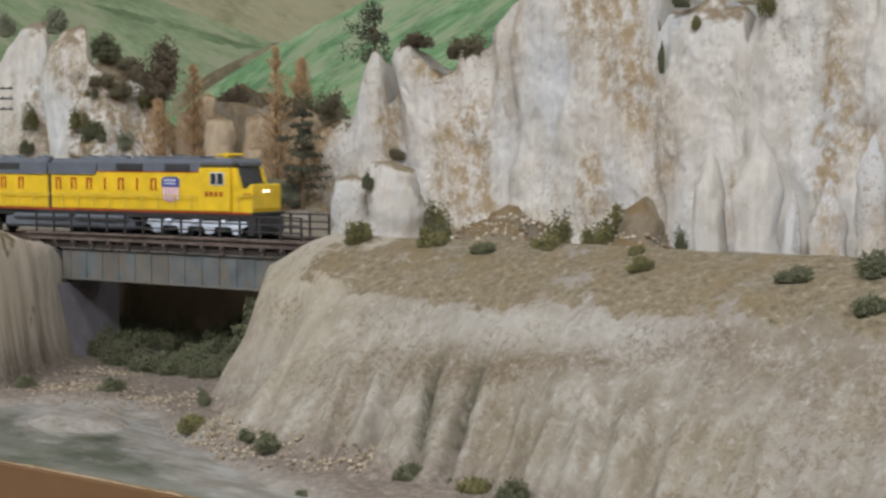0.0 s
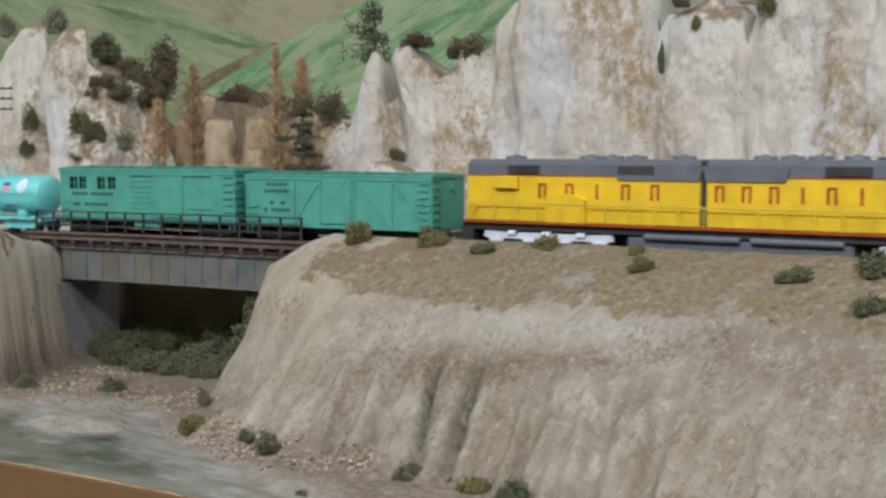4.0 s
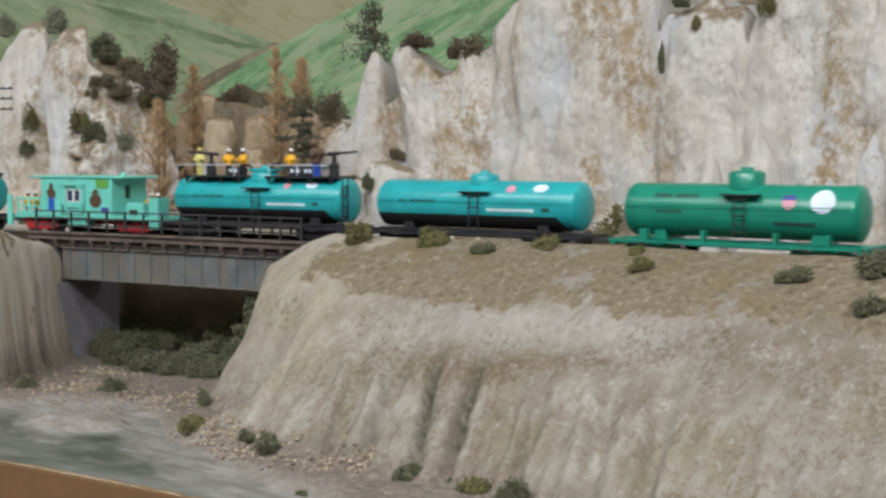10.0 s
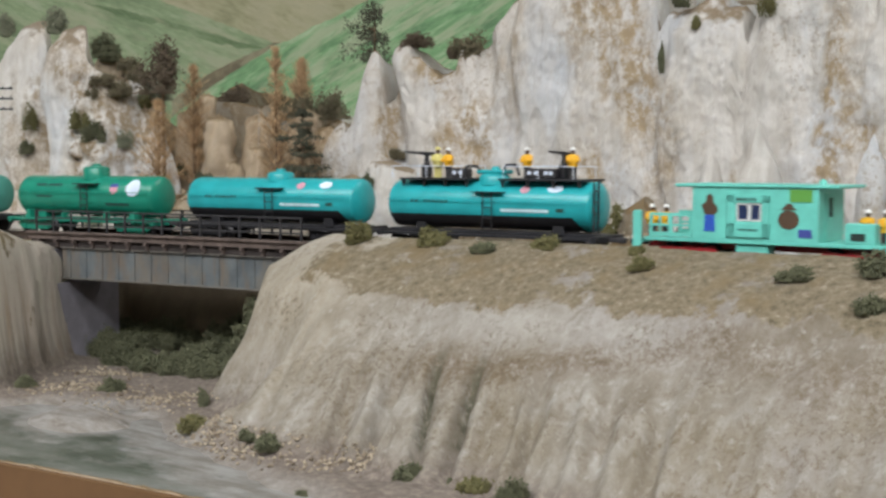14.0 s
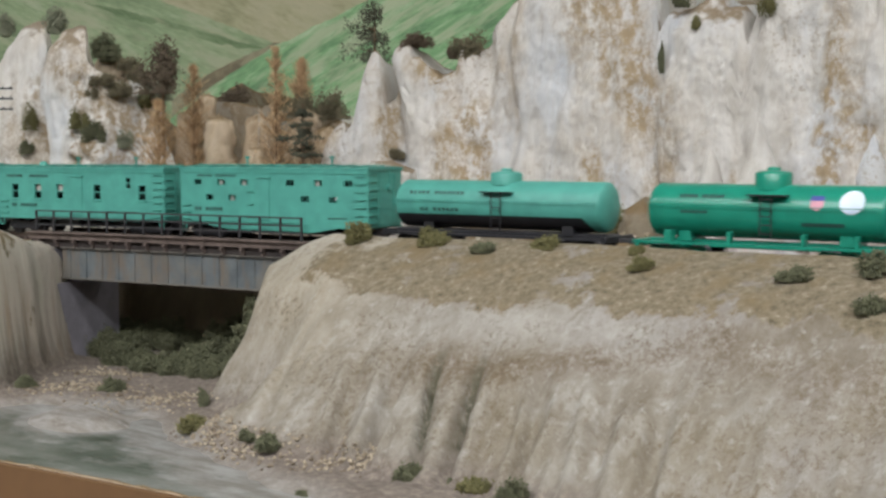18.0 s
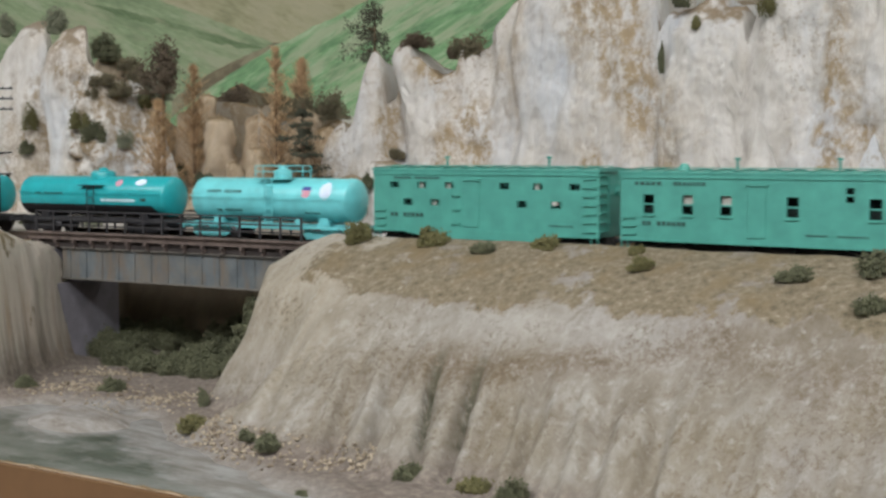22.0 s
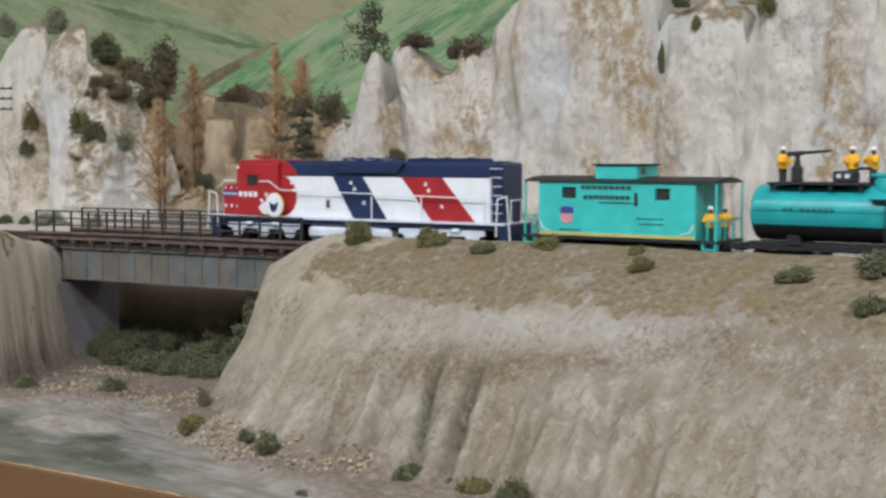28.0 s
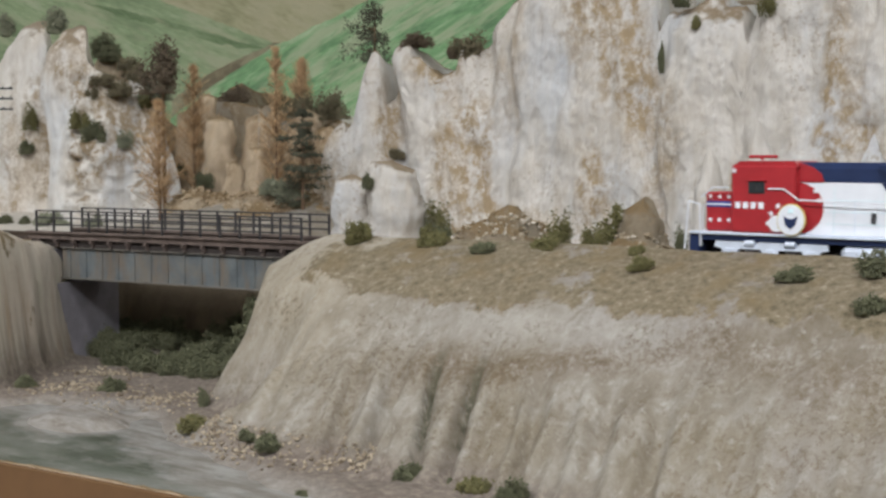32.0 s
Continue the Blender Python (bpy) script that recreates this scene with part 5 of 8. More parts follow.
bush(-0.1289, 0.6524, -0.0862, 0.0107, 0.0102, leaf_olive, "olive green low bush on the gravel by the river")
bush(-0.1359, 0.7248, -0.0874, 0.0063, 0.0120, leaf_dark, "dark green low bush on the gravel by the river")
bush(-0.0965, 0.6230, -0.0843, 0.0048, 0.0063, leaf_dark, "dark green low bush on the gravel by the river")
bush(-0.0823, 0.6079, -0.0853, 0.0094, 0.0078, leaf_dark, "dark green low bush on the gravel by the river")
bush(-0.0140, 0.5586, -0.0881, 0.0081, 0.0113, leaf_dark, "dark green low bush on the gravel by the river")
bush(0.0034, 0.5459, -0.0878, 0.0024, 0.0050, leaf_dark, "dark green low bush on the gravel by the river")
bush(0.0122, 0.5379, -0.0872, 0.0088, 0.0064, leaf_olive, "olive green low bush on the gravel by the river")
bush(0.0283, 0.5187, -0.0873, 0.0075, 0.0105, leaf_dark, "dark green low bush on the gravel by the river")
bush(-0.0613, 0.5508, -0.0931, 0.0032, 0.0030, leaf_dark, "dark green low bush on the gravel by the river")


def thicket():
    """Dark scrub that fills the shaded stream bed under the bridge."""
    rng = random.Random(4)
    for i in range(96):
        s, d = rng.uniform(-0.325, -0.135), rng.uniform(-0.022, 0.050)
        d = max(d, -0.032 + 0.55 * max(0.0, -s - 0.22))
        p = spot(s, d)
        z = ground_z(p.x, p.y)
        if z < -0.05:
            if i % 3 == 0:
                q = spot(rng.uniform(-0.215, -0.135), rng.uniform(0.0, 0.045))
                zq = ground_z(q.x, q.y)
                if zq < -0.05:
                    bush(q.x, q.y, zq - 0.001, rng.uniform(0.008, 0.013), rng.uniform(0.018, 0.032), leaf_dark, "tall dark green scrub in the stream bed under the bridge", "bushes", 0.9, i + 99)
            bush(p.x, p.y, z - 0.001, rng.uniform(0.008, 0.015), rng.uniform(0.009, 0.022), leaf_dark, "dark green scrub in the stream bed under the bridge", "bushes", 0.9, i)


thicket()


def twig(sh, a, b, r):
    d = (b - a).normalized()
    o = d.orthogonal().normalized() * r
    p = d.cross(o)
    m = a + (b - a) * 0.45
    sh.add([a, m + o, m - o * 0.5 + p * 0.87, m - o * 0.5 - p * 0.87, b], [(0, 1, 2), (0, 2, 3), (0, 3, 1), (4, 2, 1), (4, 3, 2), (4, 1, 3)])


def rust_tree(x, y, z, h, r, seed, mat=None, label="dried rust-brown twig tree in the canyon"):
    rng = random.Random(seed)
    t = thing("tree", label, "tree", "canyon trees", Matrix.Translation((x, y, z)))
    part("trunk", Shape().tube((0, 0, -0.012), (0, 0, h * 0.95), 0.0014, 0.0003, 8), bark, t)
    limbs, leaves = Shape(), Shape()
    for i in range(230):
        u = rng.uniform(0.0, 0.97)
        a, reach = rng.uniform(0, 6.283), r * 1.75 * (1 - u ** 1.6) ** 0.8 * rng.uniform(0.35, 1.1)
        b = Vector((math.cos(a) * reach, math.sin(a) * reach, h * u + reach * rng.uniform(0.5, 1.3)))
        limbs.tube((0, 0, h * u), b, 0.00025, 0.0001, 4, caps=False)
        for _ in range(10):
            q = Vector((0, 0, h * u)).lerp(b, rng.uniform(0.15, 1.0))
            e = q + Vector((rng.uniform(-1, 1), rng.uniform(-1, 1), rng.uniform(-0.3, 1.4))) * 0.0036
            twig(leaves, q, e, 0.00033)
    part("branch_work", limbs, rust_wood, t)
    part("crown", leaves, mat or leaf_rust, t)


def tiered_tree(x, y, z, h, r, tiers, mat, label, seed, low=0.2, flat=1.0):
    """A trunk with uneven flat pads of foliage."""
    rng, nr = random.Random(seed), np.random.RandomState(seed)
    t = thing("tree", label, "tree", "canyon trees", Matrix.Translation((x, y, z)))
    part("trunk", Shape().tube((0, 0, -0.012), (0.0008, 0, h * 0.98), 0.0015, 0.0004, 8), bark, t)
    limbs, places = Shape(), []
    for i in range(tiers):
        u = low + (0.97 - low) * (i + rng.uniform(-0.3, 0.3)) / tiers
        wide = r * (1.0 - 0.8 * max(0, (u - 0.35)) / 0.65) * rng.uniform(0.6, 1.2)
        for k in range(3):
            a, reach = rng.uniform(0, 6.283), wide * rng.uniform(0.5, 1.0)
            c = Vector((math.cos(a) * reach * 0.62, math.sin(a) * reach * 0.62, h * u + rng.uniform(-0.003, 0.003)))
            limbs.tube((0, 0, h * u - 0.001), c, 0.0005, 0.0002, 5, caps=False)
            o, b = reach * 0.6 * nr.rand(90) ** 0.5, nr.uniform(0, 6.283, 90)
            places.append(np.stack([c.x + o * np.cos(b), c.y + o * np.sin(b), c.z + nr.normal(0, 0.0011 * flat, 90)], -1))
    places = np.concatenate(places)
    part("branch_work", limbs, bark, t)
    part("crown", bits(places, nr.uniform(0.0006, 0.0014, len(places)), nr), mat, t)


rust_tree(-0.2314, 1.0512, 0.0107, 0.0891, 0.0135, 1)
rust_tree(-0.2115, 1.0972, 0.0218, 0.1113, 0.0135, 2)
rust_tree(-0.1318, 1.0206, 0.0120, 0.1288, 0.0130, 3)
rust_tree(-0.1222, 1.1179, 0.0871, 0.0504, 0.0080, 4)
lichen = thing("tree", "dark purplish-brown lichen tree on a bare trunk", "tree", "canyon trees", Matrix.Translation((-0.2330, 1.0780, 0.0100)))
part("trunk", Shape().tube((0, 0, -0.012), (0, 0, 0.120), 0.0015, 0.0006, 8), bark, lichen)
crown = part("crown", clump(0.0215, 0.0170, 0.046, 2600, 0.0014, random.Random(23)), leaf_brown, lichen)
crown.location = (0, 0, 0.096)
tiered_tree(-0.1090, 0.9990, 0.0130, 0.0840, 0.0275, 11, leaf_pine, "blackish green pine with flat tiers of foliage", 6, 0.1)
tiered_tree(-0.0560, 1.0560, 0.1300, 0.0490, 0.0330, 7, leaf_pine, "sparse dark green tree on the cliff top", 7, 0.12, 2.6)
stick = thing("dead_tree", "bare grey dead trunk in the canyon", "tree", "canyon trees", Matrix.Translation((-0.1544, 1.0785, 0.04)))
part("trunk", Shape().tube((0, 0, 0), (0.001, 0, 0.056), 0.0007, 0.0003, 8), dead_wood, stick)


def pole():
    t = thing("telegraph_pole", "dark telegraph pole with three crossarms beside the track", "telegraph pole", at=Matrix.Translation((-0.3600, 1.0365, 0.0)))
    part("pole", Shape().tube((0, 0, -0.012), (0, 0, 0.122), 0.0014, 0.0010, 10), bark, t)
    for z in (0.1086, 0.1005, 0.0922):
        arm = part("crossarm", Shape().box(-0.0160, 0.0160, -0.0017, -0.0005, z - 0.0007, z + 0.0007, 0.0002), letter_black, t)
        for x in (-0.0140, -0.0080, 0.0080, 0.0140):
            part("insulator", Shape().lathe(((z + 0.0007, 0.0004), (z + 0.0012, 0.0007), (z + 0.0020, 0.0004)), 2, (x, -0.0011, 0), 8), letter_black, arm)


pole()


def stones():
    """Loose gravel along the foot of the banks."""
    rng = random.Random(9)
    sh = Shape()
    heaps = ((-0.1196, 0.6400, 0.026, 0.024, 620), (-0.036, 0.5870, 0.028, 0.012, 420), (-0.165, 0.7500, 0.034, 0.024, 420), (-0.228, 0.785, 0.036, 0.022, 420), (-0.222, 0.840, 0.022, 0.016, 200), (-0.085, 0.612, 0.028, 0.015, 220))
    xs, ys, rs = [], [], []
    for cx, cy, ax, ay, n in heaps:
        for _ in range(n):
            xs.append(rng.gauss(cx, ax * 0.6))
            ys.append(rng.gauss(cy, ay * 0.6))
            rs.append(rng.uniform(0.0006, 0.0013) * (1.0 + 0.9 * rng.random() ** 3))
    zs = ground_height(np.array(xs), np.array(ys))[0]
    for x, y, z, r in zip(xs, ys, zs, rs):
        if z < -0.078 and z > BED - 0.003:
            flake(sh, (x, y, z + r * 0.25), r, rng, 0.75)
    solid("gravel", sh, buff_gravel, "loose buff gravel stones at the foot of the bank", "gravel", kind="stuff")


stones()


# ---- rolling stock: x runs forward, y away from the aisle, z up from the rail ----
WHEEL = Shape().lathe(((-0.0014, 0.0052), (0.0006, 0.0052), (0.0007, 0.0062), (0.0014, 0.0062)), axis=2, seg=18).mesh("wheel", dark_steel)


def power_truck(parent, x, axles):
    """A long silver side frame, deep at the axles and arched between them, with axle boxes, springs and brake cylinders."""
    lo, hi = min(axles), max(axles)
    low = []
    for i, a in enumerate(axles):
        low += [(a - 0.0048, 0.0092), (a - 0.0030, 0.0050), (a + 0.0030, 0.0050), (a + 0.0048, 0.0092)]
    sh = Shape()
    for y in (-0.0146, 0.0130):
        outline = [(lo - 0.0085, 0.0100)] + low + [(hi + 0.0085, 0.0100), (hi + 0.0075, 0.0132), (hi + 0.0040, 0.0132)]
        for p, q in zip(reversed(axles[:-1]), reversed(axles[1:])):
            m = (p + q) / 2
            outline += [(m + 0.0050, 0.0128), (m + 0.0020, 0.0112), (m - 0.0020, 0.0112), (m - 0.0050, 0.0128)]
        outline += [(lo - 0.0040, 0.0132), (lo - 0.0075, 0.0132)]
        sh.slab(outline, y, y + 0.0016)
    t = part("power_truck", sh, silver, parent, "silver side frame")
    t.location = (x, 0, 0)
    for a in axles:
        for y in (-0.0152, 0.0132):
            part("axle_box", Shape().box(a - 0.0026, a + 0.0026, y, y + 0.0020, 0.0040, 0.0097, 0.0007), silver, t)
        for y, flip in ((-0.0085, 0), (0.0085, 180)):
            w = part("wheel", WHEEL, dark_steel, t)
            w.matrix_local = pose(a, y, 0.0053, -90 + flip, 0, 0)
    for a, e in zip(axles, axles[1:]):
        m = (a + e) / 2
        for y in (-0.0150, 0.0130):
            part("brake_cylinder", Shape().tube((m - 0.0026, y + 0.001, 0.0122), (m + 0.0026, y + 0.001, 0.0122), 0.0019, seg=12), silver, t)
        part("spring", Shape().box(m - 0.0030, m + 0.0030, -0.0138, 0.0138, 0.0062, 0.0092, 0.0005), dark_steel, t)
    return t


def truck(parent, x, axles=(-0.011, 0.011), frame_mat=None, name="truck"):
    mat = frame_mat or black
    lo, hi = min(axles), max(axles)
    sh = Shape()
    for y in (-0.0128, 0.0112):
        mid = (lo + hi) / 2
        sh.slab([(lo - 0.005, 0.0075), (lo - 0.003, 0.0098), (mid - 0.004, 0.0088), (mid + 0.004, 0.0088), (hi + 0.003, 0.0098), (hi + 0.005, 0.0075),
                 (hi + 0.003, 0.0045), (mid + 0.004, 0.0035), (mid - 0.004, 0.0035), (lo - 0.003, 0.0045)], y, y + 0.0016)
        for a in axles:
            sh.box(a - 0.0022, a + 0.0022, y - 0.0008 if y < 0 else y + 0.0014, y + 0.0002 if y < 0 else y + 0.0024, 0.0035, 0.0075, 0.0006)
    sh.box((lo + hi) / 2 - 0.003, (lo + hi) / 2 + 0.003, -0.0115, 0.0115, 0.0060, 0.0100)
    t = part(name, sh, mat, parent)
    t.location = (x, 0, 0)
    for a in axles:
        for y, flip in ((-0.0085, 0), (0.0085, 180)):
            w = part("wheel", WHEEL, dark_steel, t)
            w.matrix_local = pose(a, y, 0.0053, -90 + flip, 0, 0)
    return t


def coupler(parent, x, sign):
    sh = Shape().box(min(x, x + sign * 0.008), max(x, x + sign * 0.008), -0.0012, 0.0012, 0.0085, 0.0108, 0.0004)
    sh.box(min(x + sign * 0.006, x + sign * 0.010), max(x + sign * 0.006, x + sign * 0.010), -0.002, 0.002, 0.0080, 0.0112, 0.0006)
    part("coupler", sh, dark_steel, parent)


def holed_wall(x0, x1, z0, z1, holes, y0, y1):
    """A wall in x and z from y0 to y1 with rectangular holes right through it."""
    xs = sorted({x0, x1, *[v for h in holes for v in h[:2]]})
    zs = sorted({z0, z1, *[v for h in holes for v in h[2:]]})
    sh = Shape()
    gone = lambda i, j: any(h[0] <= (xs[i] + xs[i + 1]) / 2 <= h[1] and h[2] <= (zs[j] + zs[j + 1]) / 2 <= h[3] for h in holes)
    for i in range(len(xs) - 1):
        for j in range(len(zs) - 1):
            if gone(i, j):
                continue
            a, b, c, d = xs[i], xs[i + 1], zs[j], zs[j + 1]
            sh.add([(a, y0, c), (b, y0, c), (b, y0, d), (a, y0, d)], [(0, 1, 2, 3)])
            sh.add([(a, y1, c), (b, y1, c), (b, y1, d), (a, y1, d)], [(3, 2, 1, 0)])
    for a, b, c, d in [(x0, x1, z0, z1), *holes]:
        v = [(a, y0, c), (b, y0, c), (b, y0, d), (a, y0, d), (a, y1, c), (b, y1, c), (b, y1, d), (a, y1, d)]
        sh.add(v, [(0, 4, 5, 1), (1, 5, 6, 2), (2, 6, 7, 3), (3, 7, 4, 0)])
    return sh


def bars(x0, x1, z0, z1, count, y, skip=(), fill=0.66, thick=0.00025):
    """Unreadable lettering: a row of plain bars."""
    sh, p = Shape(), (x1 - x0) / count
    for i in range(count):
        if i not in skip:
            sh.box(x0 + p * i, x0 + p * (i + fill), y - thick, y, z0, z1)
    return sh


def shield(parent, x, z, w, h, y, name="shield_decal"):
    up = Shape().slab([(x - w / 2, z + h * 0.10), (x + w / 2, z + h * 0.10), (x + w / 2, z + h * 0.42), (x + w * 0.3, z + h * 0.5), (x - w * 0.3, z + h * 0.5), (x - w / 2, z + h * 0.42)], y - 0.0003, y)
    lo = Shape().slab([(x - w * 0.46, z + h * 0.09), (x - w * 0.46, z - h * 0.3), (x - w * 0.2, z - h * 0.46), (x, z - h * 0.5), (x + w * 0.2, z - h * 0.46), (x + w * 0.46, z - h * 0.3), (x + w * 0.46, z + h * 0.09)], y - 0.0003, y)
    part(name, up, shield_blue, parent, "blue upper field of a shield decal")
    part(name, lo, shield_pink, parent, "pink lower field of a shield decal")


def ladder(x, z0, z1, w, y, n):
    sh = Shape()
    for i in range(n):
        z = z0 + (z1 - z0) * i / (n - 1)
        sh.box(x - w / 2, x + w / 2, y - 0.0011, y - 0.0006, z, z + 0.0007)
        for e in (x - w / 2, x + w / 2 - 0.0006):
            sh.box(e, e + 0.0006, y - 0.0011, y + 0.0003, z, z + 0.0007)
    return sh


def boxcar_shell(t, length, holes, mat, belly=True, z0=0.0125, zt=0.0452, ridge=0.0472, vents=()):
    h, w = length / 2, 0.0180
    for y0, y1 in ((-w, -w + 0.0012), (w - 0.0012, w)):
        part("side_wall", holed_wall(-h, h, z0, zt, holes, y0, y1), mat, t)
    for a, b in ((-h, -h + 0.0012), (h - 0.0012, h)):
        part("end_wall", Shape().box(a, b, -w + 0.0012, w - 0.0012, z0, zt), mat, t)
    part("floor", Shape().box(-h + 0.001, h - 0.001, -w + 0.001, w - 0.001, z0 - 0.001, z0 + 0.001), mat, t)
    sill = Shape()
    drop = 0.0032 if belly else 0.0
    for y in (-w - 0.0003, w - 0.0009):
        sill.slab([(-h, z0 + 0.0004), (h, z0 + 0.0004), (h, z0 - 0.0012), (h * 0.70, z0 - 0.0012), (h * 0.45, z0 - 0.0012 - drop), (-h * 0.45, z0 - 0.0012 - drop), (-h * 0.70, z0 - 0.0012), (-h, z0 - 0.0012)], y, y + 0.0012)
    part("side_sill", sill, mat, t)
    e = 0.0007
    rf = Shape()
    sec = [(-w - e, zt), (-w - e, zt + 0.0009), (0, ridge), (w + e, zt + 0.0009), (w + e, zt), (0, zt - 0.0001)]
    vs = [(x, y, z) for x in (-h - 0.001, h + 0.001) for y, z in sec]
    rf.add(vs, [(0, 1, 2, 3, 4, 5), (11, 10, 9, 8, 7, 6)] + [(i, 6 + i, 6 + (i + 1) % 6, (i + 1) % 6) for i in range(6)])
    roof = part("roof", rf, mat, t, "ribbed gabled roof")
    n = 12
    for i in range(n + 1):
        rf = Shape()
        x = -h + length * i / n
        for sg in (-1, 1):
            rf.add([(x - 0.0004, sg * (w + e), zt + 0.0010), (x + 0.0004, sg * (w + e), zt + 0.0010), (x + 0.0004, 0, ridge + 0.0002), (x - 0.0004, 0, ridge + 0.0002),
                    (x - 0.0004, sg * (w + e), zt + 0.0016), (x + 0.0004, sg * (w + e), zt + 0.0016), (x + 0.0004, 0, ridge + 0.0007), (x - 0.0004, 0, ridge + 0.0007)],
                   [(0, 1, 2, 3), (4, 7, 6, 5), (0, 4, 5, 1), (1, 5, 6, 2), (2, 6, 7, 3), (3, 7, 4, 0)])
        part("roof_rib", rf, mat, roof)
    part("roof_walk", Shape().box(-h + 0.002, h - 0.002, -0.0028, 0.0028, ridge + 0.0006, ridge + 0.0011), mat, t)
    part("centre_sill", Shape().box(-h + 0.002, h - 0.002, -0.0060, 0.0060, 0.0062, z0 - 0.0011), black, t)
    part("brake_gear", Shape().box(-0.018, -0.006, -0.0120, -0.0062, 0.0066, z0 - 0.0011, 0.0006).tube((0.004, -0.0105, 0.0088), (0.017, -0.0105, 0.0088), 0.0022, seg=12), black, t)
    part("eave_strip", Shape().box(-h, h, -w - 0.0006, -w, zt - 0.0022, zt - 0.0003), mat, t)
    part("ladder", ladder(h - 0.0055, z0 + 0.002, zt - 0.004, 0.0075, -w, 7), mat, t)
    part("ladder", ladder(-h + 0.0055, z0 + 0.002, z0 + 0.0105, 0.0075, -w, 3), mat, t)
    for x, sg, y0 in ((h, 1, -w + 0.001), (-h, -1, w - 0.009)):
        for i in range(7):
            z = z0 + 0.002 + (zt - z0 - 0.004) * i / 6
            part("end_rung", Shape().box(min(x, x + sg * 0.0011), max(x, x + sg * 0.0011), y0, y0 + 0.008, z, z + 0.0007), mat, t)
    bw = Shape().tube((h, 0.004, 0.036), (h + 0.0014, 0.004, 0.036), 0.0022, seg=12).tube((h + 0.0007, 0.004, 0.036), (h + 0.0007, 0.004, zt), 0.0003)
    part("brake_wheel", bw, mat, t)
    part("corrugated_end", Shape().box(h, h + 0.0006, -w + 0.011, -w + 0.0125, z0 + 0.002, zt - 0.002).box(h, h + 0.0006, w - 0.009, w - 0.0075, z0 + 0.002, zt - 0.002), mat, t)
    for vx in vents:
        part("stove_pipe", Shape().tube((vx, 0.005, ridge - 0.002), (vx, 0.005, ridge + 0.0055), 0.0007).tube((vx, 0.005, ridge + 0.0050), (vx, 0.005, ridge + 0.0062), 0.0016), mat, t)
    for x in (-h + 0.020, h - 0.020):
        truck(t, x)
    for x, sg in ((-h, -1), (h, 1)):
        coupler(t, x, sg)
        part("step", Shape().box(x - 0.0045 if sg > 0 else x + 0.0005, x - 0.0005 if sg > 0 else x + 0.0045, -w, -w + 0.0008, z0 - 0.0060, z0 - 0.0052)
             .box(x - 0.0045 if sg > 0 else x + 0.0005, x - 0.0040 if sg > 0 else x + 0.0010, -w, -w + 0.0008, z0 - 0.0060, z0)
             .box(x - 0.0010 if sg > 0 else x + 0.0040, x - 0.0005 if sg > 0 else x + 0.0045, -w, -w + 0.0008, z0 - 0.0060, z0), mat, t)


def plain_boxcar():
    L = 0.1390
    t = thing("boxcar", "plain mint green model boxcar with braced sides and no windows", "boxcar", "freight cars")
    boxcar_shell(t, L, [], mint, belly=False, zt=0.0425, ridge=0.0444)
    y = -0.0180
    part("sliding_door", Shape().box(-0.0100, 0.0128, y - 0.0010, y, 0.0140, 0.0405, 0.0003), mint, t)
    for pts in (((-0.0305, 0.0140), (-0.0112, 0.0400)), ((-0.0495, 0.0140), (-0.0700, 0.0400)), ((0.0160, 0.0400), (0.0400, 0.0140)), ((0.0660, 0.0140), (0.0430, 0.0400))):
        (x0, z0), (x1, z1) = pts
        q = [(x0 - 0.0008, z0), (x0 + 0.0008, z0), (x1 + 0.0008, z1), (x1 - 0.0008, z1)]
        part("brace", Shape().slab(q, y - 0.0007, y), mint, t)
    for x in (-0.0680, -0.0310, -0.0110, 0.0145, 0.0415, 0.0680):
        part("side_post", Shape().box(x - 0.0007, x + 0.0007, y - 0.0008, y, 0.0135, 0.0405), mint, t)
    part("lettering", bars(-0.0530, -0.0355, 0.0363, 0.0385, 5, y), letter_dark, t)
    part("lettering", bars(-0.0545, -0.0340, 0.0322, 0.0344, 7, y), letter_dark, t)
    part("lettering", bars(-0.0500, -0.0370, 0.0250, 0.0272, 3, y, (1,)), letter_dark, t)
    part("lettering", bars(-0.0545, -0.0340, 0.0205, 0.0228, 7, y, (1,)), letter_dark, t)
    return t, L, -0.5563


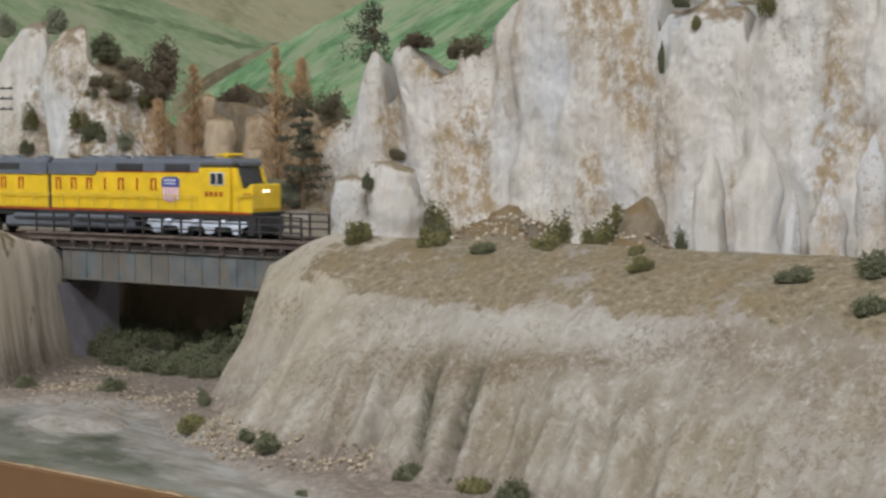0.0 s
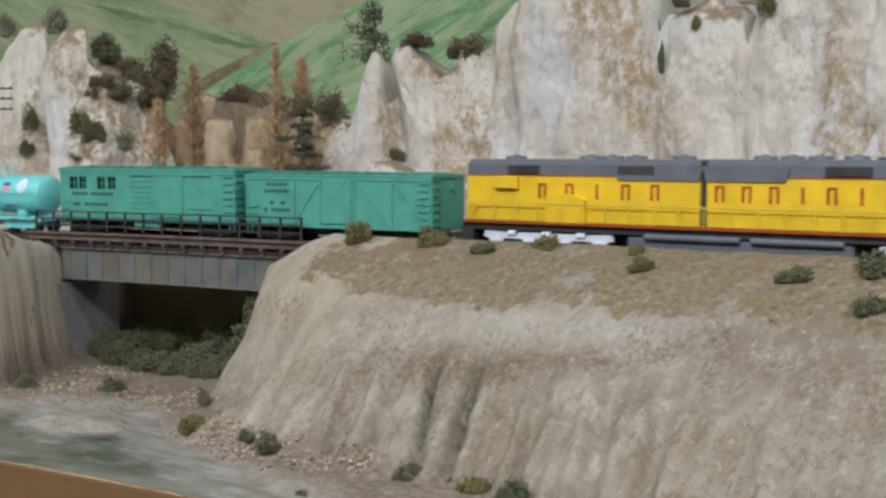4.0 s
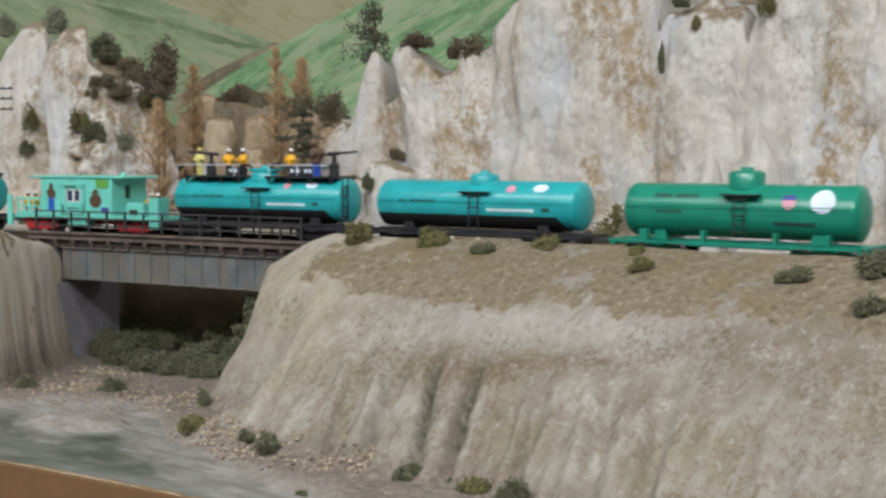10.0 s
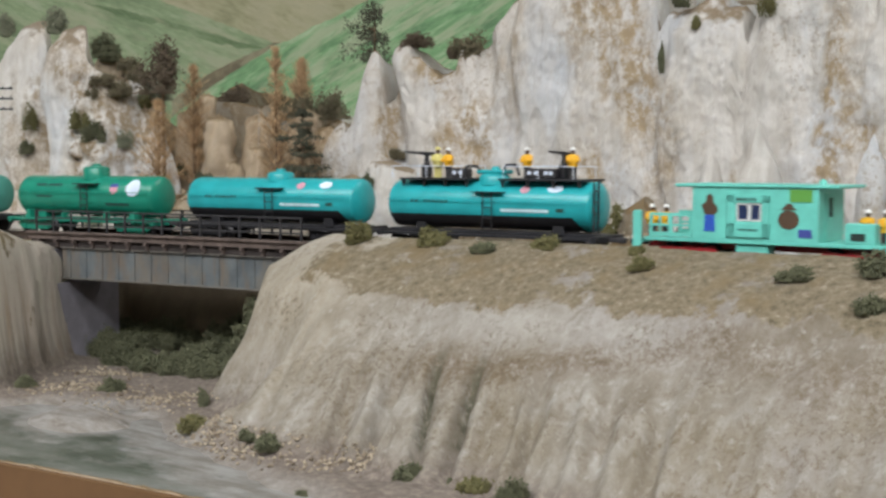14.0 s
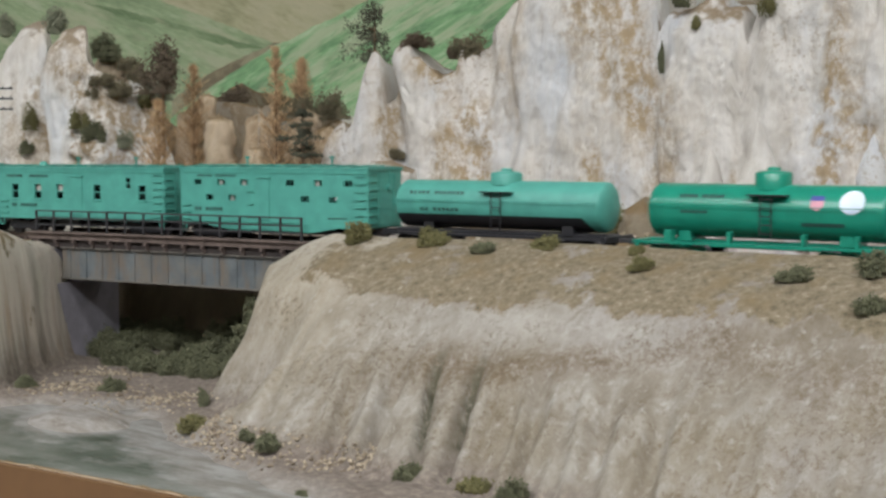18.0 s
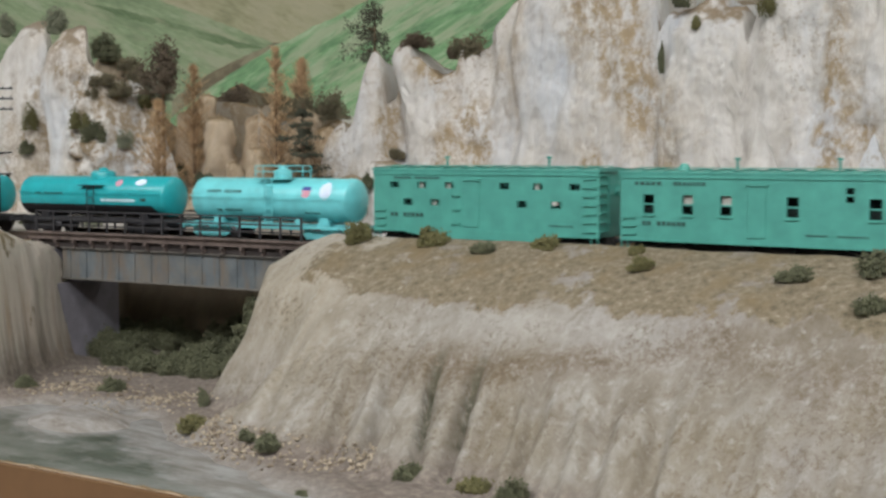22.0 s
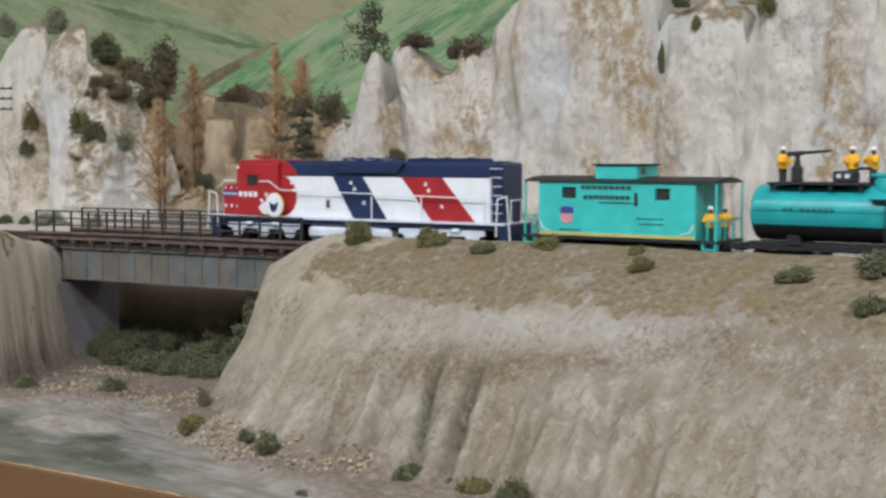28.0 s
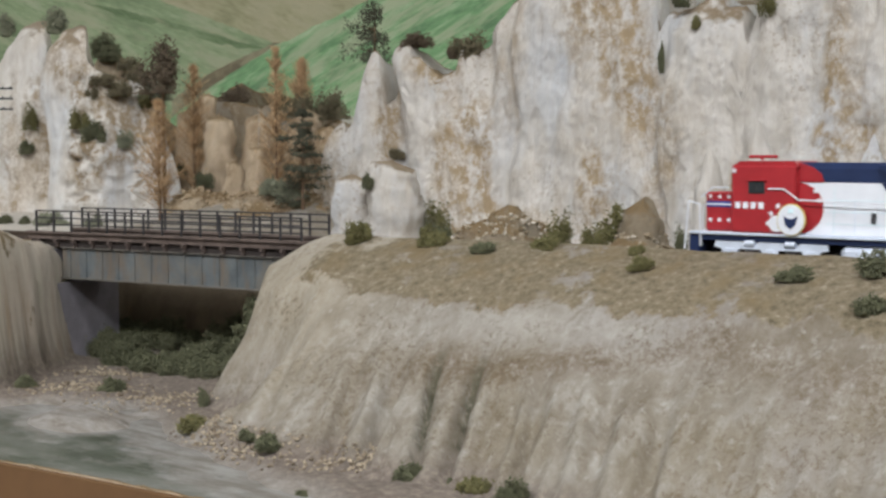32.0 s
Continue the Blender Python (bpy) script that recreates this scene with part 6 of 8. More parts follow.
def tool_car():
    L = 0.1524
    t = thing("tool_car", "mint green model tool car with paired windows and a louvred door", "railway car", "freight cars")
    wins = [(x, x + 0.0073, 0.0325, 0.0408) for x in (-0.0674, -0.0589, -0.0418, -0.0323)]
    boxcar_shell(t, L, wins, mint, belly=False, vents=(-0.0100,))
    # solid dark box in place of the shaded room behind the windows
    part("interior_shade", Shape().box(-0.0740, -0.0200, -0.0130, 0.0130, 0.0140, 0.0440), unlit_inside, t)
    part("under_box", Shape().box(-0.0097, 0.0115, -0.0170, -0.0125, 0.0068, 0.0113, 0.0005), mint, t)
    for x in (-0.0674, -0.0589, -0.0418, -0.0323):
        part("window_bars", Shape().box(x + 0.0034, x + 0.0039, -0.0174, -0.0170, 0.0325, 0.0408).box(x, x + 0.0073, -0.0174, -0.0170, 0.0364, 0.0368), mint, t)
    y = -0.0180
    part("sliding_door", Shape().box(0.0090, 0.0338, y - 0.0010, y, 0.0145, 0.0420, 0.0003), mint, t)
    part("door_track", Shape().box(-0.0120, 0.0560, y - 0.0013, y, 0.0421, 0.0433), mint, t)
    for i in range(7):
        part("louvre", Shape().box(-0.0120, 0.0075, y - 0.0004, y, 0.0160 + i * 0.0036, 0.0186 + i * 0.0036, 0.0002), mint, t)
    part("lettering", bars(-0.0645, -0.0265, 0.0283, 0.0303, 13, y, (5,)), letter_dark, t)
    part("lettering", bars(-0.0640, -0.0310, 0.0210, 0.0232, 9, y, (2,)), letter_dark, t)
    part("lettering", bars(0.0400, 0.0570, 0.0198, 0.0206, 10, y), letter_dark, t)
    part("lettering", bars(0.0440, 0.0530, 0.0170, 0.0178, 6, y), letter_dark, t)
    return t, L, -0.7114


def bunk_car(at_s):
    L = 0.1480
    h, y = L / 2, -0.0180
    t = thing("bunk_car", "mint green model bunk car with staggered small windows", "railway car", "outfit cars")
    wins = [(c - 0.0031, c + 0.0031, 0.0366, 0.0402) for c in [-h + L * u for u in (0.101, 0.232, 0.359, 0.605, 0.749, 0.901)]]
    wins += [(c - 0.0031, c + 0.0031, 0.0268, 0.0304) for c in [-h + L * u for u in (0.166, 0.293, 0.682, 0.827)]]
    boxcar_shell(t, L, wins, mint, zt=0.0466, ridge=0.0486, vents=(h * 0.42, -h * 0.5))
    for a, b, c, d in (wins[1], wins[2], wins[7], wins[4]):
        part("curtain", Shape().box(a + 0.0002, (a + b) / 2, -0.0162, -0.0158, c, d), curtain_cloth, t, "pale curtain behind the window")
    # dark panels added so that the windows look into shade
    part("interior_shade_panel", Shape().box(-h + 0.002, h - 0.050, 0.0030, 0.0040, 0.0140, 0.0464).box(h - 0.035, h - 0.002, 0.0030, 0.0040, 0.0140, 0.0464), unlit_inside, t)
    x0, x1 = -h + L * 0.433, -h + L * 0.498
    part("door", Shape().box(x0, x1, y - 0.0006, y, 0.0150, 0.0425, 0.0002), mint, t)
    part("door_canopy", Shape().box(x0 - 0.001, x1 + 0.001, y - 0.0014, y, 0.0412, 0.0420), mint, t)
    part("grab_iron", ladder(x0 - 0.006, 0.0165, 0.0325, 0.0055, y, 3), mint, t)
    groove = Shape().box(0, 0.0003, y - 0.00002, y + 0.0001, 0.0128, 0.0440).mesh("vertical_board", mint)
    for i in range(46):
        part("vertical_board", groove, mint, t).location = (-h + 0.001 + i * (L - 0.002) / 46, 0, 0)
    part("lettering", bars(-h + L * 0.10, -h + L * 0.32, 0.0418, 0.0432, 13, y, (5,)), letter_dark, t)
    part("lettering", bars(-h + L * 0.085, -h + L * 0.245, 0.0200, 0.0224, 8, y, (2,)), letter_dark, t)
    part("lettering", bars(-h + L * 0.80, -h + L * 0.90, 0.0168, 0.0177, 8, y), letter_dark, t)
    return t, L, at_s


def kitchen_car():
    L = 0.1514
    h, y = L / 2, -0.0180
    t = thing("kitchen_car", "mint green model outfit car with double-hung windows and stove pipes", "railway car", "outfit cars")
    wins = []
    for u in (0.107, 0.251, 0.388, 0.614, 0.876):
        c = -h + L * u
        wins += [(c - 0.0030, c + 0.0030, 0.0308, 0.0353), (c - 0.0030, c + 0.0030, 0.0256, 0.0300)]
    c = -h + L * 0.797
    wins += [(c - 0.0019, c + 0.0019, 0.0372, 0.0402), (c - 0.0019, c + 0.0019, 0.0332, 0.0362)]
    boxcar_shell(t, L, wins, mint, belly=False, zt=0.0460, ridge=0.0480, vents=(h * 0.42, -h * 0.28))
    # dark filler box: the unlit inside is put into its colour
    part("interior_shade", Shape().box(-h + 0.003, h - 0.003, -0.0100, 0.0130, 0.0140, 0.0458), unlit_inside, t)
    for i in (2, 4):
        a, b, c, d = wins[i]
        part("curtain", Shape().box(a + 0.0004, b - 0.0002, -0.0162, -0.0158, c, d), curtain_cloth, t, "pale curtain behind the window")
    part("roof_vent", Shape().lathe(((0.0472, 0.0030), (0.0500, 0.0027), (0.0513, 0.0012)), axis=2, at=(-h * 0.62, -0.003, 0), seg=14), mint, t)
    for u in (0.107, 0.251, 0.388, 0.614, 0.876):
        c = -h + L * u
        part("window_sill", Shape().box(c - 0.0036, c + 0.0036, y - 0.0008, y, 0.0243, 0.0253), mint, t)
    x0, x1 = -h + L * 0.464, -h + L * 0.526
    part("door", Shape().box(x0, x1, y - 0.0006, y, 0.0150, 0.0410, 0.0002), mint, t)
    part("door_canopy", Shape().box(x0 - 0.001, x1 + 0.001, y - 0.0014, y, 0.0405, 0.0413), mint, t)
    part("lettering", bars(-h + L * 0.055, -h + L * 0.16, 0.0400, 0.0420, 5, y), letter_dark, t)
    part("lettering", bars(-h + L * 0.20, -h + L * 0.32, 0.0400, 0.0420, 7, y), letter_dark, t)
    part("lettering", bars(-h + L * 0.085, -h + L * 0.25, 0.0195, 0.0218, 9, y, (2,)), letter_dark, t)
    part("lettering", bars(-h + L * 0.66, -h + L * 0.73, 0.0168, 0.0177, 6, y), letter_dark, t)
    part("lettering", bars(-h + L * 0.76, -h + L * 0.86, 0.0168, 0.0177, 8, y), letter_dark, t)
    return t, L, -2.4461


TANK_R, TANK_Z = 0.0137, 0.0273


def on_tank(outline, lift=0.00022):
    """A flat outline (x, z) wrapped onto the near side of the tank."""
    n = len(outline)
    cx, cz = sum(p[0] for p in outline) / n, sum(p[1] for p in outline) / n
    r = TANK_R + lift
    wrap = lambda x, z: (x, -math.sqrt(max(1e-9, r * r - (z - TANK_Z) ** 2)), z)
    return Shape().add([wrap(cx, cz)] + [wrap((x + cx) / 2, (z + cz) / 2) for x, z in outline] + [wrap(x, z) for x, z in outline],
                       [(0, 1 + i, 1 + (i + 1) % n) for i in range(n)] + [(1 + i, 1 + n + i, 1 + n + (i + 1) % n, 1 + (i + 1) % n) for i in range(n)])


def tank_bars(x0, x1, z0, z1, count, skip=(), fill=0.62):
    sh, p = Shape(), (x1 - x0) / count
    for i in range(count):
        if i not in skip:
            q = on_tank([(x0 + p * i, z0), (x0 + p * (i + fill), z0), (x0 + p * (i + fill), z1), (x0 + p * i, z1)])
            sh.add(q.v, q.f)
    return sh


def round_spots(x, z, rx, rz, n=20):
    return [(x + rx * math.cos(2 * math.pi * i / n), z + rz * math.sin(2 * math.pi * i / n)) for i in range(n)]


def half_shell(x0, x1, r, a0, a1, n=14, slant=0.0):
    """A band of the tank's skin between two angles; its leading edge slants forward towards the bottom."""
    vs, fs = [], []
    for x in (x0, x1):
        vs += [(x + (slant * math.sin(math.pi * i / n) if x == x1 else 0.0), -r * math.cos(a0 + (a1 - a0) * i / n), TANK_Z + r * math.sin(a0 + (a1 - a0) * i / n)) for i in range(n + 1)]
    for i in range(n):
        fs.append((i, i + 1, n + 2 + i, n + 1 + i))
    return Shape().add(vs, fs, True)


def tank_body(t, L, mat, banded=True):
    h, r = L / 2, TANK_R
    rings = ((-h, 0.0008), (-h + 0.0006, r * 0.45), (-h + 0.0016, r * 0.75), (-h + 0.0028, r * 0.93), (-h + 0.0036, r * 0.985), (-h + 0.0044, r),
             (h - 0.0044, r), (h - 0.0036, r * 0.985), (h - 0.0028, r * 0.93), (h - 0.0016, r * 0.75), (h - 0.0006, r * 0.45), (h, 0.0008))
    part("tank", Shape().lathe(rings, 0, (0, 0, TANK_Z), 44), mat, t)
    for x in (-h * 0.90, -h * 0.45, h * 0.45, h * 0.90) if banded else ():
        part("tank_band", Shape().lathe(((x - 0.0004, r + 0.0002), (x + 0.0004, r + 0.0002)), 0, (0, 0, TANK_Z), 40), mat, t)


def dome(t, mat, x=0.0, r=0.0062, top=0.0460, label=""):
    rings = ((0.0385, r), (top - 0.0018, r), (top - 0.0008, r * 0.9), (top - 0.0002, r * 0.6), (top, 0.0005))
    d = part("dome", Shape().lathe(rings, 2, (x, 0, 0), 26), mat, t, label)
    part("dome_hatch", Shape().lathe(((top - 0.0004, r * 0.36), (top + 0.0013, r * 0.36), (top + 0.0017, r * 0.1)), 2, (x, 0, 0), 16), mat, d)


def tank_frame(t, h, mat, deck=0.0105):
    part("underframe", Shape().box(-h - 0.003, h + 0.003, -0.0035, 0.0035, 0.0085, 0.0125, 0.0004), mat, t)
    for y0, y1 in ((-0.0172, -0.0135), (0.0135, 0.0172)):
        part("running_board", Shape().box(-h - 0.004, h + 0.004, y0, y1, deck, deck + 0.0012), mat, t)
    for x in (-h - 0.003, h + 0.0005):
        part("end_sill", Shape().box(x, x + 0.0028, -0.0172, 0.0172, 0.0085, 0.0122, 0.0003), mat, t)
    for x in (-h * 0.66, h * 0.66):
        part("saddle", Shape().slab([(x - 0.004, 0.0118), (x + 0.004, 0.0118), (x + 0.0028, 0.0185), (x - 0.0028, 0.0185)], -0.0090, 0.0090), mat, t)


def hand_rail(t, x0, x1, z, y, mat, posts=5):
    sh = Shape().tube((x0, y, z), (x1, y, z), 0.00028, seg=6)
    for i in range(posts):
        x = x0 + (x1 - x0) * (i + 0.5) / posts
        sh.tube((x, y, z), (x, y + 0.0022, z), 0.00025, seg=5)
    part("hand_rail", sh, mat, t)


def side_ladder(t, x, z0, z1, mat, y=-0.0150, w=0.0050, n=5):
    sh = Shape()
    for e in (x - w / 2, x + w / 2):
        sh.tube((e, y, z0), (e, y, z1), 0.0004, seg=6)
    for i in range(n):
        z = z0 + (z1 - z0) * (i + 0.5) / n
        sh.tube((x - w / 2, y, z), (x + w / 2, y, z), 0.0003, seg=6)
    part("ladder", sh, mat, t)


def tank_decals(t, shift=0.0):
    part("shield_decal", on_tank([(0.0280 + shift, 0.0338), (0.0350 + shift, 0.0338), (0.0347 + shift, 0.0360), (0.0283 + shift, 0.0360)]), shield_blue, t)
    part("shield_decal", on_tank([(0.0285 + shift, 0.0302), (0.0315 + shift, 0.0290), (0.0345 + shift, 0.0302), (0.0349 + shift, 0.0337), (0.0281 + shift, 0.0337)]), shield_pink, t)


def aqua_tank(at_s, h=0.0640):
    t = thing("tank_car", "light aqua model tank car with a railed dome platform", "tank car", "tank cars")
    tank_body(t, 2 * h, aqua)
    dome(t, aqua, 0.0040, 0.0058, 0.0468)
    part("dome_platform", Shape().box(-0.0085, 0.0170, -0.0125, 0.0125, 0.0402, 0.0411, 0.0003), aqua, t)
    rail = Shape()
    for y in (-0.0122, 0.0122):
        for x in (-0.0083, -0.0020, 0.0105, 0.0168):
            rail.tube((x, y, 0.0411), (x, y, 0.0488), 0.00035, seg=6)
        for z in (0.0452, 0.0487):
            rail.tube((-0.0083, y, z), (0.0168, y, z), 0.00032, seg=6)
    for x in (-0.0083, 0.0168):
        rail.tube((x, -0.0122, 0.0487), (x, 0.0122, 0.0487), 0.00032, seg=6)
    part("platform_railing", rail, aqua, t)
    tank_frame(t, h, aqua)
    hand_rail(t, -h + 0.004, h - 0.004, 0.0292, -0.0158, aqua, 6)
    side_ladder(t, 0.0040, 0.0118, 0.0410, aqua, -0.0152, 0.0056, 7)
    part("placard", on_tank(round_spots(0.0462, 0.0335, 0.0044, 0.0052)), emblem_white, t, "round white emblem")
    tank_decals(t)
    part("lettering", tank_bars(-0.0474, -0.0190, 0.0315, 0.0334, 12, (5,)), letter_dark, t)
    part("lettering", tank_bars(-0.0400, -0.0190, 0.0195, 0.0212, 9, (2,)), letter_dark, t)
    for x in (-0.0330, 0.0290):
        part("placard_holder", Shape().slab([(x, 0.0122), (x + 0.0026, 0.0148), (x, 0.0174), (x - 0.0026, 0.0148)], -0.0178, -0.0172), aqua, t)
    part("lettering", tank_bars(0.0300, 0.0420, 0.0190, 0.0203, 6), letter_dark, t)
    for x in (-h + 0.019, h - 0.019):
        truck(t, x, frame_mat=aqua)
    for x, sg in ((-h - 0.003, -1), (h + 0.003, 1)):
        coupler(t, x, sg)
    return t, 2 * h, at_s


def green_tank(at_s):
    h = 0.0637
    t = thing("tank_car", "emerald green model tank car on a green underframe", "tank car", "tank cars")
    tank_body(t, 2 * h, deep_green)
    dome(t, deep_green, 0.0016, 0.0092, 0.0480)
    tank_frame(t, h, deep_green)
    hand_rail(t, -h + 0.004, h - 0.004, 0.0303, -0.0158, deep_green, 7)
    part("dome_step", Shape().box(-0.0060, 0.0140, -0.0168, -0.0100, 0.0355, 0.0362), black, t)
    side_ladder(t, 0.0040, 0.0150, 0.0360, black, -0.0158, 0.0058, 5)
    part("placard", on_tank(round_spots(0.0453, 0.0332, 0.0060, 0.0056)), emblem_white, t, "round white emblem")
    tank_decals(t, -0.0030)
    part("lettering", tank_bars(-0.0434, -0.0190, 0.0340, 0.0358, 12, (5,)), letter_black, t)
    part("lettering", tank_bars(-0.0420, -0.0270, 0.0262, 0.0278, 7), letter_black, t)
    part("lettering", tank_bars(0.0210, 0.0420, 0.0212, 0.0230, 1, fill=1), letter_dark, t)
    for x in (-0.0480, -0.0150, 0.0230, 0.0490):
        part("tank_strap", Shape().box(x - (0.0022 if x < -0.04 else 0.0009), x + (0.0022 if x < -0.04 else 0.0009), -0.0168, -0.0112, 0.0110, 0.0175, 0.0004), deep_green, t)
    for x in (-h + 0.019, h - 0.019):
        truck(t, x, frame_mat=deep_green)
    for x, sg in ((-h - 0.003, -1), (h + 0.003, 1)):
        coupler(t, x, sg)
    return t, 2 * h, at_s


def black_bottomed(t, h, mat):
    tank_body(t, 2 * h, mat, False)
    part("black_underside", half_shell(-h + 0.004, h - 0.013, TANK_R + 0.00012, -0.42, -2.72, slant=0.006), black, t, "gloss black lower half")
    tank_frame(t, h, black, 0.0098)
    part("side_sill", Shape().box(-h, h, -0.0080, 0.0080, 0.0090, 0.0128, 0.0004), black, t)
    hand_rail(t, -h + 0.004, h - 0.004, 0.0300, -0.0156, mat, 8)
    part("dome_step", Shape().box(-0.0070, 0.0130, -0.0158, -0.0095, 0.0345, 0.0351), black, t)
    side_ladder(t, 0.0038, 0.0118, 0.0350, black, -0.0156, 0.0060, 4)
    for x in (-h + 0.020, h - 0.020):
        truck(t, x)
    for x, sg in ((-h - 0.003, -1), (h + 0.003, 1)):
        coupler(t, x, sg)


def teal_marks(t):
    part("placard", on_tank(round_spots(0.0442, 0.0372, 0.0047, 0.0021)), emblem_white, t, "round white emblem")
    part("shield_decal", on_tank(round_spots(0.0254, 0.0366, 0.0030, 0.0022, 10)), shield_pink, t)
    part("lettering", tank_bars(0.0115, 0.0420, 0.0240, 0.0258, 14, fill=0.8), pale_blue, t, "pale blue lettering")
    part("lettering", tank_bars(-0.0495, -0.0230, 0.0285, 0.0303, 9, (2,)), letter_dark, t)
    part("data_plate", on_tank([(0.0465, 0.0245), (0.0515, 0.0245), (0.0515, 0.0265), (0.0465, 0.0265)]), letter_dark, t)


def teal_tank(at_s, h=0.0685):
    t = thing("tank_car", "glossy teal model tank car with a black underside", "tank car", "tank cars")
    black_bottomed(t, h, teal)
    dome(t, teal, 0.0018, 0.0085, 0.0452)
    teal_marks(t)
    return t, 2 * h, at_s


def mint_tank(at_s):
    h = 0.0695
    t = thing("tank_car", "mint green model tank car with a black underside", "tank car", "tank cars")
    black_bottomed(t, h, mint)
    dome(t, mint, 0.0018, 0.0092, 0.0465)
    part("lettering", tank_bars(-0.0567, -0.0184, 0.0330, 0.0350, 13, (5,)), letter_dark, t)
    part("lettering", tank_bars(-0.0483, -0.0212, 0.0235, 0.0255, 9, (2,)), letter_dark, t)
    return t, 2 * h, at_s


# ---- toy figures: each one plain moulded mesh ----
def doll_mesh(coat, legs, hat, tall=0.0175, pose_arm=0.0, pack=False):
    k = tall / 0.0195
    sh = Shape()
    sh.slot = 1
    for y in (-0.0012, 0.0012):
        sh.lathe(((0.0, 0.0011 * k), (0.0045 * k, 0.0011 * k), (0.0085 * k, 0.0014 * k)), 2, (0, y * k, 0), 8)
    sh.slot = 0
    sh.lathe(((0.0072 * k, 0.0026 * k), (0.0105 * k, 0.0030 * k), (0.0138 * k, 0.0032 * k), (0.0150 * k, 0.0016 * k)), 2, (0, 0, 0), 10, 1.15)
    for y in (-1, 1):
        sh.tube((0, y * 0.0027 * k, 0.0140 * k), (0.0016 * k + 0.001 * pose_arm, y * 0.0033 * k, 0.0108 * k), 0.0012 * k, seg=7)
        sh.tube((0.0016 * k + 0.001 * pose_arm, y * 0.0033 * k, 0.0108 * k), (0.0040 * k, y * 0.0020 * k, (0.0112 + 0.002 * pose_arm) * k), 0.0011 * k, seg=7)
    sh.slot = 3
    sh.lathe(((0.0150 * k, 0.0007 * k), (0.0158 * k, 0.0013 * k), (0.0172 * k, 0.0014 * k), (0.0180 * k, 0.0010 * k)), 2, (0, 0, 0), 10)
    sh.slot = 2
    sh.lathe(((0.0176 * k, 0.0020 * k), (0.0179 * k, 0.0017 * k), (0.0190 * k, 0.0014 * k), (0.0195 * k, 0.0004 * k)), 2, (0, 0, 0), 10)
    if pack:
        sh.slot = 4
        sh.box(-0.0042 * k, -0.0016 * k, -0.0020 * k, 0.0020 * k, 0.0095 * k, 0.0150 * k, 0.0006)
    return sh.mesh("toy_figure", coat, legs, hat, doll_brown, red)


DOLLS = {"yellow": doll_mesh(doll_yellow, dark_steel, doll_white), "lean": doll_mesh(doll_yellow, dark_steel, doll_white, 0.0172, 1.0),
         "lime": doll_mesh(doll_lime, doll_lime, doll_lime, 0.0180), "blue": doll_mesh(doll_brown, doll_blue, doll_brown, 0.0225, 1.0, True)}


def doll(parent, kind, x, y, z, turn=0.0):
    ob = part("toy_figure", DOLLS[kind], doll_yellow, parent, {"yellow": "toy figure in a yellow coat and white helmet", "lean": "bending toy figure in a yellow coat", "lime": "toy figure all in lime yellow", "blue": "toy figure in blue trousers and a brown top"}[kind])
    ob.matrix_local = pose(x, y, z, 0, 0, turn)


def water_cannon(parent, x, y, z, turn=0.0, long=0.016):
    sh = Shape().box(-0.0026, 0.0026, -0.0026, 0.0026, 0, 0.0075, 0.0006).lathe(((0.0070, 0.0022), (0.0110, 0.0013), (0.0140, 0.0015)), 2, (0, 0, 0), 12)
    c = part("water_cannon", sh, black, parent, "black water cannon on a pedestal")
    c.matrix_local = pose(x, y, z, 0, 0, turn)
    part("nozzle", Shape().tube((-0.005, 0, 0.0136), (0.003, 0, 0.0142), 0.0012).tube((0.003, 0, 0.0142), (long, 0, 0.0152), 0.0009, 0.0006).tube((0, -0.0025, 0.0138), (0, 0.0025, 0.0138), 0.0007), black, c)


